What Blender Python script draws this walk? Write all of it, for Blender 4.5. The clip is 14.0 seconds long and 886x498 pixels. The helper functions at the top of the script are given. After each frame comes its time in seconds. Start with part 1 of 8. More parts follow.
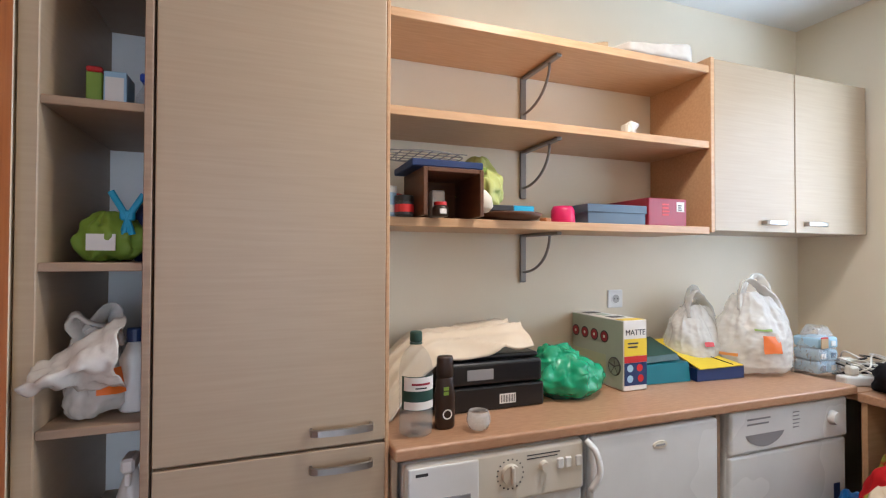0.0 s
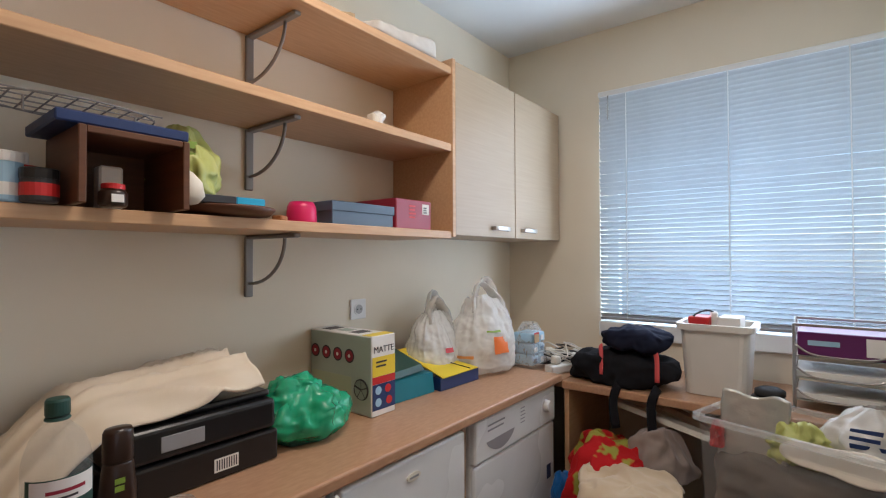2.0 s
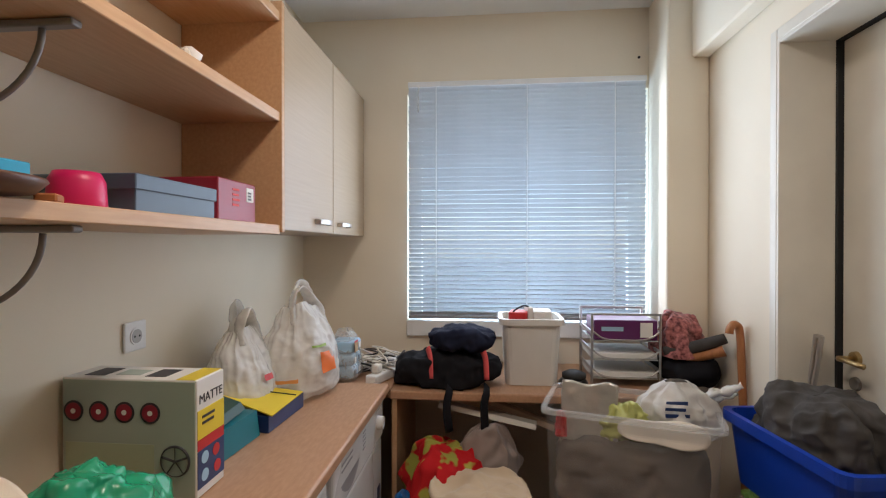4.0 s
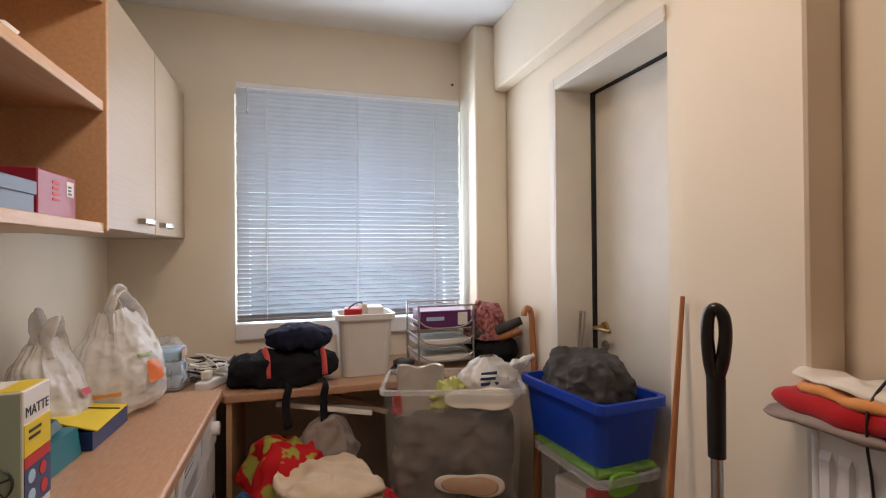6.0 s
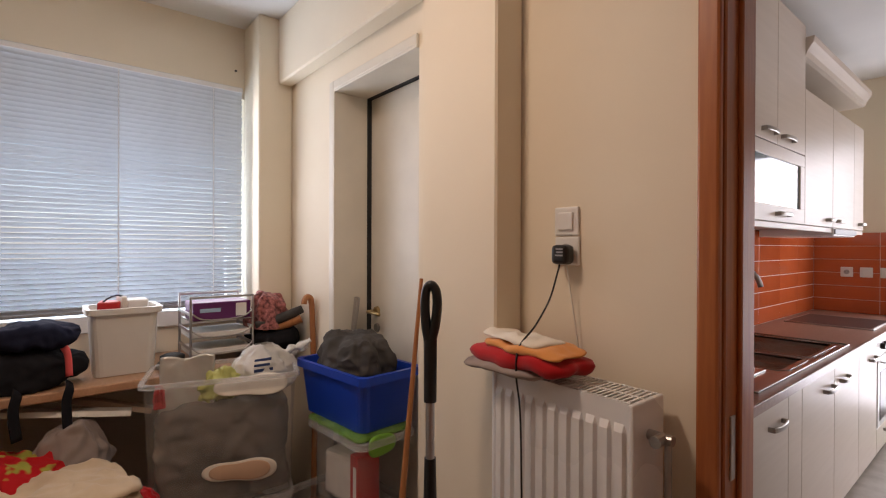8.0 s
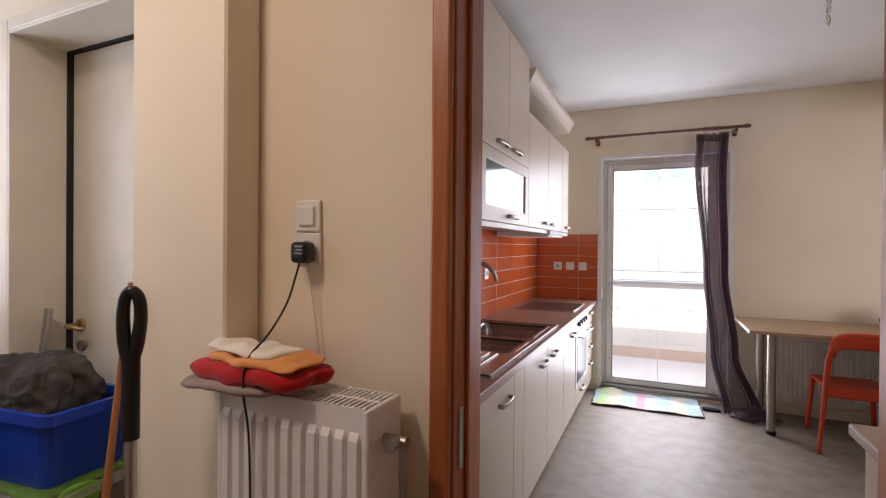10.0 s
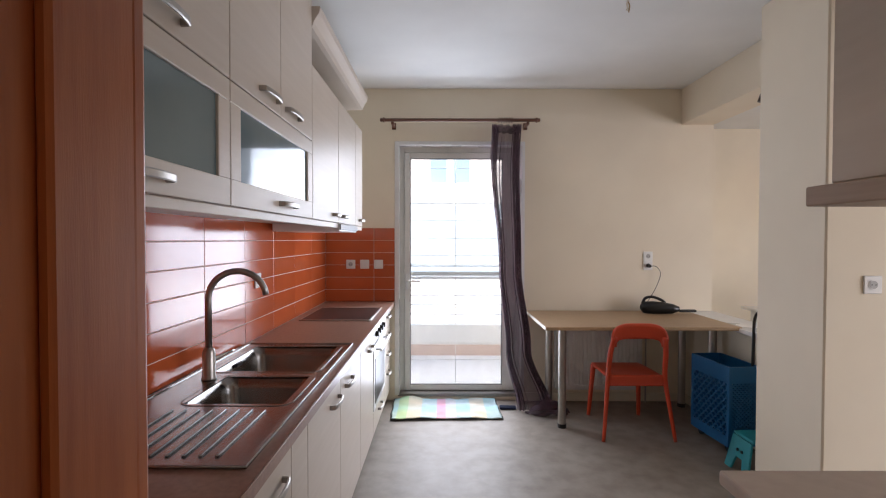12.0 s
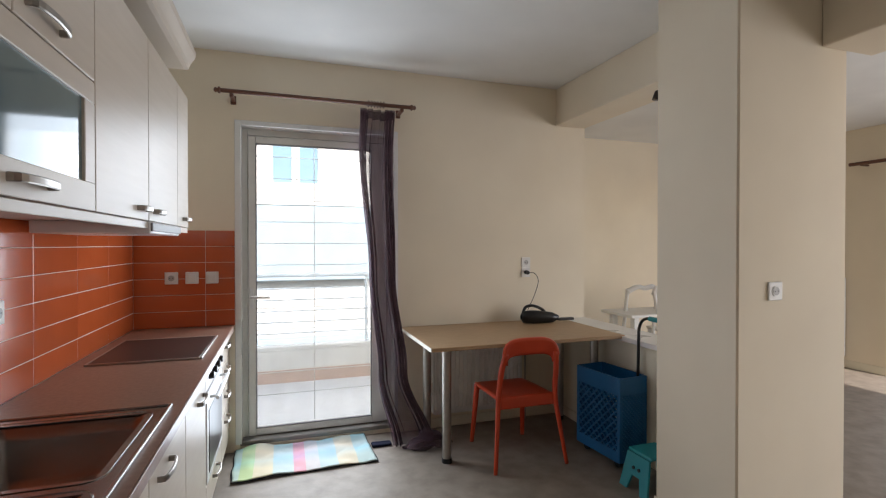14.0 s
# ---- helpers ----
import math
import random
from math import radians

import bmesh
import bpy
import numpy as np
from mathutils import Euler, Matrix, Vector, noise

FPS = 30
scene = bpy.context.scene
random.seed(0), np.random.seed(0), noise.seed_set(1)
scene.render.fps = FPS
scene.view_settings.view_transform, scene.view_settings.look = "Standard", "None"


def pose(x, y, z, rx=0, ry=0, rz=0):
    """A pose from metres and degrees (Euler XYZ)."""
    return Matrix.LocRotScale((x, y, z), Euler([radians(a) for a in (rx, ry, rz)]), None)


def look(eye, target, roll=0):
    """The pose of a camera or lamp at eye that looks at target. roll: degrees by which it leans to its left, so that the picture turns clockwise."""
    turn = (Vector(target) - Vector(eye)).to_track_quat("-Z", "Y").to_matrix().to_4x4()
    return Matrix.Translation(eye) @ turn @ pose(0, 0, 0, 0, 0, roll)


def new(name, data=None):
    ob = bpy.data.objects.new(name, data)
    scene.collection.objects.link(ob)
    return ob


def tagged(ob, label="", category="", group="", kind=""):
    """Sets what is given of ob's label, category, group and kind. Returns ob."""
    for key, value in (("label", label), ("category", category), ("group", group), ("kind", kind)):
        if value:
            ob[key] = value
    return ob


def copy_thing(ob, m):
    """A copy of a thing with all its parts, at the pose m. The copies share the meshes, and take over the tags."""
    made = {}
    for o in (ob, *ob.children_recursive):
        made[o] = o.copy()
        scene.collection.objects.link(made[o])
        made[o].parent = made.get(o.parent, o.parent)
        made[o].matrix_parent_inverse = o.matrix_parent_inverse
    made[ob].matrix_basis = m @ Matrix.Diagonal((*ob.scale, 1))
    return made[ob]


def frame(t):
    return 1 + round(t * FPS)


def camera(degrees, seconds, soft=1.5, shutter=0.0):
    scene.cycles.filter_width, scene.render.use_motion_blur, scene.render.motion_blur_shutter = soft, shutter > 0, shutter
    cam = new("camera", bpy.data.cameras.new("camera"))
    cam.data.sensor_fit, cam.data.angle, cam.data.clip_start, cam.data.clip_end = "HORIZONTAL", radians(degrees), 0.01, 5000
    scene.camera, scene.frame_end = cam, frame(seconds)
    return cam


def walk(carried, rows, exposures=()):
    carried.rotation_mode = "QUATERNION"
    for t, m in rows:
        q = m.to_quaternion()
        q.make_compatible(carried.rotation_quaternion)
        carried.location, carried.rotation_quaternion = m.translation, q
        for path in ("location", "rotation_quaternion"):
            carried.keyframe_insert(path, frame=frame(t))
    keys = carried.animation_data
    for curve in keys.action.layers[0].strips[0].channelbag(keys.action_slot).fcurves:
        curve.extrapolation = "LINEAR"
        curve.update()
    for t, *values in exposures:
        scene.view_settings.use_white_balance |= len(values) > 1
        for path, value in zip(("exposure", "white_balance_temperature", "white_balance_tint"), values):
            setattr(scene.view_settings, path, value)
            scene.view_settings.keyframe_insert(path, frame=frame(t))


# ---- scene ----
cam = camera(85.3, 14.0, 1.15)
PATH = [
    (0, (0.081, -0.031, 1.388), (0.773, 1.845, 1.42), 0.2),
    (0.5, (0.169, 0.047, 1.392), (1.087, 1.823, 1.412), -0.2),
    (1, (0.239, 0.092, 1.394), (1.342, 1.76, 1.413), -0.2),
    (1.5, (0.262, 0.16, 1.4), (1.581, 1.663, 1.425), -0.1),
    (2, (0.248, 0.274, 1.411), (1.821, 1.509, 1.444), -0.2),
    (2.5, (0.234, 0.416, 1.42), (1.992, 1.37, 1.446), -0.2),
    (5, (0.397, 0.896, 1.456), (2.381, 0.648, 1.448), -0.2),
    (5.5, (0.286, 0.897, 1.435), (2.238, 0.462, 1.442), -0.5),
    (6, (0.179, 0.908, 1.422), (2.094, 0.331, 1.435), -0.5),
    (6.5, (0.1, 0.903, 1.423), (1.966, 0.182, 1.42), -0.3),
    (7, (0.043, 0.904, 1.413), (1.837, 0.02, 1.405), -0.2),
    (7.5, (0.003, 0.877, 1.404), (1.7, -0.182, 1.393), 0.0),
    (8, (-0.023, 0.859, 1.401), (1.525, -0.407, 1.393), 0.2),
    (8.5, (-0.043, 0.848, 1.398), (1.31, -0.625, 1.397), 0.4),
    (11, (0.046, 0.492, 1.412), (0.457, -1.466, 1.379), 0.4),
    (11.5, (0.105, 0.298, 1.432), (0.258, -1.696, 1.393), 0.3),
    (12, (0.123, 0.041, 1.43), (0.121, -1.959, 1.39), 0.1),
    (12.5, (0.143, -0.206, 1.432), (0.059, -2.204, 1.389), 0.2),
    (13, (0.21, -0.425, 1.438), (-0.004, -2.413, 1.405), 0.4),
    (13.5, (0.245, -0.557, 1.436), (-0.167, -2.514, 1.41), 0.4),
    (14, (0.23, -0.612, 1.432), (-0.401, -2.51, 1.414), -0.0),
]
EXPOSURES = [(0.0, 1.75, 5750, 14), (1.5, 1.25, 5850, 15), (2.5, 1.1, 5900, 15), (5.0, 0.98, 6450, 20), (7.0, 1.0, 6950, 26), (8.5, 0.85, 7050, 27), (11.0, 1.0, 6450, 25), (12.0, 0.9, 6350, 20), (13.0, 0.72, 6350, 15), (14.0, 0.65, 6450, 14)]
walk(cam, [(t, look(eye, target, roll)) for t, eye, target, roll in PATH], EXPOSURES)

# ---- daylight ----
world = bpy.data.worlds.new("sky")
scene.world = world
world.use_nodes = True
sky = world.node_tree.nodes.new("ShaderNodeTexSky")
sky.sky_type, sky.sun_disc = "NISHITA", False
sky.sun_elevation, sky.sun_rotation = radians(31), radians(-14)
world.node_tree.nodes["Background"].inputs[1].default_value = 0.15
world.node_tree.links.new(sky.outputs[0], world.node_tree.nodes["Background"].inputs[0])
sun = new("sun", bpy.data.lights.new("sun", "SUN"))
sun.data.energy, sun.data.angle, sun.data.color = 5.0, radians(0.6), (1.0, 0.95, 0.87)
sun.matrix_world = look((-3, 12, 7.5), (0, 0, 0))


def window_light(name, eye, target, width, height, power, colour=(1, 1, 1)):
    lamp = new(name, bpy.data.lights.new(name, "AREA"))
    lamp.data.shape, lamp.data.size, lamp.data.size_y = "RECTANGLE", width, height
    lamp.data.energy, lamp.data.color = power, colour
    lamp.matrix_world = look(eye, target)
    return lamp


# lamps added for the sky's light: utility window, living room and kitchen balcony doors
# added on the room side of the blind, so the slats don't block it
window_light("window_light", (2.70, 0.61, 1.66), (0.0, 0.66, 1.64), 1.16, 1.12, 6.2, (0.84, 0.93, 1.0))
# added outside the window, lights the slats from behind
window_light("window_fill_lamp", (3.30, 0.62, 1.40), (2.30, 0.62, 1.65), 1.15, 1.1, 17, (0.58, 0.82, 1.0))
window_light("living_light", (-5.97, -0.2, 1.3), (0, -0.9, 1.45), 3.0, 2.1, 64, (0.98, 0.98, 1.0))
window_light("balcony_light", (-0.03, -4.17, 1.2), (0.0, 0.0, 1.35), 0.98, 2.05, 18, (0.78, 0.90, 1.0))
# unseen fill lamp added outside, above the balcony door's head
window_light("balcony_fill_lamp", (-0.05, -5.0, 2.62), (0.0, -4.6, 0.7), 1.1, 0.6, 30, (0.82, 0.92, 1.0))

# flat warm lamp on the utility room ceiling, unseen, assumed from shadows; shines down
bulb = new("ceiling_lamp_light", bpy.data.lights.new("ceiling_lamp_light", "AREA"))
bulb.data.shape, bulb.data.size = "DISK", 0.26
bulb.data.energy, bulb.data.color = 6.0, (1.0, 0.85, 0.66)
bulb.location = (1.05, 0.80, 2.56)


# ---- materials ----
def material(name, colour, rough=0.6, metal=0.0, second=None, scale=6.0, stretch=(1, 1, 1), detail=5.0, bump=0.0, bump_scale=60.0,
             spec=0.5, coat=0.0, vary=0.0, alpha=1.0, transmission=0.0, sheen=0.0, spread=(0.35, 0.7), wear=0.08):
    """A surface with two colours mixed by stretched noise, broad wear, fine relief and a roughness that varies."""
    m = bpy.data.materials.new(name)
    m.use_nodes = True
    nt = m.node_tree
    b = nt.nodes["Principled BSDF"]
    tc = nt.nodes.new("ShaderNodeTexCoord")
    mp = nt.nodes.new("ShaderNodeMapping")
    mp.inputs["Scale"].default_value = stretch
    nt.links.new(tc.outputs["Object"], mp.inputs[0])
    n1 = nt.nodes.new("ShaderNodeTexNoise")
    n1.inputs["Scale"].default_value, n1.inputs["Detail"].default_value = scale, detail
    nt.links.new(mp.outputs[0], n1.inputs["Vector"])
    ramp = nt.nodes.new("ShaderNodeValToRGB")
    ramp.color_ramp.elements[0].position, ramp.color_ramp.elements[1].position = spread
    second = second or tuple(c * 0.92 for c in colour)
    ramp.color_ramp.elements[0].color = (*second, 1)
    ramp.color_ramp.elements[1].color = (*colour, 1)
    nt.links.new(n1.outputs[0], ramp.inputs[0])
    n2 = nt.nodes.new("ShaderNodeTexNoise")
    n2.inputs["Scale"].default_value, n2.inputs["Detail"].default_value = 1.7, 3.0
    nt.links.new(tc.outputs["Object"], n2.inputs["Vector"])
    mr = nt.nodes.new("ShaderNodeMapRange")
    mr.inputs[3].default_value, mr.inputs[4].default_value = 1 - wear, 1 + wear
    nt.links.new(n2.outputs[0], mr.inputs[0])
    mul = nt.nodes.new("ShaderNodeVectorMath")
    mul.operation = "SCALE"
    nt.links.new(ramp.outputs[0], mul.inputs[0])
    nt.links.new(mr.outputs[0], mul.inputs["Scale"])
    out = mul.outputs[0]
    if vary:
        oi = nt.nodes.new("ShaderNodeObjectInfo")
        mv = nt.nodes.new("ShaderNodeMapRange")
        mv.inputs[3].default_value, mv.inputs[4].default_value = 1 - vary, 1 + vary
        nt.links.new(oi.outputs["Random"], mv.inputs[0])
        m2 = nt.nodes.new("ShaderNodeVectorMath")
        m2.operation = "SCALE"
        nt.links.new(out, m2.inputs[0])
        nt.links.new(mv.outputs[0], m2.inputs["Scale"])
        out = m2.outputs[0]
    nt.links.new(out, b.inputs["Base Color"])
    rr = nt.nodes.new("ShaderNodeMapRange")
    rr.inputs[3].default_value, rr.inputs[4].default_value = max(0.02, rough * 0.85), min(1, rough * 1.15)
    nt.links.new(n2.outputs[0], rr.inputs[0])
    nt.links.new(rr.outputs[0], b.inputs["Roughness"])
    b.inputs["Metallic"].default_value = metal
    b.inputs["Specular IOR Level"].default_value = spec
    b.inputs["Coat Weight"].default_value = coat
    b.inputs["Alpha"].default_value = alpha
    b.inputs["Transmission Weight"].default_value = transmission
    b.inputs["Sheen Weight"].default_value = sheen
    if bump:
        nb = nt.nodes.new("ShaderNodeTexNoise")
        nb.inputs["Scale"].default_value, nb.inputs["Detail"].default_value = bump_scale, 4.0
        nt.links.new(mp.outputs[0], nb.inputs["Vector"])
        bp = nt.nodes.new("ShaderNodeBump")
        bp.inputs["Strength"].default_value, bp.inputs["Distance"].default_value = bump, 0.004
        nt.links.new(nb.outputs[0], bp.inputs["Height"])
        nt.links.new(bp.outputs[0], b.inputs["Normal"])
    return m


def clear_material(name, colour, clear=0.7, rough=0.15):
    """Thin clear or milky plastic, or a thin window pane: light passes straight through a part of it."""
    m = bpy.data.materials.new(name)
    m.use_nodes = True
    nt = m.node_tree
    b = nt.nodes["Principled BSDF"]
    b.inputs["Base Color"].default_value = (*colour, 1)
    b.inputs["Roughness"].default_value = rough
    tr = nt.nodes.new("ShaderNodeBsdfTransparent")
    mix = nt.nodes.new("ShaderNodeMixShader")
    n = nt.nodes.new("ShaderNodeTexNoise")
    n.inputs["Scale"].default_value = 9.0
    mr = nt.nodes.new("ShaderNodeMapRange")
    mr.inputs[3].default_value, mr.inputs[4].default_value = max(0, clear - 0.06), min(0.97, clear + 0.06)
    nt.links.new(n.outputs[0], mr.inputs[0])
    nt.links.new(mr.outputs[0], mix.inputs[0])
    nt.links.new(b.outputs[0], mix.inputs[1])
    nt.links.new(tr.outputs[0], mix.inputs[2])
    nt.links.new(mix.outputs[0], nt.nodes["Material Output"].inputs[0])
    return m


def cloth(name, colour, second=None, scale=8.0):
    return material(name, colour, 0.9, second=second, scale=scale, bump=0.14, bump_scale=420, spec=0.12, sheen=0.2 if max(colour) > 0.2 else 0.0)


M = {}
M["wall"] = material("wall_paint", (0.81, 0.728, 0.585), 0.82, second=(0.785, 0.698, 0.555), scale=2.2, bump=0.045, bump_scale=170, spec=0.25)
M["ceil"] = material("ceiling_paint", (0.83, 0.83, 0.81), 0.9, scale=1.5, bump=0.08, bump_scale=120, spec=0.2)
M["white_wall"] = material("pale_wall_paint", (0.80, 0.745, 0.61), 0.8, scale=2.0, bump=0.05, bump_scale=140, spec=0.25)
M["oak"] = material("light_oak_laminate", (0.45, 0.345, 0.235), 0.45, second=(0.405, 0.305, 0.205), scale=6, stretch=(0.8, 0.8, 22), detail=6, bump=0.04, bump_scale=40, spread=(0.2, 0.8))
M["oak_dark"] = material("taupe_oak_laminate", (0.36, 0.255, 0.17), 0.5, second=(0.30, 0.205, 0.135), scale=5, stretch=(1.2, 1.2, 22), detail=7)
M["beech"] = material("beech_laminate", (0.60, 0.375, 0.205), 0.42, second=(0.53, 0.315, 0.165), scale=5, stretch=(2, 18, 18), detail=6, bump=0.05, bump_scale=50)
M["worktop"] = material("beech_worktop", (0.50, 0.29, 0.17), 0.36, second=(0.43, 0.24, 0.135), scale=30, stretch=(1, 3, 3), detail=8, bump=0.04)
M["k_worktop"] = material("brown_worktop", (0.29, 0.17, 0.12), 0.32, second=(0.225, 0.125, 0.088), scale=55, detail=8, bump=0.04)
M["k_door"] = material("greige_satin_front", (0.52, 0.445, 0.365), 0.40, second=(0.49, 0.415, 0.335), scale=3, stretch=(1, 1, 14), spec=0.55)
M["k_inside"] = material("cabinet_carcass", (0.55, 0.48, 0.40), 0.5)
M["wood_frame"] = material("reddish_door_wood", (0.42, 0.135, 0.038), 0.38, second=(0.33, 0.095, 0.026), scale=6, stretch=(14, 14, 1), detail=6, bump=0.06, coat=0.1)
M["rod"] = material("walnut_rod", (0.13, 0.05, 0.028), 0.35, scale=12)
M["brass"] = material("dull_brass", (0.50, 0.36, 0.17), 0.35, 1.0)
M["peach_cloth"] = cloth("peach_felt", (0.60, 0.40, 0.27))
M["stick"] = material("varnished_stick", (0.42, 0.17, 0.055), 0.45, second=(0.34, 0.125, 0.04), scale=8, stretch=(10, 10, 1))
M["table"] = material("oak_table_top", (0.47, 0.315, 0.18), 0.45, second=(0.40, 0.255, 0.14), scale=6, stretch=(2, 20, 20), detail=7)
M["white_gloss"] = material("white_enamel", (0.80, 0.80, 0.79), 0.28, spec=0.5, wear=0.03)
M["white_matt"] = material("white_plastic", (0.80, 0.79, 0.76), 0.45, wear=0.03)
M["cream_plastic"] = material("cream_plastic", (0.74, 0.69, 0.59), 0.4)
M["grey_plastic"] = material("grey_plastic", (0.30, 0.30, 0.31), 0.5)
M["milky"] = material("milky_plastic", (0.70, 0.68, 0.64), 0.35, wear=0.04)
M["upvc"] = material("white_window_frame", (0.78, 0.77, 0.73), 0.35, wear=0.04)
M["steel"] = material("brushed_steel", (0.52, 0.50, 0.48), 0.30, 1.0, scale=40, stretch=(30, 1, 1), bump=0.03)
M["sink_steel"] = material("worn_sink_steel", (0.33, 0.315, 0.30), 0.24, 1.0, scale=40, stretch=(30, 1, 1), bump=0.03)
M["nickel"] = material("brushed_nickel", (0.42, 0.39, 0.36), 0.36, 1.0, scale=40)
M["chrome"] = material("chrome", (0.72, 0.72, 0.72), 0.12, 1.0)
M["grey_metal"] = material("grey_painted_metal", (0.26, 0.24, 0.22), 0.45, 0.3)
M["black"] = material("black_plastic", (0.008, 0.008, 0.009), 0.30)
M["rubber"] = material("black_rubber", (0.015, 0.015, 0.015), 0.7)
M["hob"] = material("hob_glass", (0.045, 0.032, 0.028), 0.30, spec=0.25)
M["tile"] = material("orange_glazed_tile", (0.52, 0.105, 0.030), 0.12, second=(0.46, 0.088, 0.025), scale=4, spec=0.8, vary=0.07, wear=0.03, bump=0.02, bump_scale=18)
M["grout"] = material("pale_grout", (0.72, 0.56, 0.47), 0.85, scale=30)
M["floor"] = material("worn_grey_floor", (0.27, 0.227, 0.185), 0.52, second=(0.20, 0.165, 0.135), scale=9, detail=12, bump=0.18, bump_scale=55, spread=(0.33, 0.62), wear=0.16)
M["orange_plastic"] = material("orange_red_plastic", (0.62, 0.062, 0.018), 0.38, wear=0.03)
M["blue_plastic"] = material("royal_blue_plastic", (0.008, 0.055, 0.45), 0.32, wear=0.04)
M["crate_blue"] = material("petrol_blue_plastic", (0.006, 0.12, 0.31), 0.4, wear=0.05)
M["teal_plastic"] = material("teal_plastic", (0.015, 0.27, 0.32), 0.42)
M["lime"] = material("lime_plastic", (0.20, 0.48, 0.05), 0.38)
M["lime_film"] = clear_material("lime_translucent_plastic", (0.22, 0.46, 0.08), 0.55, 0.3)
M["socket_well_shade"] = material("socket_grey", (0.42, 0.41, 0.39), 0.5)
M["side_top"] = material("taupe_laminate", (0.44, 0.35, 0.28), 0.45, second=(0.40, 0.31, 0.25), scale=20)
M["clear"] = clear_material("clear_plastic", (0.60, 0.60, 0.58), 0.92, 0.2)
M["clear_rim"] = clear_material("clear_plastic_rim", (0.66, 0.66, 0.64), 0.66, 0.2)
M["cup_film"] = clear_material("translucent_cup", (0.72, 0.72, 0.70), 0.62, 0.2)
M["bottle"] = clear_material("clear_bottle", (0.50, 0.56, 0.56), 0.86, 0.04)
M["bag_white"] = clear_material("white_carrier_film", (0.80, 0.78, 0.73), 0.40, 0.24)
M["bag_green"] = clear_material("green_film", (0.02, 0.44, 0.22), 0.26, 0.22)
M["glass"] = clear_material("window_glass", (0.55, 0.62, 0.64), 0.92, 0.02)
M["frosted"] = material("frosted_cabinet_glass", (0.13, 0.18, 0.185), 0.07, spec=0.8, wear=0.05)
M["slat"] = material("grey_blind_slat", (0.60, 0.62, 0.64), 0.40, metal=0.1, wear=0.04)
M["beige_cloth"] = cloth("beige_linen", (0.62, 0.49, 0.34), (0.54, 0.41, 0.27))
M["cream_cloth"] = cloth("cream_cotton", (0.76, 0.66, 0.52), (0.71, 0.60, 0.46))
M["white_cloth"] = cloth("white_cotton", (0.76, 0.70, 0.60))
M["grey_cloth"] = cloth("charcoal_fabric", (0.095, 0.088, 0.082), (0.06, 0.056, 0.052))
M["mixed_cloth"] = material("mixed_dark_clothes", (0.25, 0.21, 0.175), 0.9, second=(0.055, 0.047, 0.042), scale=3, spread=(0.30, 0.70), bump=0.35, bump_scale=200, spec=0.1)
M["black_cloth"] = cloth("black_nylon", (0.014, 0.014, 0.017))
M["navy_cloth"] = cloth("navy_fabric", (0.014, 0.017, 0.035))
M["red_cloth"] = cloth("red_towelling", (0.45, 0.012, 0.014))
M["orange_cloth"] = cloth("apricot_towelling", (0.72, 0.30, 0.09))
M["taupe_cloth"] = cloth("taupe_cotton", (0.30, 0.24, 0.21))
M["blanket"] = material("red_green_blanket", (0.46, 0.016, 0.018), 0.92, second=(0.34, 0.33, 0.06), scale=11, detail=2.0, spread=(0.45, 0.50), bump=0.35, bump_scale=240, spec=0.1)
M["pink_cloth"] = cloth("pink_patterned_cloth", (0.52, 0.19, 0.17), (0.10, 0.03, 0.03), 55.0)
M["blue_cloth"] = cloth("blue_cotton", (0.01, 0.10, 0.30))
M["pink"] = material("pink_plastic", (0.66, 0.012, 0.12), 0.4)
M["pink_strap"] = material("coral_webbing", (0.72, 0.10, 0.10), 0.8)
M["curtain"] = clear_material("aubergine_voile", (0.085, 0.042, 0.060), 0.30, 0.8)
M["paper"] = material("white_paper", (0.80, 0.78, 0.74), 0.7)
M["worn_paper"] = material("worn_white_paper", (0.62, 0.58, 0.52), 0.75, second=(0.52, 0.48, 0.43), scale=9)
M["kraft"] = material("brown_paper", (0.48, 0.34, 0.19), 0.75)
M["carton_green"] = material("grey_green_carton", (0.40, 0.47, 0.40), 0.55)
M["lemon_card"] = material("pale_green_card", (0.44, 0.50, 0.33), 0.55)
M["carton_white"] = material("white_carton", (0.78, 0.76, 0.71), 0.5)
M["yellow"] = material("yellow_card", (0.80, 0.60, 0.03), 0.5)
M["teal"] = material("teal_card", (0.008, 0.17, 0.22), 0.45)
M["green_dark"] = material("dark_green_card", (0.012, 0.06, 0.045), 0.5)
M["navy"] = material("navy_card", (0.012, 0.035, 0.13), 0.4)
M["slate_blue"] = material("slate_blue_card", (0.085, 0.135, 0.20), 0.45)
M["crimson"] = material("crimson_card", (0.30, 0.014, 0.035), 0.4)
M["purple"] = material("purple_card", (0.12, 0.015, 0.11), 0.4)
M["brown_wood"] = material("brown_wood_box", (0.135, 0.052, 0.022), 0.45, second=(0.10, 0.038, 0.016), scale=6, stretch=(1, 1, 14))
M["brown_dark"] = material("dark_brown_plastic", (0.03, 0.014, 0.008), 0.3)
M["sky_blue"] = material("sky_blue_print", (0.02, 0.36, 0.60), 0.45)
M["red"] = material("red_print", (0.55, 0.02, 0.02), 0.45)
M["orange"] = material("orange_print", (0.80, 0.17, 0.015), 0.45)
M["green_print"] = material("green_print", (0.22, 0.34, 0.04), 0.5)
M["lemon"] = material("lemon_film", (0.48, 0.50, 0.15), 0.4)
M["dark_print"] = material("dark_print", (0.03, 0.03, 0.035), 0.5)
M["blue_print"] = material("pale_blue_print", (0.36, 0.56, 0.72), 0.5)
M["silver_foil"] = material("crumpled_foil", (0.55, 0.54, 0.49), 0.36, 0.6, bump=0.5, bump_scale=35)
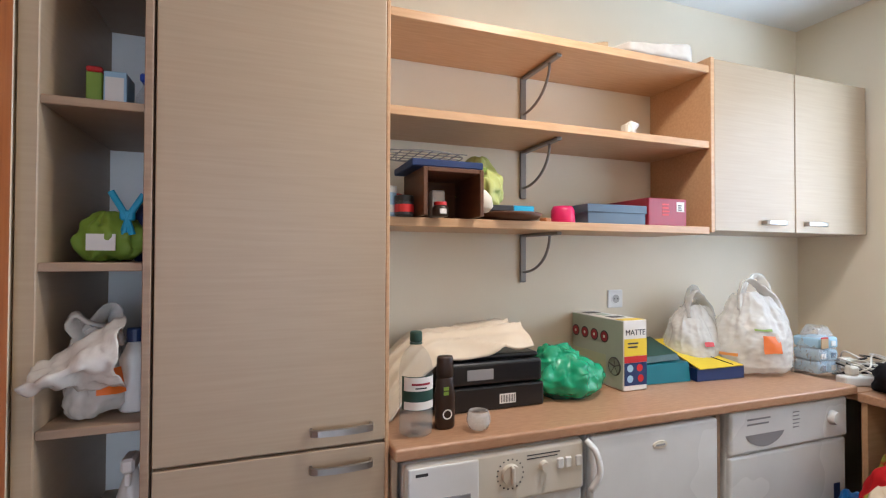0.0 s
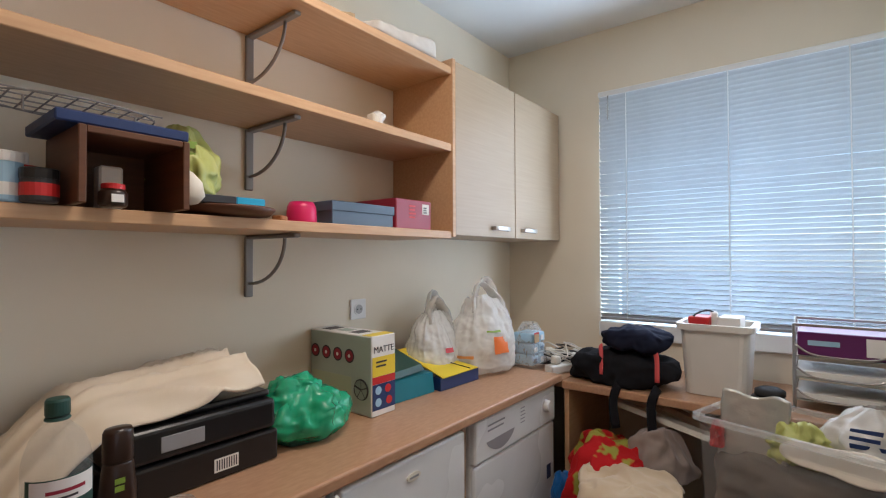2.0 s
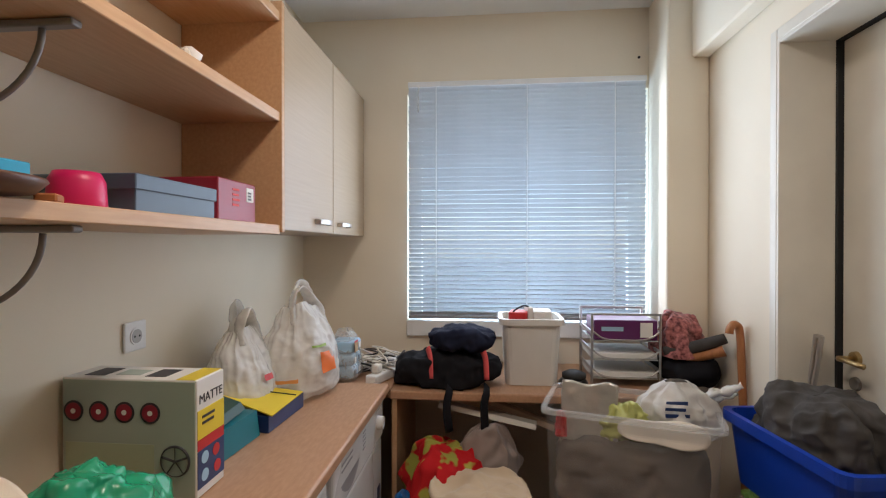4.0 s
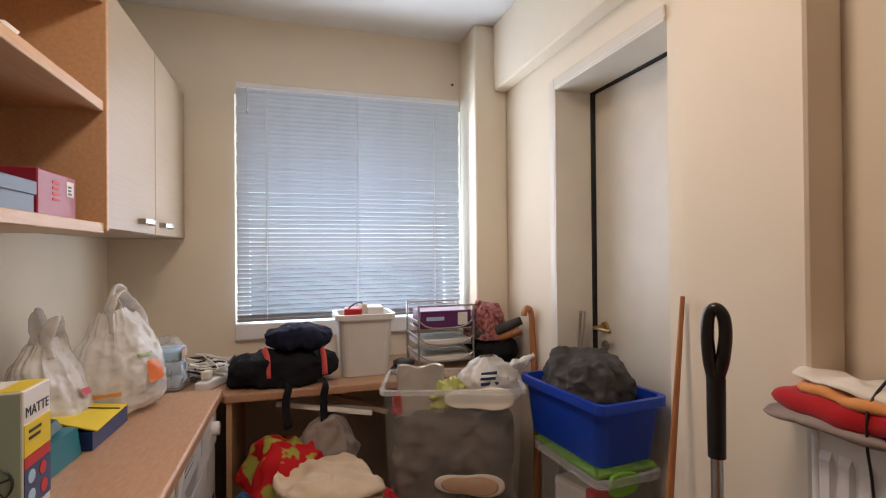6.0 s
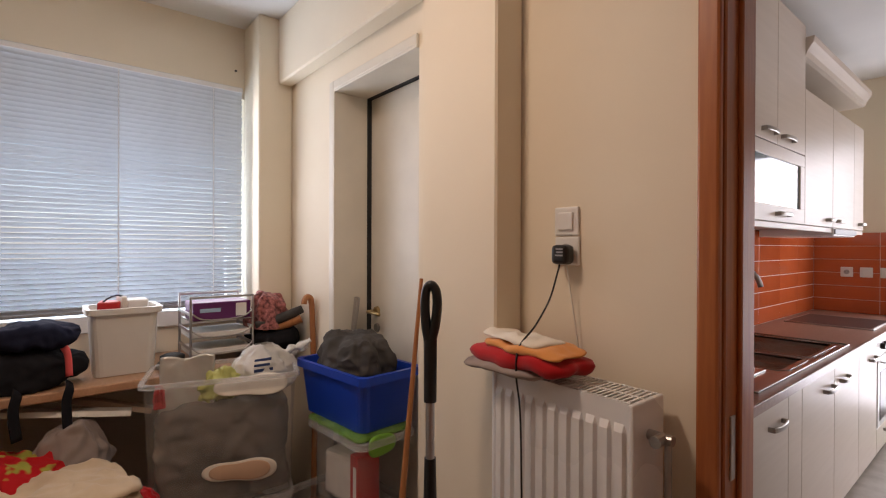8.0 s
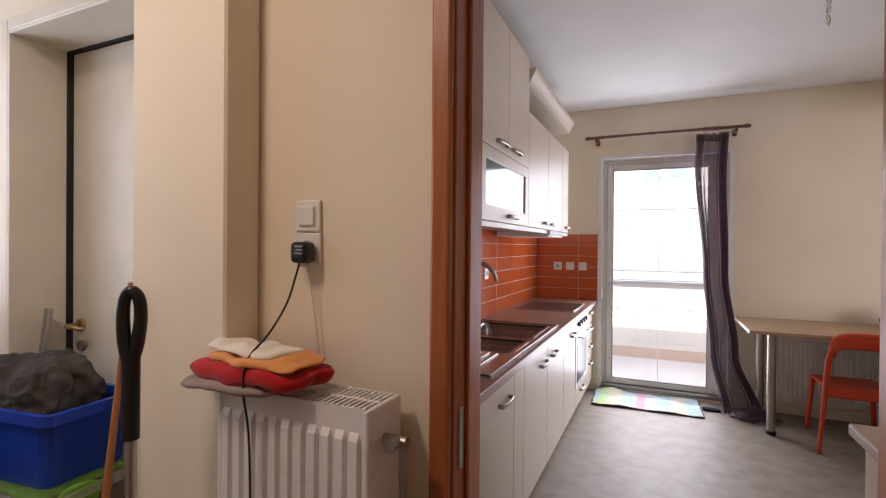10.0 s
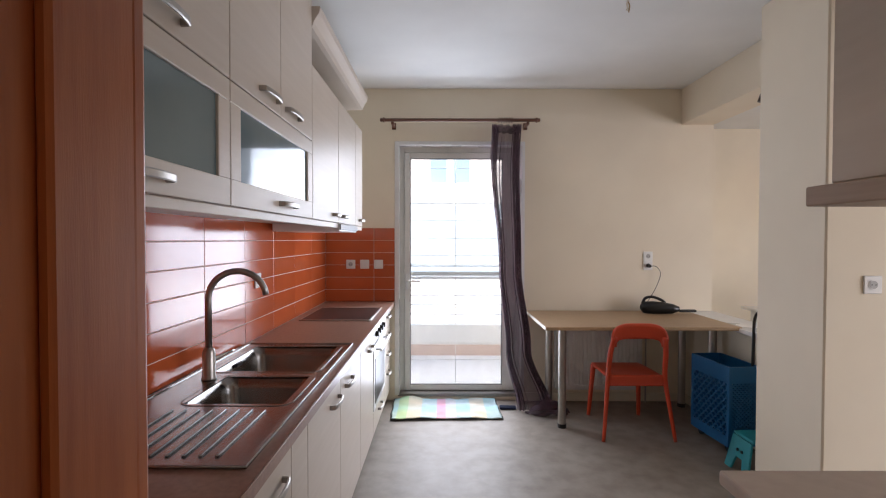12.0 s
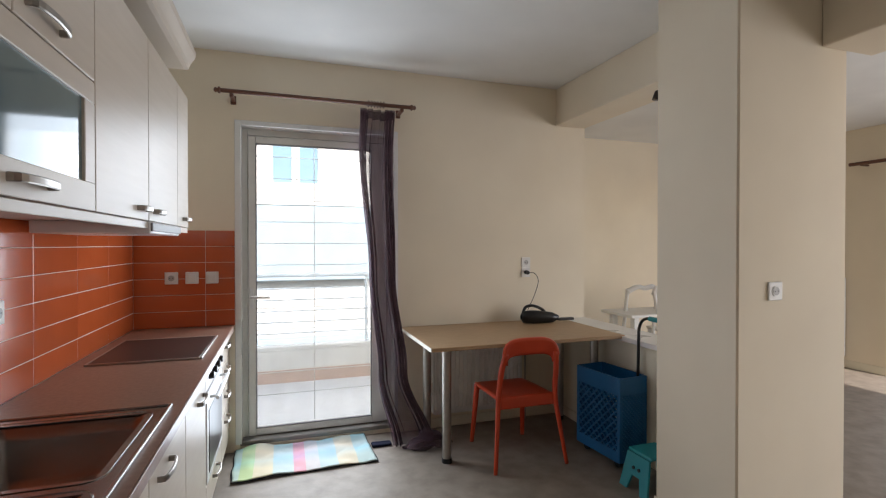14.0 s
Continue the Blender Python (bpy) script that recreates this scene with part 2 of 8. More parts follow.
M["facade"] = material("white_render", (0.80, 0.79, 0.76), 0.85, scale=3)
M["facade_grey"] = material("grey_render", (0.40, 0.50, 0.56), 0.85, scale=3)
M["shutter"] = material("blue_grey_shutter", (0.20, 0.34, 0.45), 0.6)
M["balcony_tile"] = material("pale_balcony_tile", (0.66, 0.66, 0.66), 0.45, scale=9)
M["terracotta"] = material("pale_terracotta", (0.66, 0.50, 0.42), 0.7)
M["rail"] = material("grey_blue_rail", (0.72, 0.78, 0.82), 0.5)
M["asphalt"] = material("asphalt", (0.06, 0.06, 0.06), 0.9, scale=40)


def rug_material():
    """Washed-out checked cotton: two sets of soft stripes."""
    m = material("faded_check_cotton", (0.7, 0.7, 0.7), 0.95, bump=0.3, bump_scale=200, spec=0.1)
    nt = m.node_tree
    b = nt.nodes["Principled BSDF"]
    tc = nt.nodes.new("ShaderNodeTexCoord")
    sep = nt.nodes.new("ShaderNodeSeparateXYZ")
    nt.links.new(tc.outputs["Object"], sep.inputs[0])
    outs = []
    for axis, stops in ((0, [(0.0, (0.30, 0.58, 0.64)), (0.13, (0.70, 0.60, 0.42)), (0.27, (0.36, 0.60, 0.72)), (0.40, (0.62, 0.58, 0.66)), (0.50, (0.84, 0.20, 0.42)),
                             (0.58, (0.42, 0.66, 0.74)), (0.72, (0.78, 0.66, 0.42)), (0.85, (0.42, 0.72, 0.20)), (0.94, (0.36, 0.66, 0.62))]),
                        (1, [(0.0, (0.55, 0.75, 0.82)), (0.25, (0.86, 0.80, 0.74)), (0.5, (0.60, 0.78, 0.86)), (0.75, (0.90, 0.82, 0.66))])):
        mr = nt.nodes.new("ShaderNodeMapRange")
        mr.inputs[1].default_value, mr.inputs[2].default_value = -0.45 if axis == 0 else -0.22, 0.45 if axis == 0 else 0.22
        nt.links.new(sep.outputs[axis], mr.inputs[0])
        ramp = nt.nodes.new("ShaderNodeValToRGB")
        ramp.color_ramp.interpolation = "CONSTANT" if axis == 0 else "LINEAR"
        els = ramp.color_ramp.elements
        els[0].position, els[0].color = stops[0][0], (*[0.74 * q for q in stops[0][1]], 1)
        els[1].position, els[1].color = stops[1][0], (*[0.74 * q for q in stops[1][1]], 1)
        for p, c in stops[2:]:
            els.new(p).color = (*[0.74 * q for q in c], 1)
        nt.links.new(mr.outputs[0], ramp.inputs[0])
        outs.append(ramp.outputs[0])
    mix = nt.nodes.new("ShaderNodeMix")
    mix.data_type = "RGBA"
    mix.inputs[0].default_value = 0.45
    nt.links.new(outs[0], mix.inputs[6])
    nt.links.new(outs[1], mix.inputs[7])
    nt.links.new(mix.outputs[2], b.inputs["Base Color"])
    return m


M["rug"] = rug_material()

# ---- mesh helpers ----
BASE = {}


def box(bm, a, b, r=0.0, seg=1):
    """A box from corner a to corner b; r rounds its edges."""
    lo, hi = [min(p, q) for p, q in zip(a, b)], [max(p, q) for p, q in zip(a, b)]
    v = [bm.verts.new((x, y, z)) for x in (lo[0], hi[0]) for y in (lo[1], hi[1]) for z in (lo[2], hi[2])]
    f = [bm.faces.new([v[i] for i in q]) for q in ((0, 1, 3, 2), (4, 6, 7, 5), (0, 4, 5, 1), (2, 3, 7, 6), (0, 2, 6, 4), (1, 5, 7, 3))]
    if r > 0:
        r = min(r, 0.45 * min(h - l for l, h in zip(lo, hi)))
        bmesh.ops.bevel(bm, geom=list({e for q in f for e in q.edges}), offset=r, segments=seg, affect="EDGES", profile=0.5)
    return bm


def boxes(*items):
    bm = bmesh.new()
    for it in items:
        box(bm, *it)
    return bm


def rod(bm, p, q, r0, r1=None, seg=14):
    """A capped round bar from p to q."""
    p, q = Vector(p), Vector(q)
    r1 = r0 if r1 is None else r1
    turn = (q - p).to_track_quat("Z", "Y").to_matrix()
    rings = []
    for c, r in ((p, r0), (q, r1)):
        rings.append([bm.verts.new(c + turn @ Vector((r * math.cos(2 * math.pi * i / seg), r * math.sin(2 * math.pi * i / seg), 0))) for i in range(seg)])
    for i in range(seg):
        j = (i + 1) % seg
        bm.faces.new((rings[0][i], rings[0][j], rings[1][j], rings[1][i]))
    bm.faces.new(rings[0][::-1])
    bm.faces.new(rings[1])
    return bm


def smooth_line(pts, n=6):
    """A smooth line through points."""
    p = [Vector(x) for x in pts]
    p = [2 * p[0] - p[1]] + p + [2 * p[-1] - p[-2]]
    out = []
    for i in range(1, len(p) - 2):
        for k in range(n):
            t = k / n
            out.append(0.5 * (2 * p[i] + (p[i + 1] - p[i - 1]) * t + (2 * p[i - 1] - 5 * p[i] + 4 * p[i + 1] - p[i + 2]) * t * t
                              + (3 * p[i] - p[i - 1] - 3 * p[i + 1] + p[i + 2]) * t ** 3))
    return out + [p[-2]]


def tube(bm, pts, r, seg=8, flat=1.0):
    """A round bar swept along points; r may be a function of 0..1."""
    pts = [Vector(p) for p in pts]
    rings, side = [], None
    for i, p in enumerate(pts):
        d = (pts[min(i + 1, len(pts) - 1)] - pts[max(i - 1, 0)]).normalized()
        if side is None:
            side = d.orthogonal().normalized()
        side = (side - d * side.dot(d)).normalized()
        up = d.cross(side)
        rad = r(i / (len(pts) - 1)) if callable(r) else r
        rings.append([bm.verts.new(p + rad * (math.cos(2 * math.pi * k / seg) * side + flat * math.sin(2 * math.pi * k / seg) * up)) for k in range(seg)])
    for a, b in zip(rings, rings[1:]):
        for k in range(seg):
            bm.faces.new((a[k], a[(k + 1) % seg], b[(k + 1) % seg], b[k]))
    bm.faces.new(rings[0][::-1])
    bm.faces.new(rings[-1])
    return bm


def lathe(bm, profile, at=(0, 0, 0), seg=24, squash=(1, 1)):
    """A turned shape: profile of (radius, height) pairs, from the bottom up."""
    rings = []
    for r, z in profile:
        rings.append([bm.verts.new((at[0] + squash[0] * r * math.cos(2 * math.pi * k / seg), at[1] + squash[1] * r * math.sin(2 * math.pi * k / seg), at[2] + z)) for k in range(seg)])
    for a, b in zip(rings, rings[1:]):
        for k in range(seg):
            bm.faces.new((a[k], a[(k + 1) % seg], b[(k + 1) % seg], b[k]))
    bm.faces.new(rings[0][::-1])
    bm.faces.new(rings[-1])
    return bm


def sheet(bm, f, nu, nv, closed=False):
    """A surface from a function of u and v in 0..1."""
    g = [[bm.verts.new(f(i / nu, j / nv)) for j in range(nv + 1)] for i in range(nu if closed else nu + 1)]
    for i in range(nu):
        for j in range(nv):
            k = (i + 1) % len(g)
            bm.faces.new((g[i][j], g[k][j], g[k][j + 1], g[i][j + 1]))
    return bm


def link(name, bm, mat, parent=None, smooth=False, solid=0.0, world_space=True):
    """One mesh object; coordinates are the room's unless its thing was made at the origin."""
    base = BASE.get(parent.name, Vector()) if parent else Vector()
    if parent and world_space:
        bmesh.ops.translate(bm, vec=-base, verts=bm.verts)
    bmesh.ops.recalc_face_normals(bm, faces=bm.faces)
    me = bpy.data.meshes.new(name)
    bm.to_mesh(me)
    bm.free()
    for p in me.polygons:
        p.use_smooth = smooth
    me.materials.append(M[mat] if isinstance(mat, str) else mat)
    ob = new(name, me)
    if parent:
        ob.parent = parent
        BASE[ob.name] = base
    if solid:
        mod = ob.modifiers.new("thickness", "SOLIDIFY")
        mod.thickness, mod.offset = solid, 0
    return ob


def part(name, bm, mat, parent, label="", smooth=False, solid=0.0):
    ob = link(name, bm, mat, parent, smooth, solid)
    return tagged(ob, label) if label else ob


def thing(name, at, label, category, group=""):
    """An empty at the thing's base, that holds its parts."""
    ob = new(name)
    ob.empty_display_size = 0.05
    ob.location = at
    BASE[ob.name] = Vector(at)
    return tagged(ob, label, category, group)


def single(name, bm, mat, label, category, group="", smooth=False, solid=0.0, at=None):
    """A thing that is one mesh, with its origin at its base."""
    vs = [v.co for v in bm.verts]
    c = Vector(at) if at else Vector((sum(v.x for v in vs) / len(vs), sum(v.y for v in vs) / len(vs), min(v.z for v in vs)))
    bmesh.ops.translate(bm, vec=-c, verts=bm.verts)
    ob = link(name, bm, mat, None, smooth, solid)
    ob.location = c
    return tagged(ob, label, category, group)


def structure(name, bm, mat, label, category, smooth=False):
    return tagged(link(name, bm, mat, None, smooth), label, category, kind="structure")


def turn(bm, angle, centre):
    bmesh.ops.rotate(bm, cent=centre, matrix=Matrix.Rotation(radians(angle), 3, "Z"), verts=bm.verts)
    return bm


def crumple(bm, amount, freq, seed=0.0, rest=None, crease=0.0):
    """Displaces a mesh by noise, like cloth or film; rest: a height below which it stays flat; crease: sharp folds."""
    if crease:
        bmesh.ops.recalc_face_normals(bm, faces=bm.faces)
        bm.normal_update()
    for v in bm.verts:
        p = v.co * freq + Vector((seed, seed * 1.7, -seed))
        d = Vector((noise.noise(p), noise.noise(p + Vector((31, 0, 0))), noise.noise(p + Vector((0, 47, 0)))))
        q = v.co * freq * 2.7 + Vector((seed, 0, seed))
        d += 0.45 * Vector((noise.noise(q), noise.noise(q + Vector((11, 0, 0))), noise.noise(q + Vector((0, 17, 0)))))
        if crease:
            w = p * 0.8 + 0.5 * d
            k = 0.45 - 1.6 * abs(noise.noise(w)) - 0.6 * abs(noise.noise(w * 2.3))
            n = v.normal if v.normal.length > 0 else Vector((0, 0, 1))
            d += n * k * crease
        v.co += d * amount
        if rest is not None and v.co.z < rest:
            v.co.z = rest
    return bm


def heap(centre, size, amount, freq, seed, nu=72, nv=40, power=0.5, crease=0.6):
    """A heap of crumpled cloth on its base at centre: soft folds run down a rounded mound."""
    cx, cy, cz = centre

    def f(u, v):
        a = 2 * math.pi * u
        p = Vector((math.cos(a), math.sin(a), 0))
        fold = noise.noise(p * 2.1 + Vector((0, 0, seed + 0.6 * v))) + 0.5 * noise.noise(p * 4.6 + Vector((seed, 0, 1.3 * v)))
        r = max(0.0, 1 - v) ** power * (1 + amount * fold * (0.4 + v))
        top = math.sin(math.pi / 2 * v) * (1 + 0.5 * amount * noise.noise(p * 1.7 * (1 - v) + Vector((seed, seed, 0))))
        return Vector((cx + size[0] * r * math.cos(a), cy + size[1] * r * math.sin(a), cz + size[2] * top))

    bm = sheet(bmesh.new(), f, nu, nv, True)
    k = min(size)
    return crumple(bm, 0.22 * k * (0.5 + amount), 1.1 / k, seed, cz, crease)


def folded(centre, size, layers, seed, wave=0.006, rot=0):
    """A folded cloth: soft thick layers one on another, with sagging edges."""
    bm = bmesh.new()
    cx, cy, cz = centre
    t = size[2] / layers
    rng = random.Random(seed)
    for k in range(layers):
        sx, sy = size[0] * rng.uniform(0.93, 1.0), size[1] * rng.uniform(0.93, 1.0)
        ox, oy = rng.uniform(-0.01, 0.01), rng.uniform(-0.008, 0.008)

        def f(u, v, k=k, sx=sx, sy=sy, ox=ox, oy=oy):
            a = 2 * math.pi * u
            ca, sa = math.cos(a), math.sin(a)
            s = 1 - abs(2 * v - 1)
            rr = 1 - (1 - s) ** 2 if s < 1 else 1.0
            rr = min(1.0, 0.0 + s * 1.0) ** 0.5 if s < 1 else 1.0
            sq = (abs(ca) ** 5 + abs(sa) ** 5) ** -0.2
            x, y = ca * sq * sx / 2 * rr, sa * sq * sy / 2 * rr
            h = math.copysign((1 - rr ** 6) ** 0.5, 2 * v - 1) if rr < 1 else 0.0
            w = wave * (noise.noise(Vector((x * 8, y * 8, seed + 0.15 * k))) + 0.5 * noise.noise(Vector((x * 21, y * 21, seed + k))))
            edge = 1 + 0.05 * noise.noise(Vector((ca * 2, sa * 2, seed + k)))
            return Vector((cx + ox + x * edge, cy + oy + y * edge, max(cz, cz + t * (k + 0.5 + 0.55 * h) + w)))

        sheet(bm, f, 60, 30, True)
    return turn(bm, rot, (cx, cy, cz))


def carrier_bag(name, at, size, mat, label, rot, seed, prints=(), lean=0.0):
    """A full carrier bag that stands: a slumped base, a flat gathered neck and two band handles."""
    cx, cy, cz = at
    w, d, h = size
    bag = thing(name, at, label, "carrier bag", "carrier bags")
    prof = [(0.0, 0.0, 0.0), (0.03, 0.80, 0.82), (0.12, 0.98, 1.0), (0.30, 1.0, 0.98), (0.50, 0.95, 0.86), (0.68, 0.86, 0.68), (0.84, 0.72, 0.46), (1.0, 0.58, 0.22)]

    def radii(v):
        i = max(j for j in range(len(prof) - 1) if prof[j][0] <= v)
        t = (v - prof[i][0]) / (prof[i + 1][0] - prof[i][0])
        return [prof[i][k] * (1 - t) + prof[i + 1][k] * t for k in (1, 2)]

    def f(u, v):
        a = 2 * math.pi * u
        rx, ry = radii(v)
        p = Vector((math.cos(a), math.sin(a), 0))
        gather = 0.08 * v ** 1.1 * (1 - 2 * abs(noise.noise(p * 3.4 + Vector((seed, 0, 0.5 * v)))) * 1.7)
        sag = 0.07 * noise.noise(p * 1.3 + Vector((0, seed, 2.2 * v)))
        k = 1 + gather + sag
        return Vector((cx + lean * v * v + w / 2 * rx * k * math.cos(a), cy + d / 2 * ry * k * math.sin(a), cz + h * 0.80 * v * (1 + 0.05 * noise.noise(p * 2 + Vector((seed, 3, 0))) * v)))

    bm = crumple(sheet(bmesh.new(), f, 130, 76, True), 0.0115, 7, seed, cz + 0.001, 1.1)
    crumple(bm, 0.0030, 23, seed + 5, cz + 0.001, 1.2)
    part("bag_body", turn(bm, rot, at), mat, bag, smooth=True)
    for s, tip, up in ((-1, -0.055, 0.97), (1, 0.035, 1.0)):
        x, y = cx + lean, cy + s * 0.05 * d
        pts = smooth_line([(x - 0.23 * w, y, cz + 0.66 * h), (x - 0.19 * w + tip * 0.3, y, cz + 0.80 * h), (x - 0.13 * w + tip * 0.8, y + s * 0.012, cz + 0.92 * h * up), (x - 0.03 * w + tip, y + s * 0.02, cz + 0.995 * h * up),
                           (x + 0.06 * w + tip, y + s * 0.018, cz + 0.97 * h * up), (x + 0.15 * w + tip * 0.6, y + s * 0.01, cz + 0.86 * h), (x + 0.21 * w, y, cz + 0.76 * h), (x + 0.24 * w, y, cz + 0.64 * h)], 7)
        bm = tube(bmesh.new(), pts, lambda t: 0.017 + 0.020 * abs(2 * t - 1) ** 1.4, 14, 0.34)
        crumple(bm, 0.0045, 34, seed + s, None, 0.8)
        part("handle", turn(bm, rot, at), mat, bag, smooth=True)
    for k, (px, pz, pw, ph, pm) in enumerate(prints):
        def g(u, v, px=px, pz=pz, pw=pw, ph=ph):
            a = math.radians(-90 + px + pw * (u - 0.5))
            t = pz + ph * (v - 0.5)
            rx, ry = radii(min(1.0, t / 0.80))
            return Vector((cx + lean * (t / 0.8) ** 2 + w / 2 * rx * 1.10 * math.cos(a), cy + d / 2 * ry * 1.12 * math.sin(a), cz + h * t))
        bm = crumple(sheet(bmesh.new(), g, 12, 8), 0.005, 15, seed)
        part("print", turn(bm, rot, at), pm, bag, smooth=True)
    return bag


def bars(x0, z0, w, n, h, step, y, axis="y", rng=None):
    """Rows of thin bars that stand for small print on a face."""
    rng = rng or random.Random(4)
    bm = bmesh.new()
    for k in range(n):
        l = w * rng.uniform(0.6, 1.0)
        z = z0 - k * step
        if axis == "y":
            box(bm, (x0, y - 0.0006, z), (x0 + l, y + 0.0006, z + h))
        else:
            box(bm, (y - 0.0006, x0, z), (y + 0.0006, x0 - l, z + h))
    return bm


def lettering(text, size, mat, parent, at, rx, ry, rz, name="lettering"):
    """Short words with the built-in font, as a thin mesh."""
    cu = bpy.data.curves.new(name, "FONT")
    cu.body, cu.size, cu.extrude, cu.align_x = text, size, 0.0004, "CENTER"
    tmp = new("tmp", cu)
    me = bpy.data.meshes.new_from_object(tmp.evaluated_get(bpy.context.evaluated_depsgraph_get()))
    bpy.data.objects.remove(tmp)
    me.materials.clear()
    me.materials.append(M[mat])
    ob = new(name, me)
    ob.parent = parent
    ob.matrix_basis = Matrix.Translation(-BASE[parent.name]) @ pose(*at, rx, ry, rz)
    return ob


def pull(parent, x, y, z, length, axis, out, mat="nickel", drop=0.019):
    """A bow handle on a front: axis along which it runs ('x' or 'y'), out the way it stands off."""
    bm = bmesh.new()
    n = 10

    def at(t, o):
        s = -length / 2 + length * t
        return Vector((x + s, y + o * out, z)) if axis == "x" else Vector((x + o * out, y + s, z))

    pts = [at(0, 0.0), at(0.0, 0.012), at(0.015, 0.02)] + [at(t / n, 0.022 + 0.008 * math.sin(math.pi * t / n)) for t in range(1, n)] + [at(0.985, 0.02), at(1, 0.012), at(1, 0.0)]
    up = Vector((0, 0, 1))
    rings = []
    for k, p in enumerate(pts):
        d = (pts[min(k + 1, len(pts) - 1)] - pts[max(k - 1, 0)]).normalized()
        o = d.cross(up) * 0.0042
        h = up * drop / 2
        rings.append([bm.verts.new(q) for q in (p - h * 0.7 - o, p + h * 0.7 - o, p + h - o * 0.3, p + h * 0.8 + o, p - h * 0.8 + o, p - h - o * 0.3)])
    for a, b in zip(rings, rings[1:]):
        for k in range(6):
            bm.faces.new((a[k], a[(k + 1) % 6], b[(k + 1) % 6], b[k]))
    bm.faces.new(rings[0][::-1])
    bm.faces.new(rings[-1])
    return part("handle", bm, mat, parent, "brushed metal bow handle")


def lattice_plate(xs, ys, holes, z0, z1):
    """A flat plate on a lattice of x and y lines, with whole cells left out as holes."""
    bm = bmesh.new()
    v = [[[bm.verts.new((x, y, z)) for z in (z0, z1)] for y in ys] for x in xs]
    on = {(i, j) for i in range(len(xs) - 1) for j in range(len(ys) - 1)} - set(holes)
    for i, j in on:
        for k in (0, 1):
            bm.faces.new((v[i][j][k], v[i + 1][j][k], v[i + 1][j + 1][k], v[i][j + 1][k]))
        for di, dj, a, b in ((-1, 0, (i, j), (i, j + 1)), (1, 0, (i + 1, j), (i + 1, j + 1)), (0, -1, (i, j), (i + 1, j)), (0, 1, (i, j + 1), (i + 1, j + 1))):
            if (i + di, j + dj) not in on:
                bm.faces.new((v[a[0]][a[1]][0], v[b[0]][b[1]][0], v[b[0]][b[1]][1], v[a[0]][a[1]][1]))
    bmesh.ops.delete(bm, geom=[q for q in bm.verts if not q.link_faces], context="VERTS")
    return bm


def slab_oval(centre, hx, hy, t, power=2.0, waist=0.0):
    """A flat rounded slab lying at centre, like a sole; waist narrows its middle."""
    bm = bmesh.new()
    rings = []
    for z, k in ((0, 0.9), (t * 0.25, 1.0), (t * 0.75, 1.0), (t, 0.9)):
        ring = []
        for i in range(32):
            a = 2 * math.pi * i / 32
            c, s = math.cos(a), math.sin(a)
            q = (abs(c) ** power + abs(s) ** power) ** (-1 / power)
            x = c * q
            ring.append(bm.verts.new((centre[0] + hx * k * x, centre[1] + hy * k * s * q * (1 - waist * math.exp(-((x + 0.15) / 0.4) ** 2) + 0.12 * x), centre[2] + z)))
        rings.append(ring)
    for a, b in zip(rings, rings[1:]):
        for k in range(32):
            bm.faces.new((a[k], a[(k + 1) % 32], b[(k + 1) % 32], b[k]))
    bm.faces.new(rings[0][::-1])
    bm.faces.new(rings[-1])
    return bm


def stuffed(cx, cy, z0, hx, hy, h, seed, amount=0.03):
    """Clothes pressed into a box: a rounded block with deep soft folds."""
    def f(u, v):
        a = 2 * math.pi * u
        c, s = math.cos(a), math.sin(a)
        q = (abs(c) ** 6 + abs(s) ** 6) ** (-1 / 6)
        r = min(1.0, (1 - v) * 2.6) ** 0.45
        return Vector((cx + hx * r * q * c, cy + hy * r * q * s, z0 + h * min(1.0, v * 1.5) + 0.05 * h * v))
    return crumple(sheet(bmesh.new(), f, 110, 50, True), amount, 11, seed, z0, 1.0)


# ---- structure ----
NY, EX, SY, WX, H = 1.778, 2.83, -0.185, -0.43, 2.64  # utility room: north, east, south and west faces, height
KN, KE, KS, KH = -0.33, 1.16, -4.20, 2.75  # kitchen: north, east and south faces, height

structure("floor", boxes(((-6.3, -5.9, -0.12), (3.1, 2.1, 0.0))), "floor", "worn grey-beige floor with darker stains", "floor")
structure("wall_north", boxes(((WX - 0.2, NY, 0), (EX + 0.25, NY + 0.2, H + 0.11))), "wall", "cream painted wall behind the shelves", "wall")
# east wall round the window opening (y 0.0 to 1.22, z 1.0 to 2.24)
structure("wall_east", boxes(((EX, -0.6, 0), (EX + 0.25, NY, 1.0)), ((EX, -0.6, 2.24), (EX + 0.25, NY, H + 0.11)),
                             ((EX, 1.215, 1.0), (EX + 0.25, NY, 2.24)), ((EX, -0.6, 1.0), (EX + 0.25, 0.0, 2.24))), "wall", "cream painted wall round the window", "wall")
# south wall with the balcony-side door niche (x 1.41 to 2.06, 2.14 high) and the kitchen doorway (x -0.37 to 0.35, 2.05 high)
structure("wall_south", boxes(((2.06, KN, 0), (EX, SY, H + 0.11)), ((1.394, KN, 2.14), (2.06, SY, H + 0.11)), ((0.391, KN, 0), (1.394, SY, H + 0.11)),
                              ((-0.398, KN, 2.08), (0.391, SY, H + 0.11)), ((-2.6, KN, 0), (-0.398, SY, H + 0.11)), ((1.36, -0.62, 0), (2.12, -0.56, 2.3)),
                              ((2.06, -0.62, 0), (2.12, KN, 2.3)), ((1.344, -0.62, 0), (1.394, KN, 2.3)), ((1.36, -0.62, 2.14), (2.12, KN, 2.3))), "wall", "cream painted wall with a doorway", "wall")
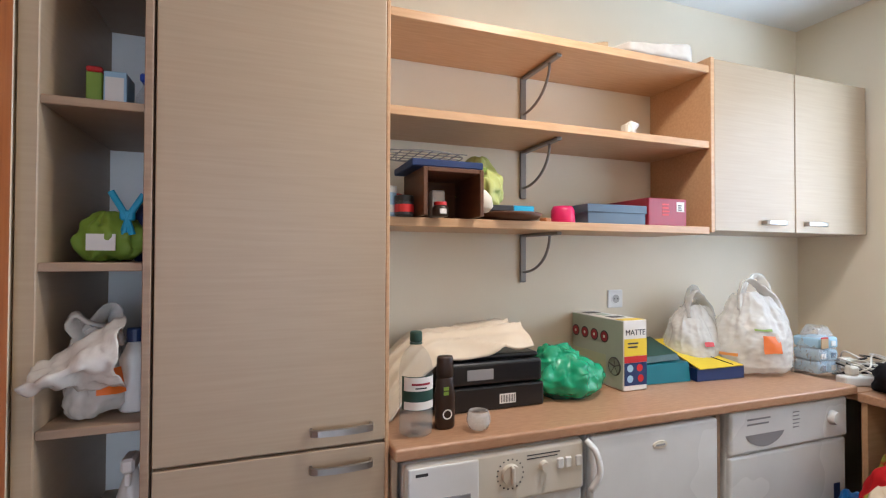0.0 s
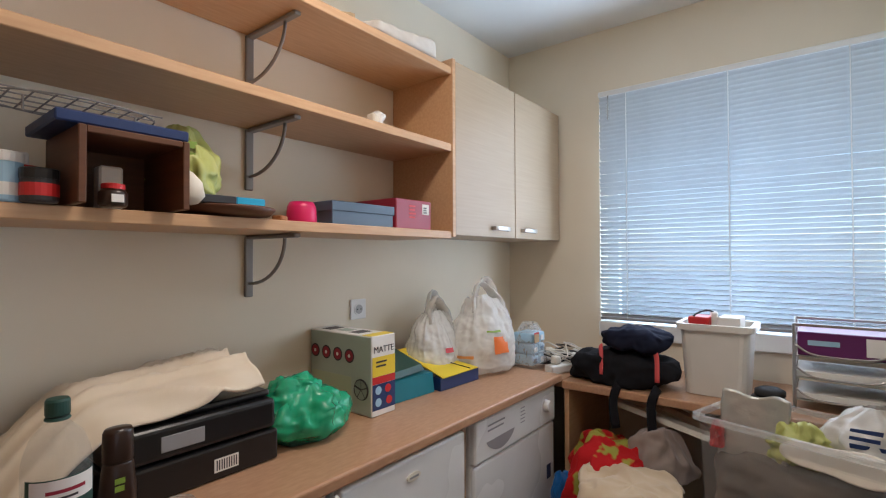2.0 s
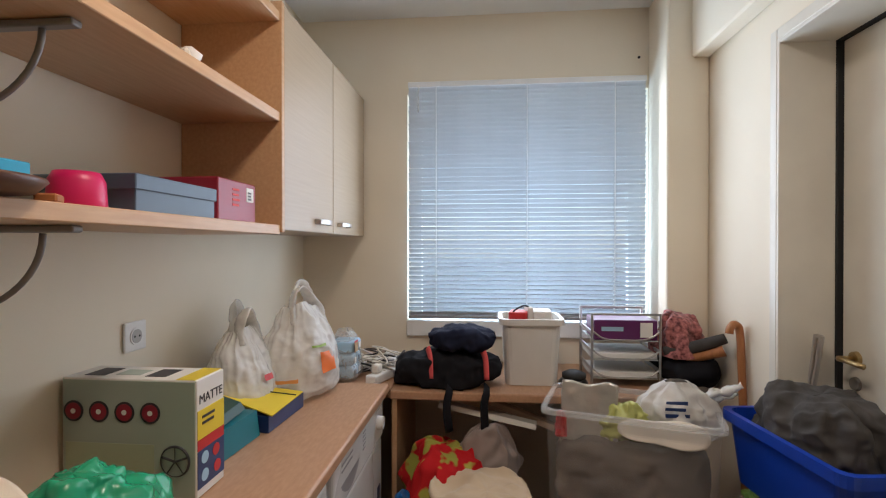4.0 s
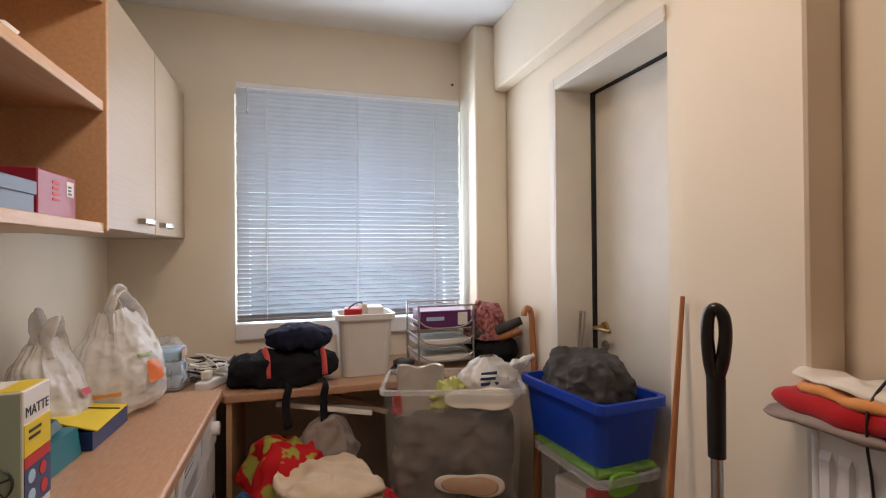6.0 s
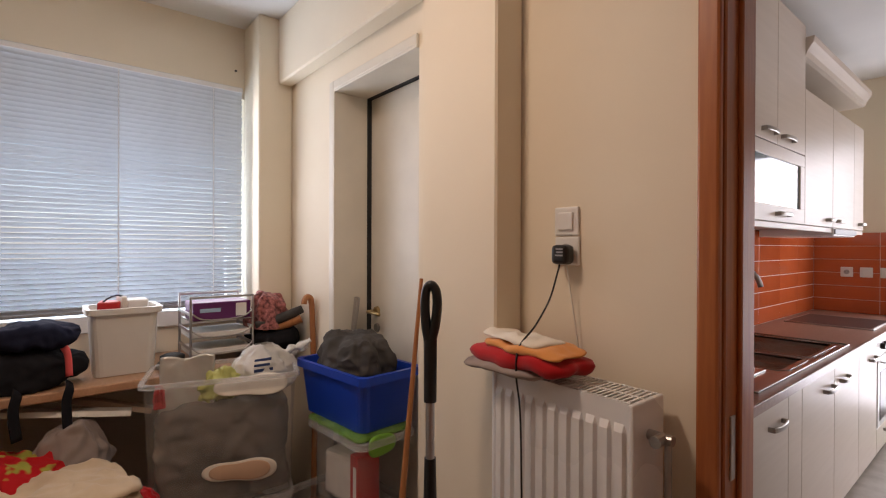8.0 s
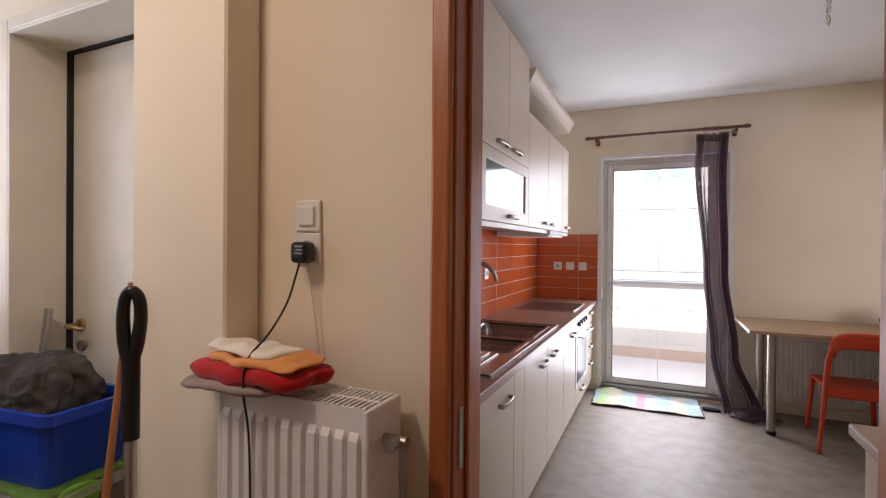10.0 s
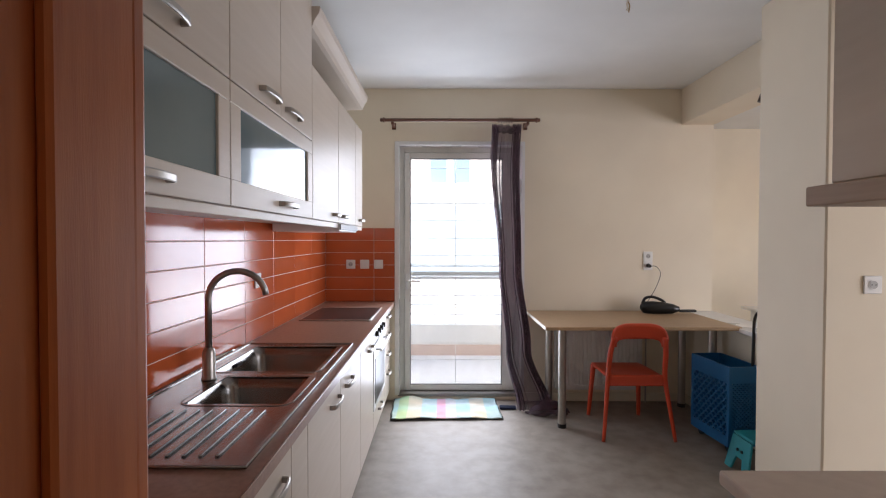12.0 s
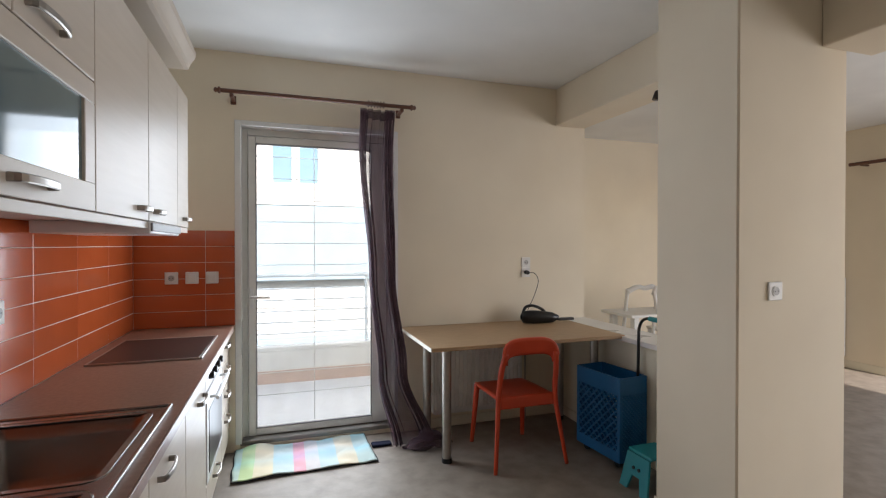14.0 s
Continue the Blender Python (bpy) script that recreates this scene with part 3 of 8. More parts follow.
structure("wall_west", boxes(((WX - 0.2, SY, 0), (WX, 0.22, H + 0.11)), ((WX - 0.2, 1.14, 0), (WX, NY, H + 0.11)), ((WX - 0.2, 0.22, 2.08), (WX, 1.14, H + 0.11))), "wall", "cream painted side wall", "wall")
structure("ceiling_utility", boxes(((WX - 0.2, SY - 0.17, H), (EX + 0.25, NY + 0.2, H + 0.11))), "ceil", "white painted ceiling", "ceiling")
structure("pillar_1", boxes(((0.897, SY, 0), (1.232, -0.078, H), 0.006)), "wall", "cream plastered pillar beside the radiator", "pillar")
structure("pillar_2", boxes(((2.575, SY, 0), (EX, 0.0, H), 0.012, 2)), "wall", "cream plastered pillar beside the window", "pillar")
structure("beam_1", boxes(((1.232, SY, 2.285), (2.575, -0.105, H), 0.008)), "wall", "cream plastered beam over the door", "beam")

structure("wall_kitchen_east", boxes(((KE, KS - 0.25, 0), (KE + 0.2, KN, KH + 0.1))), "grout", "wall behind the kitchen units, tiled in orange", "wall")
structure("wall_kitchen_south", boxes(((0.517, KS - 0.22, 0), (KE, KS, KH + 0.1)), ((-0.58, KS - 0.22, 2.264), (0.517, KS, KH + 0.1)), ((-2.26, KS - 0.22, 0), (-0.58, KS, KH + 0.1)),
                                      ((-0.58, KS - 0.22, 0), (0.517, KS - 0.02, 0.045))), "wall", "cream painted kitchen wall round the balcony door", "wall")
structure("upper_wall", boxes(((KE - 0.008, KS, 1.53), (KE, KN, KH))), "wall", "cream painted wall over the tiles", "wall")
structure("ceiling_kitchen", boxes(((-6.3, -5.9, KH), (KE + 0.2, KN + 0.02, KH + 0.12)), ((-6.3, KN + 0.02, KH), (WX - 0.2, 2.1, KH + 0.12))), "ceil", "white painted ceiling with a faint stain", "ceiling")
structure("pillar_3", boxes(((-2.38, -2.71, 0), (-1.68, -2.22, KH), 0.008)), "wall", "cream plastered pillar in the kitchen", "pillar")
structure("beam_2", boxes(((-2.26, KS, 2.44), (-1.97, -2.71, KH), 0.006)), "wall", "cream plastered ceiling beam", "beam")
structure("beam_3", boxes(((-2.55, -2.22, 2.37), (-2.2, KN, KH), 0.006)), "wall", "cream plastered ceiling beam", "beam")
half = structure("half_wall", boxes(((-2.24, KS, 0), (-2.02, -2.71, 0.765))), "white_wall", "low cream wall between kitchen and dining room", "low wall")
structure("half_wall_cap", boxes(((-2.27, KS, 0.765), (-1.99, -2.71, 0.80), 0.004)), "white_gloss", "white top of the low wall", "trim")
structure("wall_dining_south", boxes(((-6.3, -5.9, 0), (-2.0, -5.7, KH))), "wall", "cream painted dining room wall", "wall")
structure("wall_dining_east", boxes(((-2.26, -5.7, 0), (-2.04, KS - 0.22, KH))), "wall", "cream painted dining room wall", "wall")
# the opening runs on out of view, widened for living_light
structure("wall_living_west", boxes(((-6.2, -5.7, 0), (-6.0, -4.02, KH)), ((-6.2, 1.4, 0), (-6.0, 2.1, KH)), ((-6.2, -4.02, 2.4), (-6.0, 1.4, KH))), "wall", "cream painted living room wall", "wall")
structure("wall_living_north", boxes(((-6.3, 1.9, 0), (-0.6, 2.1, KH))), "wall", "cream painted living room wall", "wall")
structure("baseboard", boxes(((-1.97, KS, 0), (-0.58, KS + 0.012, 0.075), 0.003), ((-1.68, -2.71, 0), (-1.668, -2.22, 0.075), 0.003), ((-2.38, -2.22, 0), (-1.68, -2.208, 0.075), 0.003),
                             ((-6.0, -5.7, 0), (-5.988, -4.02, 0.09), 0.003), ((-2.02, KS, 0), (-2.008, -2.71, 0.075), 0.003)), "white_wall", "plain skirting along the walls", "baseboard")


def doorway_frame():
    """Reddish wooden lining and architraves of the doorway to the kitchen."""
    fr = thing("door_frame", (-0.03, -0.245, 0), "reddish-brown wooden frame of the doorway", "door frame")
    fr["kind"] = "structure"
    for x0, x1 in ((0.361, 0.391), (-0.398, -0.368)):
        part("jamb", boxes(((x0, KN - 0.004, 0), (x1, SY + 0.004, 2.08), 0.003)), "wood_frame", fr)
    part("head", boxes(((-0.368, KN - 0.004, 2.05), (0.361, SY + 0.004, 2.08), 0.003)), "wood_frame", fr)
    for y0, y1 in ((SY + 0.004, SY + 0.026), (KN - 0.026, KN - 0.004)):
        for x0, x1 in ((0.365, 0.409), (-0.416, -0.372)):
            part("architrave", boxes(((x0, y0, 0), (x1, y1, 2.10), 0.006, 2)), "wood_frame", fr)
        part("architrave", boxes(((-0.372, y0, 2.054), (0.365, y1, 2.10), 0.006, 2)), "wood_frame", fr)
    for x0, x1 in ((0.351, 0.362), (-0.369, -0.358)):
        part("door_stop", boxes(((x0, -0.275, 0), (x1, -0.24, 2.05), 0.003)), "wood_frame", fr)
    part("strike_plate", boxes(((0.357, -0.225, 0.93), (0.3615, -0.205, 1.06), 0.001)), "steel", fr, "steel strike plate")
    return fr


doorway_frame()

side_door = thing("door_2", (-0.43, 0.68, 0), "reddish-brown wooden door in the side wall, closed", "door")
side_door["kind"] = "structure"
part("leaf", boxes(((WX - 0.05, 0.26, 0.005), (WX - 0.012, 1.10, 2.04), 0.003)), "wood_frame", side_door)
for y0, y1 in ((0.16, 0.26), (1.10, 1.20)):
    part("architrave", boxes(((WX - 0.06, y0, 0), (WX + 0.02, y1, 2.14), 0.005)), "wood_frame", side_door)
part("architrave", boxes(((WX - 0.06, 0.26, 2.04), (WX + 0.02, 1.10, 2.14), 0.005)), "wood_frame", side_door)


def white_door():
    """Cream flush door at the back of a deep niche, with a black rubber seal."""
    d = thing("door_1", (1.735, -0.38, 0), "cream flush door with black seal, in a deep niche", "door")
    d["kind"] = "structure"
    part("leaf", boxes(((1.394, -0.42, 0.01), (2.045, -0.372, 2.125), 0.004)), "cream_plastic", d)
    part("seal", boxes(((2.045, -0.385, 0), (2.06, -0.352, 2.14), 0.003)), "rubber", d, "black rubber seal")
    part("seal", boxes(((1.394, -0.385, 2.125), (2.045, -0.352, 2.14), 0.003)), "rubber", d, "black rubber seal")
    part("reveal", boxes(((2.048, -0.352, 0), (2.06, SY + 0.012, 2.14), 0.002), ((1.394, -0.352, 2.128), (2.048, SY + 0.012, 2.14), 0.002)), "cream_plastic", d, "cream lining of the niche")
    part("trim", boxes(((2.06, SY, 0), (2.10, SY + 0.012, 2.18), 0.003), ((1.394, SY, 2.14), (2.06, SY + 0.012, 2.18), 0.003)), "cream_plastic", d)
    h = part("handle_plate", rod(bmesh.new(), (1.982, -0.372, 1.09), (1.982, -0.360, 1.09), 0.024, 0.021, 20), "brass", d, "round brass rosette")
    bm = rod(bmesh.new(), (1.982, -0.364, 1.09), (1.982, -0.315, 1.09), 0.009)
    tube(bm, smooth_line([(1.982, -0.318, 1.09), (1.95, -0.312, 1.092), (1.88, -0.318, 1.088)], 4), 0.009)
    part("lever", bm, "brass", h, smooth=True)
    part("key_rosette", rod(bmesh.new(), (1.982, -0.372, 1.01), (1.982, -0.362, 1.01), 0.022, 0.019, 20), "grey_metal", d)
    return d


white_door()


def window_and_blind():
    w = thing("window_1", (2.98, 0.61, 1.0), "white-framed window behind the blind", "window")
    w["kind"] = "structure"
    for y0, y1 in ((0.0, 0.06), (1.155, 1.215)):
        part("frame", boxes(((2.95, y0, 1.0), (3.0, y1, 2.24), 0.004)), "upvc", w)
    for z0, z1 in ((1.0, 1.06), (2.18, 2.24)):
        part("frame", boxes(((2.95, 0.06, z0), (3.0, 1.155, z1), 0.004)), "upvc", w)
    for y0, y1 in ((0.06, 1.155),):
        p = part("pane", boxes(((2.97, y0, 1.06), (2.976, y1, 2.18))), "glass", w)
        p.visible_shadow = False
    part("sill", boxes(((EX - 0.03, 0.0, 0.985), (2.95, 1.215, 1.066), 0.004)), "white_gloss", w)
    b = thing("venetian_blind", (2.80, 0.61, 1.085), "lowered grey metal venetian blind with half-closed slats", "blind")
    part("headrail", boxes(((2.785, 0.018, 2.262), (2.815, 1.205, 2.29), 0.003)), "white_gloss", b)
    part("bottom_rail", boxes(((2.79, 0.02, 1.078), (2.81, 1.203, 1.092), 0.003)), "grey_plastic", b)
    n, z0, z1 = 51, 1.102, 2.252
    me = None
    for k in range(n):
        z = z0 + (z1 - z0) * k / (n - 1)
        if me is None:
            def f(u, v):
                s = (u - 0.5) * 0.027
                a = radians(-48)
                bow = 0.0022 * (1 - (2 * u - 1) ** 2)
                return Vector((s * math.cos(a) - bow * math.sin(a), 1.183 * (v - 0.5), s * math.sin(a) * 1.0 + bow * math.cos(a)))
            ob = part("slat", sheet(bmesh.new(), f, 4, 6), "slat", b, solid=0.0)
            me = ob.data
            ob.location = Vector((2.80, 0.6115, z)) - BASE[b.name]
            for v in me.vertices:
                v.co += BASE[b.name]
        else:
            ob = new("slat", me)
            ob.parent = b
            ob.location = Vector((2.80, 0.6115 + 0.0015 * math.sin(k * 1.7), z)) - BASE[b.name]
            ob.rotation_euler = (0.0016 * math.sin(k * 2.3), 0.016 * math.sin(k * 0.9), 0)
    for y in (1.06, 0.60, 0.17):
        for dx in (-0.012, 0.012):
            part("cord", rod(bmesh.new(), (2.80 + dx, y, 1.09), (2.80 + dx, y, 2.265), 0.0022, seg=6), "white_matt", b, "white ladder cord")
    part("tilt_wand", rod(bmesh.new(), (2.778, 1.15, 2.26), (2.775, 1.15, 2.13), 0.004, seg=8), "clear_rim", b)
    part("hook", boxes(((EX - 0.012, 0.04, 2.385), (EX, 0.052, 2.397), 0.003)), "black", thing("wall_hook", (EX, 0.046, 2.385), "tiny black hook on the wall over the blind", "hook"))


window_and_blind()


def balcony_door():
    d = thing("door_3", (-0.03, -4.33, 0.04), "white glazed balcony door, closed", "door")
    d["kind"] = "structure"
    for x0, x1 in ((-0.58, -0.53), (0.467, 0.517)):
        part("frame", boxes(((x0, -4.37, 0.045), (x1, -4.30, 2.264), 0.004)), "upvc", d)
    part("frame", boxes(((-0.53, -4.37, 2.21), (0.467, -4.30, 2.264), 0.004)), "upvc", d)
    part("threshold", boxes(((-0.58, -4.38, 0.03), (0.517, -4.215, 0.06), 0.004)), "grey_metal", d)
    for x0, x1 in ((-0.528, -0.415), (0.415, 0.465)):
        part("stile", boxes(((x0, -4.355, 0.065), (x1, -4.285, 2.205), 0.006, 2)), "upvc", d)
    for z0, z1 in ((0.065, 0.115), (2.155, 2.205)):
        part("rail", boxes(((-0.415, -4.355, z0), (0.415, -4.285, z1), 0.006)), "upvc", d)
    p = part("pane", boxes(((-0.415, -4.325, 0.115), (0.415, -4.319, 2.155))), "glass", d)
    p.visible_shadow = False
    part("bead", boxes(((-0.415, -4.312, 0.115), (-0.408, -4.287, 2.155)), ((0.408, -4.312, 0.115), (0.415, -4.287, 2.155)), ((-0.408, -4.312, 2.148), (0.408, -4.287, 2.155)), ((-0.408, -4.312, 0.115), (0.408, -4.287, 0.122))), "grey_plastic", d, "grey glazing bead")
    h = part("handle_plate", boxes(((0.43, -4.285, 0.98), (0.455, -4.275, 1.12), 0.003)), "white_gloss", d)
    bm = rod(bmesh.new(), (0.442, -4.276, 1.06), (0.442, -4.235, 1.06), 0.009)
    tube(bm, smooth_line([(0.442, -4.238, 1.06), (0.41, -4.232, 1.06), (0.32, -4.236, 1.058)], 4), 0.009)
    part("lever", bm, "white_gloss", h, smooth=True)
    # white reveal round the door
    structure("trim", boxes(((0.505, -4.30, 0.05), (0.545, KS + 0.006, 2.29), 0.003), ((-0.60, -4.30, 0.05), (-0.57, KS + 0.006, 2.29), 0.003), ((-0.57, -4.30, 2.255), (0.505, KS + 0.006, 2.29), 0.003)), "white_gloss", "white reveal of the balcony door", "trim")
    # security bars outside
    g = thing("window_grille", (0, -4.46, 0.06), "thin white metal bars outside the balcony door", "grille")
    for k in range(12):
        z = 0.30 + 0.163 * k
        part("bar", rod(bmesh.new(), (-0.56, -4.46, z), (0.50, -4.46, z), 0.003, seg=6), "upvc", g)
    part("upright", rod(bmesh.new(), (0.0, -4.468, 0.06), (0.0, -4.468, 2.25), 0.003, seg=6), "upvc", g)
    for x in (-0.56, 0.50):
        part("upright", rod(bmesh.new(), (x, -4.46, 0.06), (x, -4.46, 2.25), 0.006, seg=6), "upvc", g)


balcony_door()


def outside():
    structure("balcony_floor", boxes(((-3.0, -5.75, -0.2), (2.2, -4.42, 0.03))), "balcony_tile", "pale tiled balcony floor", "balcony")
    structure("balcony_parapet", boxes(((-3.0, -5.85, -0.2), (2.2, -5.75, 0.40), 0.01)), "facade", "white balcony parapet", "parapet")
    structure("parapet_band", boxes(((-3.0, -5.747, 0.03), (2.2, -5.735, 0.16))), "terracotta", "pale terracotta skirting tiles on the balcony", "trim")
    r = thing("balcony_rail", (0, -5.8, 0.40), "grey-blue metal balcony railing over a white parapet", "railing")
    part("top_rail", boxes(((-3.0, -5.825, 1.10), (2.2, -5.775, 1.14), 0.01)), "rail", r)
    for k in range(5):
        part("bar", rod(bmesh.new(), (-3.0, -5.8, 0.52 + 0.115 * k), (2.2, -5.8, 0.52 + 0.115 * k), 0.008, seg=8), "rail", r)
    for x in (-2.4, -1.2, -0.62, 1.2):
        part("post", boxes(((x - 0.015, -5.815, 0.40), (x + 0.015, -5.785, 1.10), 0.003)), "rail", r)
    b = thing("apartment_building", (0, -15, -7), "sunlit white apartment building across the street", "building")
    part("wall", boxes(((-16, -16, -7), (14, -14, 11))), "facade", b)
    part("balcony_front", boxes(((-16, -13.9, 0.5), (14, -13.6, 2.45), 0.02)), "facade_grey", b, "grey-blue balcony front")
    part("balcony_front", boxes(((-16, -13.9, -2.4), (14, -13.6, -1.0), 0.02)), "facade_grey", b, "grey-blue balcony front")
    part("cornice", boxes(((-16, -14.0, 2.455), (14, -13.58, 3.02))), "facade", b)
    for x, z in ((0.01, 3.06), (-0.66, 3.06), (-4.5, 3.06), (-5.2, 3.06), (4.3, 3.06), (5.0, 3.06)):
        win = part("window", boxes(((x, -14.0, z), (x + 0.47, -13.96, z + 1.5))), "shutter", b, "blue-grey shuttered window")
        part("frame", boxes(((x - 0.06, -13.99, z - 0.06), (x, -13.93, z + 1.56)), ((x + 0.47, -13.99, z - 0.06), (x + 0.53, -13.93, z + 1.56)), ((x, -13.99, z + 1.5), (x + 0.47, -13.93, z + 1.56)), ((x, -13.99, z - 0.06), (x + 0.47, -13.93, z))), "facade", win)
    structure("ground", boxes(((-300, -300, -7.2), (300, 300, -7.0))), "asphalt", "street far below", "ground")


outside()


# ---- utility room: fitted furniture ----
def tall_cabinet():
    c = thing("tall_cabinet", (0.11, 1.5, 0), "tall light oak cabinet with two doors", "cabinet")
    part("body", boxes(((-0.165, 1.272, 0.0), (0.395, NY - 0.004, H - 0.02), 0.003)), "oak", c)
    for z0, z1, hz in ((0.894, H - 0.03, 0.938), (0.09, 0.886, 0.842)):
        d = part("door", boxes(((-0.162, 1.25, z0), (0.388, 1.270, z1), 0.003, 2)), "oak", c)
        pull(d, 0.272, 1.25, hz, 0.155, "x", -1, drop=0.02)
    part("plinth", boxes(((-0.16, 1.30, 0), (0.39, 1.32, 0.085))), "oak_dark", c)
    part("edge_strip", boxes(((0.388, 1.2505, 0.0), (0.399, 1.30, H - 0.02), 0.002)), "beech", c, "reddish edge band")


tall_cabinet()


def open_shelves():
    s = thing("open_shelf_unit", (-0.29, 1.5, 0), "narrow open shelf unit in taupe oak, half full", "shelf unit")
    part("side", boxes(((WX + 0.006, 1.25, 0), (-0.385, NY - 0.004, H - 0.02), 0.002)), "oak", s)
    part("side", boxes(((-0.186, 1.25, 0), (-0.168, NY - 0.004, H - 0.02), 0.002)), "oak_dark", s)
    part("back", boxes(((-0.385, NY - 0.012, 0), (-0.186, NY - 0.004, H - 0.02))), "white_matt", s, "pale back panel")
    for z in (0.28, 0.63, 0.985, 1.352, 1.722, 2.10, 2.45):
        part("shelf", boxes(((-0.385, 1.256, z), (-0.186, NY - 0.012, z + 0.02), 0.002)), "oak_dark", s)


open_shelves()


def wall_shelf(z, n):
    sh = single("wall_shelf", boxes(((0.40, 1.447, z - 0.03), (1.80, NY - 0.002, z), 0.002)), "beech", "long beech wall shelf on metal brackets", "shelf", "wall shelves")
    b = thing("shelf_bracket", (1.108, NY - 0.02, z - 0.25), "grey metal bracket with a curved brace", "bracket", "shelf brackets")
    part("plate", boxes(((1.094, NY - 0.012, z - 0.235), (1.122, NY, z - 0.032), 0.004, 2)), "grey_metal", b)
    part("arm", boxes(((1.096, 1.50, z - 0.044), (1.120, NY - 0.012, z - 0.031), 0.004, 2)), "grey_metal", b)
    pts = [(1.108, NY - 0.012 - 0.20 * math.sin(a), z - 0.045 - 0.145 * math.cos(a)) for a in [math.pi / 2 * k / 12 for k in range(13)]]
    part("brace", tube(bmesh.new(), pts, 0.0055, 8), "grey_metal", b, smooth=True)


for k, z in enumerate((1.515, 1.87, 2.185)):
    wall_shelf(z, k)


def wall_cabinet():
    c = thing("wall_cabinet", (2.3, 1.6, 1.50), "light oak wall cabinet with two doors and beech side", "cabinet")
    part("body", boxes(((1.82, 1.465, 1.50), (EX - 0.006, NY - 0.002, 2.215), 0.002)), "oak", c)
    part("side_panel", boxes(((1.80, 1.44, 1.492), (1.82, NY - 0.002, 2.22), 0.002)), "beech", c, "beech side panel")
    for x0, x1, hx in ((1.822, 2.305, 2.16), (2.311, 2.812, 2.43)):
        d = part("door", boxes(((x0, 1.442, 1.50), (x1, 1.463, 2.215), 0.003, 2)), "oak", c)
        pull(d, hx, 1.442, 1.54, 0.125, "x", -1, "steel", drop=0.02)


wall_cabinet()


def worktop():
    single("worktop", boxes(((0.402, 1.20, 0.845), (2.30, NY - 0.002, 0.88), 0.008, 3)), "worktop", "long beech laminate worktop over the machines", "worktop")
    single("worktop_support", boxes(((0.402, 1.235, 0), (0.42, NY - 0.01, 0.845), 0.002)), "oak", "light oak panel under the worktop end", "panel")
    single("machine_divider", boxes(((1.575, 1.235, 0), (1.597, NY - 0.01, 0.845), 0.002)), "oak_dark", "taupe oak divider panel between the machines", "panel")
    d = thing("desk", (2.55, 0.6, 0), "beech laminate desk along the window wall", "desk")
    part("desktop", boxes(((2.285, 0.03, 0.818), (EX - 0.004, 1.198, 0.853), 0.006, 2)), "worktop", d)
    part("desktop_end", boxes(((2.302, 1.198, 0.818), (EX - 0.004, NY - 0.004, 0.853), 0.004)), "worktop", d)
    part("leg_panel", boxes(((2.30, 1.17, 0), (EX - 0.02, 1.192, 0.818), 0.002)), "beech", d)
    part("leg_panel", boxes(((2.33, 0.06, 0), (EX - 0.02, 0.08, 0.818), 0.002)), "beech", d)


worktop()


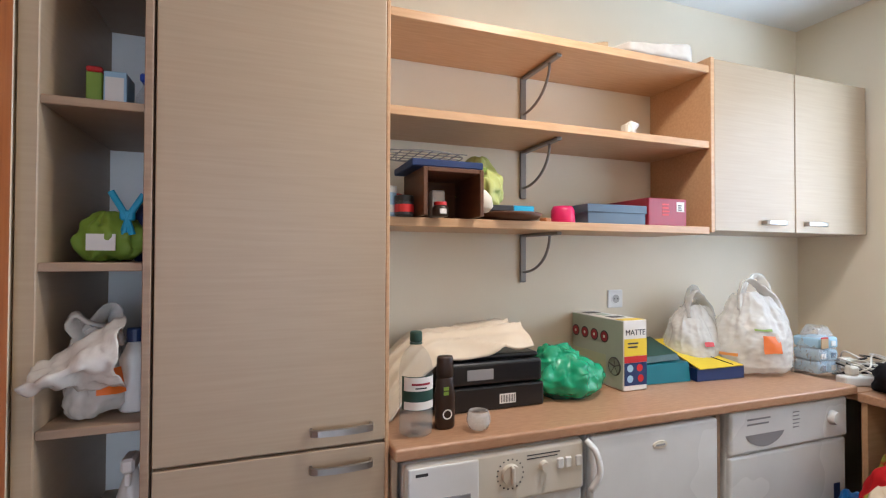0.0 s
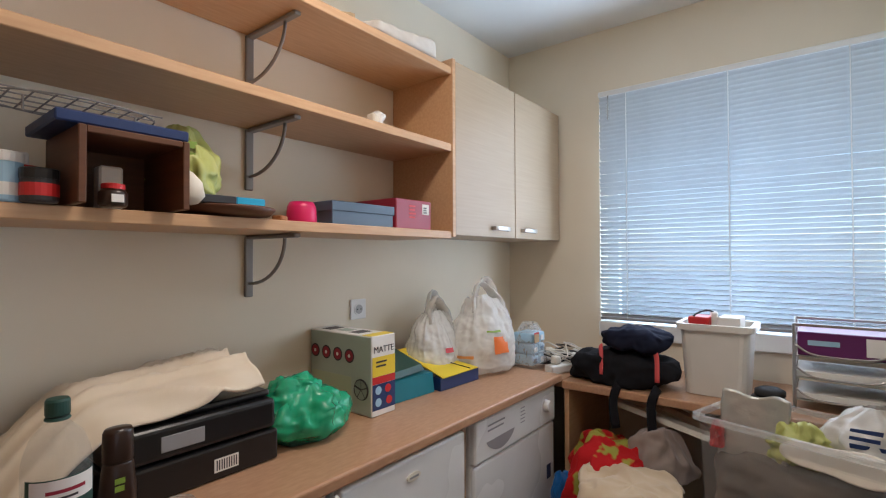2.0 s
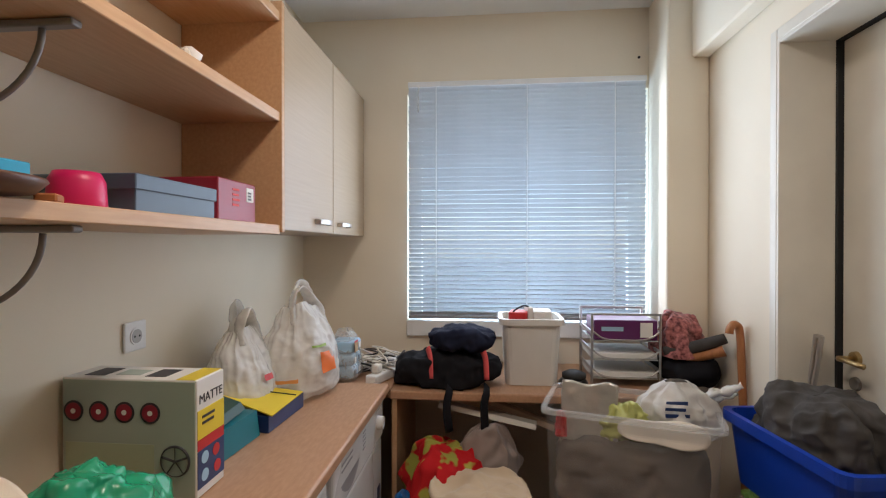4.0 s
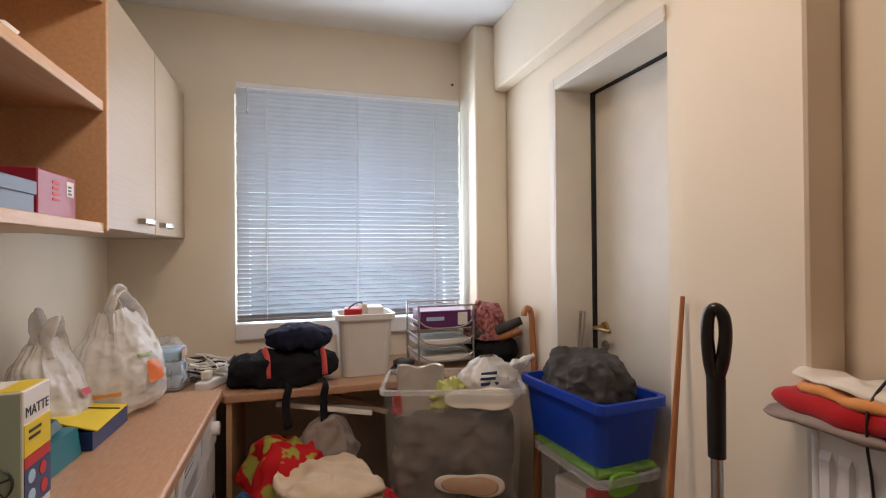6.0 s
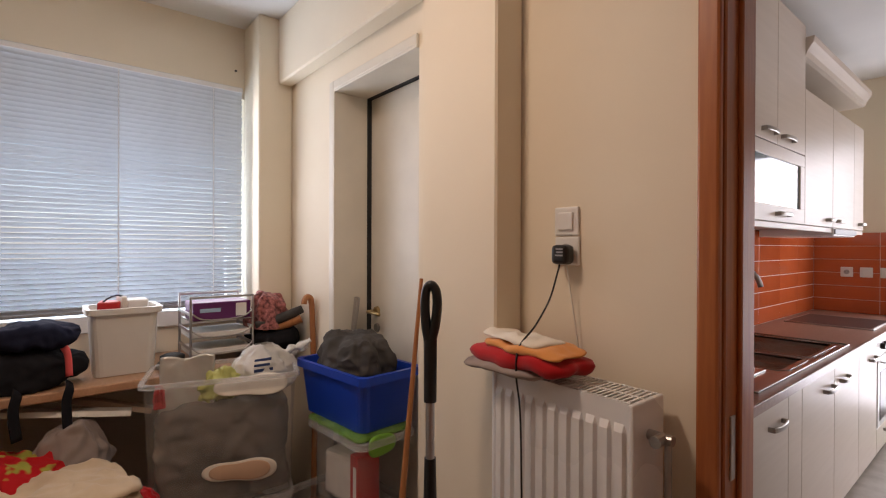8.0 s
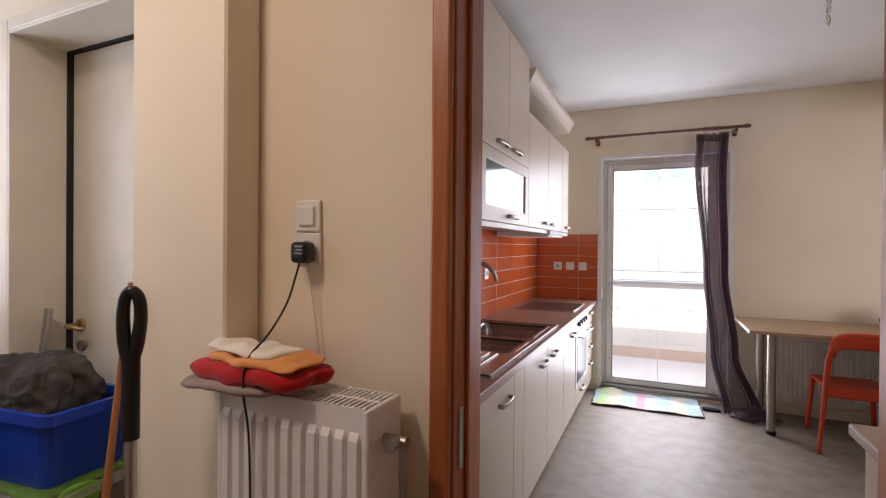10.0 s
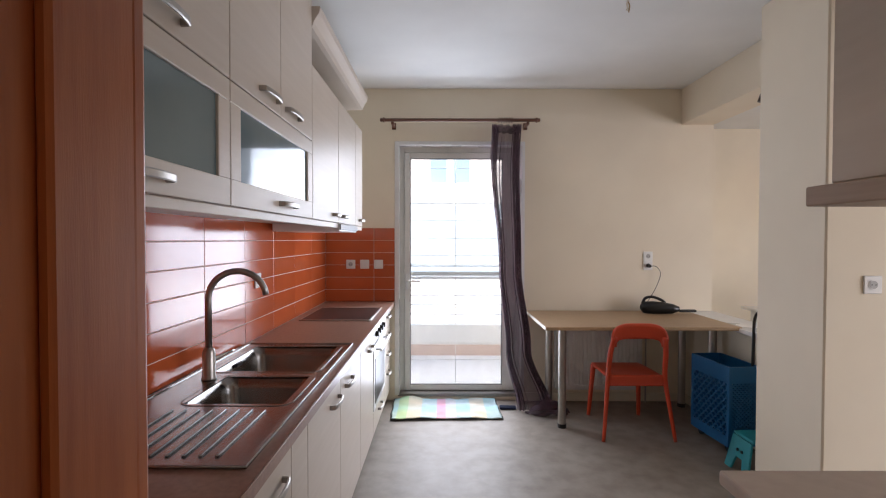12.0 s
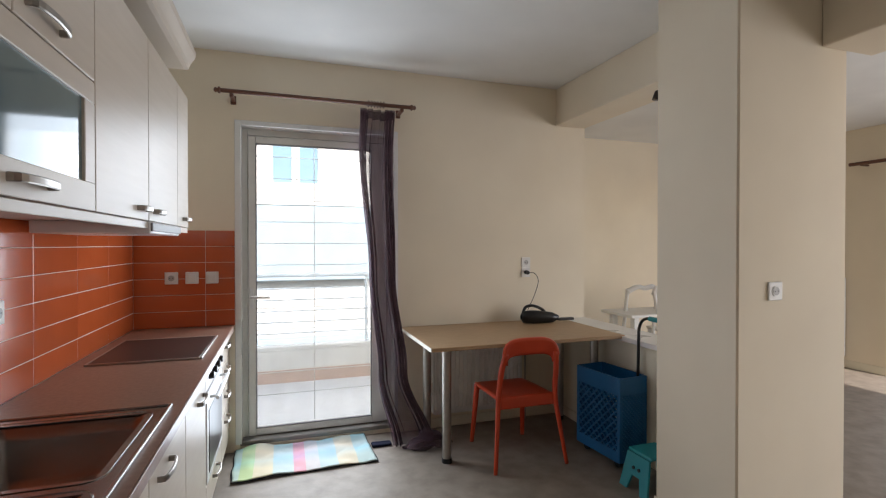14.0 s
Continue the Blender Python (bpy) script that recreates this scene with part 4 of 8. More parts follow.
def washing_machine():
    w = thing("washing_machine", (0.72, 1.5, 0), "white front-loading washing machine with cream control panel", "washing machine")
    y = 1.205
    part("body", boxes(((0.43, y + 0.012, 0.012), (1.0, 1.74, 0.835), 0.012, 3)), "white_gloss", w)
    p = part("control_panel", boxes(((0.432, y, 0.685), (0.998, y + 0.03, 0.832), 0.010, 3)), "cream_plastic", w)
    part("detergent_drawer", boxes(((0.44, y - 0.005, 0.692), (0.645, y + 0.004, 0.822), 0.006, 2)), "white_gloss", p)
    part("drawer_grip", boxes(((0.50, y - 0.0065, 0.70), (0.62, y - 0.003, 0.735), 0.006)), "grey_plastic", p)
    k = part("dial", rod(bmesh.new(), (0.745, y, 0.765), (0.745, y - 0.012, 0.765), 0.03, 0.028, 28), "cream_plastic", p, smooth=False)
    part("dial_bar", boxes(((0.740, y - 0.024, 0.737), (0.750, y - 0.010, 0.793), 0.003)), "cream_plastic", k)
    tick = bmesh.new()
    for a in range(0, 360, 20):
        c, s = math.cos(radians(a)), math.sin(radians(a))
        box(tick, (0.745 + 0.042 * c - 0.002, y - 0.001, 0.765 + 0.042 * s - 0.002), (0.745 + 0.042 * c + 0.002, y + 0.001, 0.765 + 0.042 * s + 0.002))
    part("dial_marks", tick, "dark_print", p)
    part("small_dial", rod(bmesh.new(), (0.855, y, 0.775), (0.855, y - 0.015, 0.775), 0.015, 0.013, 20), "cream_plastic", p)
    for x in (0.90, 0.928, 0.965):
        part("button", boxes(((x, y - 0.006, 0.757), (x + 0.023, y + 0.002, 0.79), 0.004)), "white_gloss", p)
    part("lettering", bars(0.46, 0.80, 0.05, 1, 0.008, 0.02, y - 0.0055), "dark_print", p)
    part("lettering", bars(0.80, 0.808, 0.16, 2, 0.003, 0.01, y - 0.0005), "dark_print", p)
    bm = bmesh.new()
    lathe(bm, [(0.15, 0.0), (0.19, 0.006), (0.2, 0.016), (0.17, 0.028), (0.14, 0.02)], seg=40)
    bmesh.ops.rotate(bm, cent=(0, 0, 0), matrix=Matrix.Rotation(radians(90), 3, "X"), verts=bm.verts)
    bmesh.ops.translate(bm, vec=(0.715, y + 0.012, 0.42), verts=bm.verts)
    dd = part("door", bm, "white_gloss", w, smooth=True)
    part("door_glass", rod(bmesh.new(), (0.715, y + 0.005, 0.42), (0.715, y - 0.012, 0.42), 0.14, 0.12, 36), "black", dd, "dark round door glass")
    # rounded cover plate that stands off the side of the panel
    bm = bmesh.new()
    pts = smooth_line([(1.0, 1.20, 0.832), (1.02, 1.175, 0.80), (1.025, 1.165, 0.74), (1.0, 1.175, 0.69)], 5)
    tube(bm, pts, 0.016, 10, 0.6)
    part("side_grip", bm, "white_gloss", w, smooth=True)


washing_machine()


def small_fridge():
    f = thing("small_fridge", (1.29, 1.5, 0), "white under-counter fridge with small oval badge", "fridge")
    part("body", boxes(((1.03, 1.245, 0.01), (1.56, 1.74, 0.835), 0.006, 2)), "white_gloss", f)
    d = part("door", boxes(((1.03, 1.212, 0.03), (1.56, 1.243, 0.832), 0.010, 3)), "white_gloss", f)
    bm = rod(bmesh.new(), (0, 1.212, 0), (0, 1.208, 0), 0.03, 0.029, 28)
    for v in bm.verts:
        v.co.z *= 0.42
    bmesh.ops.translate(bm, vec=(1.30, 0, 0.775), verts=bm.verts)
    part("badge", bm, "cream_plastic", d, "small oval cream badge")
    part("badge_print", boxes(((1.281, 1.2072, 0.772), (1.319, 1.2082, 0.778))), "grey_plastic", d)


small_fridge()


def tumble_dryer():
    t = thing("tumble_dryer", (1.95, 1.5, 0), "white tumble dryer with panel, knob and recessed grip", "tumble dryer")
    y = 1.225
    part("body", boxes(((1.63, y + 0.014, 0.012), (2.27, 1.74, 0.838), 0.012, 3)), "white_gloss", t)
    p = part("control_panel", boxes(((1.632, y - 0.004, 0.68), (2.268, y + 0.03, 0.836), 0.012, 3)), "white_gloss", t)
    d = part("front", boxes(((1.634, y + 0.002, 0.06), (2.266, y + 0.03, 0.674), 0.010, 3)), "white_gloss", t)
    part("knob", rod(bmesh.new(), (2.17, y - 0.004, 0.765), (2.17, y - 0.028, 0.765), 0.027, 0.023, 26), "white_matt", p)
    # flat grey patch painted as the shade in the grip; no recess is cut
    bm = bmesh.new()
    prof = [(1.70 + 0.20 * k / 16, 0.745 - 0.045 * math.sin(math.pi * k / 16) ** 0.7) for k in range(17)]
    v0 = [bm.verts.new((x, y - 0.0055, z)) for x, z in prof]
    v1 = [bm.verts.new((x, y - 0.0055, 0.748)) for x, z in prof]
    for k in range(16):
        if k in (0, 15):
            pass
        bm.faces.new((v0[k], v0[k + 1], v1[k + 1], v1[k]))
    part("grip", bm, "grey_plastic", p, "flat grey crescent painted for the grip's shade")
    part("lettering", bars(1.71, 0.80, 0.17, 2, 0.006, 0.018, y - 0.0048), "grey_plastic", p)
    part("lettering", bars(1.95, 0.805, 0.05, 5, 0.004, 0.014, y - 0.0048), "grey_plastic", p)
    part("sticker", boxes(((2.19, y - 0.0, 0.44), (2.225, y + 0.003, 0.50))), "navy", d, "small navy sticker")


tumble_dryer()


def radiator(name, x0, x1, y0, y1, z0, z1, label, grille=True):
    """A panel radiator with ribs on its front and a slotted top."""
    r = thing(name, ((x0 + x1) / 2, (y0 + y1) / 2, z0), label, "radiator")
    part("back_panel", boxes(((x0 + 0.005, y0, z0), (x1 - 0.005, y0 + 0.015, z1 - 0.01), 0.004)), "white_gloss", r)
    n = max(4, round((x1 - x0) / 0.034))
    prof = []
    for k in range(n):
        a = x0 + 0.012 + (x1 - x0 - 0.024) * k / n
        w = (x1 - x0 - 0.024) / n
        prof += [(a, 0.0), (a + 0.18 * w, 0.0), (a + 0.32 * w, 0.009), (a + 0.82 * w, 0.009), (a + 0.96 * w, 0.0)]
    prof.append((x1 - 0.012, 0.0))
    zs = [(z0, 0.0), (z0 + 0.035, 0.0), (z0 + 0.05, 1.0), (z1 - 0.06, 1.0), (z1 - 0.045, 0.0), (z1, 0.0)]
    bm = bmesh.new()
    g = [[bm.verts.new((x, y1 - 0.010 + d * m, z)) for z, m in zs] for x, d in prof]
    for a, b in zip(g, g[1:]):
        for k in range(len(zs) - 1):
            bm.faces.new((a[k], b[k], b[k + 1], a[k + 1]))
    part("front_panel", bm, "white_gloss", r, smooth=False, solid=0.003)
    for xa, xb in ((x0, x0 + 0.012), (x1 - 0.012, x1)):
        part("side_cover", boxes(((xa, y0, z0 + 0.01), (xb, y1 - 0.003, z1), 0.004, 2)), "white_gloss", r)
    if grille:
        bm = boxes(((x0 + 0.012, y0 + 0.004, z1 - 0.004), (x1 - 0.012, y0 + 0.010, z1)), ((x0 + 0.012, y1 - 0.016, z1 - 0.004), (x1 - 0.012, y1 - 0.010, z1)),
                   ((x0 + 0.012, (y0 + y1) / 2 - 0.004, z1 - 0.004), (x1 - 0.012, (y0 + y1) / 2 + 0.004, z1)))
        k = x0 + 0.018
        while k < x1 - 0.018:
            box(bm, (k, y0 + 0.010, z1 - 0.004), (k + 0.005, y1 - 0.016, z1 - 0.0005))
            k += 0.0125
        part("top_grille", bm, "white_gloss", r)
        part("fins", boxes(((x0 + 0.02, y0 + 0.03, z0 + 0.02), (x1 - 0.02, y0 + 0.034, z1 - 0.03)), ((x0 + 0.02, y1 - 0.04, z0 + 0.02), (x1 - 0.02, y1 - 0.036, z1 - 0.03))), "grey_metal", r)
    bm = rod(bmesh.new(), (x0, (y0 + y1) / 2, z1 - 0.07), (x0 - 0.05, (y0 + y1) / 2, z1 - 0.07), 0.011)
    rod(bm, (x0 - 0.03, (y0 + y1) / 2, z1 - 0.07), (x0 - 0.03, (y0 + y1) / 2 + 0.035, z1 - 0.07), 0.012)
    rod(bm, (x0 - 0.04, (y0 + y1) / 2, z1 - 0.07), (x0 - 0.04, (y0 + y1) / 2, 0.0), 0.007)
    part("valve", bm, "nickel", r, smooth=False)
    return r


radiator("radiator", 0.47, 0.86, SY + 0.03, -0.025, 0.22, 1.09, "white panel radiator with slotted top under a towel stack")


# ---- kitchen: fitted furniture ----
def kitchen_units():
    fx = 0.585
    runs = [(-0.36, -0.92, 1), (-0.92, -1.42, 1), (-1.42, -1.60, 0), (-1.60, -2.13, 2), (-2.13, -2.66, 2), (-2.66, -3.16, 1), (-3.16, -3.76, 3), (-3.76, -4.19, 4)]
    for y0, y1, kind in runs:
        if kind == 3:
            oven(fx, y0, y1)
            continue
        u = thing("base_unit", (0.86, (y0 + y1) / 2, 0), "greige satin kitchen base unit", "cabinet", "kitchen base units")
        top = 0.66 if -2.7 < y1 and y0 < -0.9 else 0.838  # room for the sink
        part("body", boxes(((fx + 0.02, y0 - 0.001, 0.10), (KE - 0.02, y1 + 0.001, top))), "k_inside", u)
        part("plinth", boxes(((fx + 0.06, y0, 0.0), (fx + 0.075, y1, 0.098))), "k_door", u)
        if kind == 4:
            for z0, z1 in ((0.105, 0.36), (0.365, 0.52), (0.525, 0.68), (0.685, 0.832)):
                d = part("drawer_front", boxes(((fx, y0 - 0.002, z0), (fx + 0.019, y1 + 0.002, z1), 0.003, 2)), "k_door", u)
                pull(d, fx, (y0 + y1) / 2, z1 - 0.045, 0.13, "y", -1)
        else:
            d = part("door", boxes(((fx, y0 - 0.002, 0.105), (fx + 0.019, y1 + 0.002, 0.832), 0.003, 2)), "k_door", u)
            if kind:
                hy = {1: y1 + 0.16, 2: (y1 + 0.13 if kind == 2 and y0 < -1.9 else y1 + 0.12)}[kind]
                pull(d, fx, hy if kind == 1 else (y1 + 0.13 if y0 > -2.0 else y0 - 0.17), 0.735, 0.15, "y", -1)
    # worktop with a hole for the sink
    sx0, sx1, sy0, sy1 = 0.595, 1.125, -2.455, -1.10
    single("kitchen_worktop", lattice_plate((0.555, sx0 + 0.012, sx1 - 0.012, KE - 0.012), (KS + 0.002, sy0 + 0.012, sy1 - 0.012, KN - 0.03), [(1, 1)], 0.842, 0.88), "k_worktop", "brown laminate kitchen worktop with a set-in sink", "worktop")
    single("worktop_edge", boxes(((0.549, KS + 0.002, 0.842), (0.5545, KN - 0.03, 0.879), 0.002)), "k_worktop", "brown edge band of the kitchen worktop", "trim")


def oven(fx, y0, y1):
    o = thing("oven", (0.86, (y0 + y1) / 2, 0.1), "built-in oven with dark glass and steel bar handle", "oven")
    part("body", boxes(((fx + 0.02, y0 - 0.001, 0.10), (KE - 0.02, y1 + 0.001, 0.838))), "k_inside", o)
    part("panel", boxes(((fx, y0 - 0.002, 0.715), (fx + 0.019, y1 + 0.002, 0.832), 0.003)), "white_gloss", o)
    d = part("door", boxes(((fx - 0.006, y0 - 0.002, 0.27), (fx + 0.019, y1 + 0.002, 0.708), 0.004, 2)), "white_gloss", o)
    part("door_glass", boxes(((fx - 0.009, y0 - 0.05, 0.31), (fx - 0.005, y1 + 0.05, 0.62), 0.002)), "hob", d, "dark oven glass")
    bm = rod(bmesh.new(), (fx - 0.045, y0 - 0.06, 0.675), (fx - 0.045, y1 + 0.06, 0.675), 0.009)
    for y in (y0 - 0.09, y1 + 0.09):
        rod(bm, (fx - 0.006, y, 0.675), (fx - 0.045, y, 0.675), 0.007)
    part("bar_handle", bm, "white_gloss", d)
    for k in range(4):
        y = y0 - 0.12 - 0.12 * k
        part("knob", rod(bmesh.new(), (fx, y, 0.775), (fx - 0.024, y, 0.775), 0.02, 0.017, 18), "black", o)
    dr = part("drawer", boxes(((fx, y0 - 0.002, 0.105), (fx + 0.019, y1 + 0.002, 0.262), 0.003)), "k_door", o)
    pull(dr, fx, (y0 + y1) / 2, 0.215, 0.15, "y", -1)


kitchen_units()


def sink():
    s = thing("kitchen_sink", (0.85, -1.77, 0.88), "stainless steel double sink with ribbed drainer", "sink")
    x0, x1, z = 0.595, 1.125, 0.8865
    yd, ye = -1.10, -2.455
    b1, b2 = (0.632, 0.985, -1.865, -1.53), (0.640, 1.075, -2.40, -1.92)

    def basin(bb, depth):
        bx0, bx1, by0, by1 = bb
        bm = bmesh.new()
        rings = []
        for inset, zz in ((-0.012, z), (0.0, z - 0.006), (0.012, z - 0.05), (0.022, z - depth + 0.03), (0.05, z - depth), (0.14, z - depth - 0.004)):
            ring = []
            rad = 0.05
            cx0, cx1, cy0, cy1 = bx0 + inset, bx1 - inset, by0 + inset, by1 - inset
            r = max(0.01, rad - inset * 0.2)
            r = min(r, (cx1 - cx0) / 2.05, (cy1 - cy0) / 2.05)
            for qx, qy, a0 in ((cx1 - r, cy1 - r, 0), (cx0 + r, cy1 - r, 90), (cx0 + r, cy0 + r, 180), (cx1 - r, cy0 + r, 270)):
                for k in range(7):
                    a = radians(a0 + 15 * k)
                    ring.append(bm.verts.new((qx + r * math.cos(a), qy + r * math.sin(a), zz)))
            rings.append(ring)
        for p, q in zip(rings, rings[1:]):
            for k in range(len(p)):
                bm.faces.new((p[k], p[(k + 1) % len(p)], q[(k + 1) % len(p)], q[k]))
        bm.faces.new(rings[-1])
        return bm

    for bb in (b1, b2):
        o = part("basin", basin(bb, 0.19), "sink_steel", s, smooth=True, solid=0.0015)
        cx, cy = (bb[0] + bb[1]) / 2, (bb[2] + bb[3]) / 2
        part("drain", lathe(bmesh.new(), [(0.04, 0), (0.042, 0.003), (0.03, 0.004), (0.02, 0.001)], (cx, cy, z - 0.192), 20), "chrome", o)
    # deck round the basins
    zt = z - 0.0015
    deck = lattice_plate((x0, b2[0] + 0.008, b1[1] - 0.008, b2[1] - 0.008, x1), (ye, b2[2] + 0.008, b2[3] - 0.008, b1[2] + 0.008, b1[3] - 0.008, yd), [(1, 1), (2, 1), (1, 3)], zt - 0.0025, zt)
    part("deck", deck, "sink_steel", s)
    part("rim", boxes(((x0 - 0.006, ye - 0.006, 0.8805), (x0 + 0.006, yd + 0.006, 0.8895), 0.003, 2), ((x1 - 0.006, ye - 0.006, 0.8805), (x1 + 0.006, yd + 0.006, 0.8895), 0.003, 2),
                      ((x0, ye - 0.006, 0.8805), (x1, ye + 0.006, 0.8895), 0.003, 2), ((x0, yd - 0.006, 0.8805), (x1, yd + 0.006, 0.8895), 0.003, 2)), "sink_steel", s)
    for k in range(8):
        x = 0.68 + 0.042 * k
        part("drainer_rib", boxes(((x, -1.475, zt - 0.001), (x + 0.012, -1.15, zt + 0.0065), 0.004, 3)), "sink_steel", s)
    part("overflow", boxes(((1.052, -2.19, 0.845), (1.062, -2.13, 0.865), 0.003)), "dark_print", s)


sink()


def tap():
    t = thing("kitchen_tap", (1.03, -1.82, 0.886), "brushed steel kitchen tap with a high arched spout", "tap")
    part("base", lathe(bmesh.new(), [(0.028, 0), (0.028, 0.006), (0.024, 0.012), (0.024, 0.10), (0.021, 0.115), (0.013, 0.125)], (1.03, -1.82, 0.886), 22), "nickel", t, smooth=True)
    pts = [(1.03, -1.82, 1.0), (1.03, -1.82, 1.20)]
    for k in range(1, 14):
        a = math.pi * 0.97 * k / 13
        pts.append((1.03 - 0.105 * (1 - math.cos(a)), -1.82 - 0.018 * (1 - math.cos(a)), 1.20 + 0.105 * math.sin(a)))
    part("spout", tube(bmesh.new(), pts, 0.0125, 14), "nickel", t, smooth=True)
    part("lever", tube(bmesh.new(), smooth_line([(1.03, -1.845, 0.955), (1.01, -1.88, 0.962), (0.985, -1.94, 0.972)], 4), lambda q: 0.012 - 0.007 * q, 8), "chrome", t, smooth=True)


tap()


def hob():
    h = thing("hob", (0.84, -3.48, 0.88), "black glass electric hob with steel edge", "hob")
    part("glass", boxes(((0.615, -3.76, 0.8805), (1.075, -3.19, 0.8885), 0.002)), "hob", h)
    part("steel_frame", boxes(((0.603, -3.772, 0.8805), (0.614, -3.178, 0.8895), 0.002), ((1.076, -3.772, 0.8805), (1.087, -3.178, 0.8895), 0.002), ((0.614, -3.772, 0.8805), (1.076, -3.761, 0.8895), 0.002), ((0.614, -3.189, 0.8805), (1.076, -3.178, 0.8895), 0.002)), "steel", h)


hob()


def wall_units():
    fx, zb, zm, zt, zc = 0.725, 1.525, 1.882, 2.235, 2.56
    for y0, y1 in ((-0.40, -1.33), (-1.33, -2.19)):
        u = thing("wall_unit", (0.94, (y0 + y1) / 2, 1.5), "greige satin wall unit with a glazed flap door", "cabinet", "kitchen wall units")
        part("body", boxes(((fx + 0.02, y0 - 0.001, zb - 0.002), (KE - 0.012, y1 + 0.001, zc))), "k_inside", u)
        ym = (y0 + y1) / 2
        for a, b, hy in ((y0 - 0.002, ym + 0.0015, ym + 0.13), (ym - 0.0015, y1 + 0.002, ym - 0.13)):
            d = part("door", boxes(((fx, a, zm + 0.002), (fx + 0.019, b, zc), 0.003, 2)), "k_door", u)
            pull(d, fx, hy, zm + 0.045, 0.16, "y", -1)
        a, b = y0 - 0.002, y1 + 0.002
        fl = part("flap_door", boxes(((fx, a, zb), (fx + 0.019, b, zb + 0.075), 0.002), ((fx, a, zm - 0.062), (fx + 0.019, b, zm - 0.002), 0.002), ((fx, a, zb + 0.075), (fx + 0.019, a - 0.07, zm - 0.062), 0.002), ((fx, b + 0.07, zb + 0.075), (fx + 0.019, b, zm - 0.062), 0.002)), "k_door", u)
        part("pane", boxes(((fx + 0.008, a - 0.068, zb + 0.073), (fx + 0.013, b + 0.068, zm - 0.06))), "frosted", fl, "dark frosted glass pane")
        pull(fl, fx, ym - 0.06, zb + 0.036, 0.17, "y", -1)
    for y0, y1, hy in ((-2.19, -2.75, -2.65), (-2.75, -3.29, -2.87), (-3.29, -3.57, -3.47)):
        u = thing("wall_unit", (0.94, (y0 + y1) / 2, 1.5), "greige satin wall unit with one plain door", "cabinet", "kitchen wall units")
        part("body", boxes(((fx + 0.02, y0 - 0.001, zb - 0.002), (KE - 0.012, y1 + 0.001, zt))), "k_inside", u)
        d = part("door", boxes(((fx, y0 - 0.002, zb), (fx + 0.019, y1 + 0.002, zt), 0.003, 2)), "k_door", u)
        pull(d, fx, hy, zb + 0.04, 0.11, "y", -1)
    single("light_pelmet", boxes(((fx + 0.004, -3.57, 1.495), (fx + 0.02, -0.40, 1.522), 0.002)), "k_door", "greige light pelmet under the wall units", "trim")
    bm = bmesh.new()
    prof = [(fx + 0.02, 2.40), (fx + 0.0, 2.405), (fx - 0.008, 2.43), (fx - 0.02, 2.45), (fx - 0.034, 2.47), (fx - 0.038, 2.50), (fx + 0.02, 2.50)]
    a = [bm.verts.new((x, -2.19, z)) for x, z in prof]
    b = [bm.verts.new((x, -3.60, z)) for x, z in prof]
    for k in range(len(prof)):
        j = (k + 1) % len(prof)
        bm.faces.new((a[k], b[k], b[j], a[j]))
    bm.faces.new(a[::-1])
    bm.faces.new(b)
    box(bm, (fx + 0.02, -3.60, 2.40), (KE - 0.012, -2.195, 2.50))
    single("cornice", bm, "k_door", "greige moulded cornice over the wall units", "cornice")
    ho = thing("range_hood", (0.9, -3.02, 1.47), "slim pull-out range hood under the wall units", "range hood")
    part("body", boxes(((fx - 0.005, -3.29, 1.475), (KE - 0.05, -2.75, 1.523), 0.004)), "white_gloss", ho)
    part("front_strip", boxes(((fx - 0.014, -3.29, 1.485), (fx - 0.005, -2.75, 1.518), 0.003)), "grey_plastic", ho)


wall_units()


def side_units():
    u = thing("side_unit", (-1.1, -0.72, 0), "greige kitchen side unit beside the doorway", "cabinet")
    part("body", boxes(((-1.68, -1.07, 0.0), (-0.575, KN - 0.035, 0.84), 0.004)), "k_door", u)
    part("top", boxes(((-1.70, -1.11, 0.84), (-0.545, KN - 0.035, 0.875), 0.006, 2)), "side_top", u, "taupe laminate top")
    w = thing("side_wall_unit", (-1.1, -0.6, 1.5), "greige wall unit beside the doorway", "cabinet")
    part("body", boxes(((-1.68, -0.87, 1.535), (-0.61, KN - 0.035, 2.56), 0.004)), "k_door", w)
    part("pelmet", boxes(((-1.70, -0.90, 1.495), (-0.585, KN - 0.035, 1.533), 0.003)), "oak_dark", w, "brownish pelmet strip")


side_units()


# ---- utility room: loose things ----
# fitting for the assumed lamp; it stays out of view and its shape is made up
lamp = thing("ceiling_lamp", (1.05, 0.80, 2.57), "plain flat white round ceiling lamp, unseen and assumed", "lamp")
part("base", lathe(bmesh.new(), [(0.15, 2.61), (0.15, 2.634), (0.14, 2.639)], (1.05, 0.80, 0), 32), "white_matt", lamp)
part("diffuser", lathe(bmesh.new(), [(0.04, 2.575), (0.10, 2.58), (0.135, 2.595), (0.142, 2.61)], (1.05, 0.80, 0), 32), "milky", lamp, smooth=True)


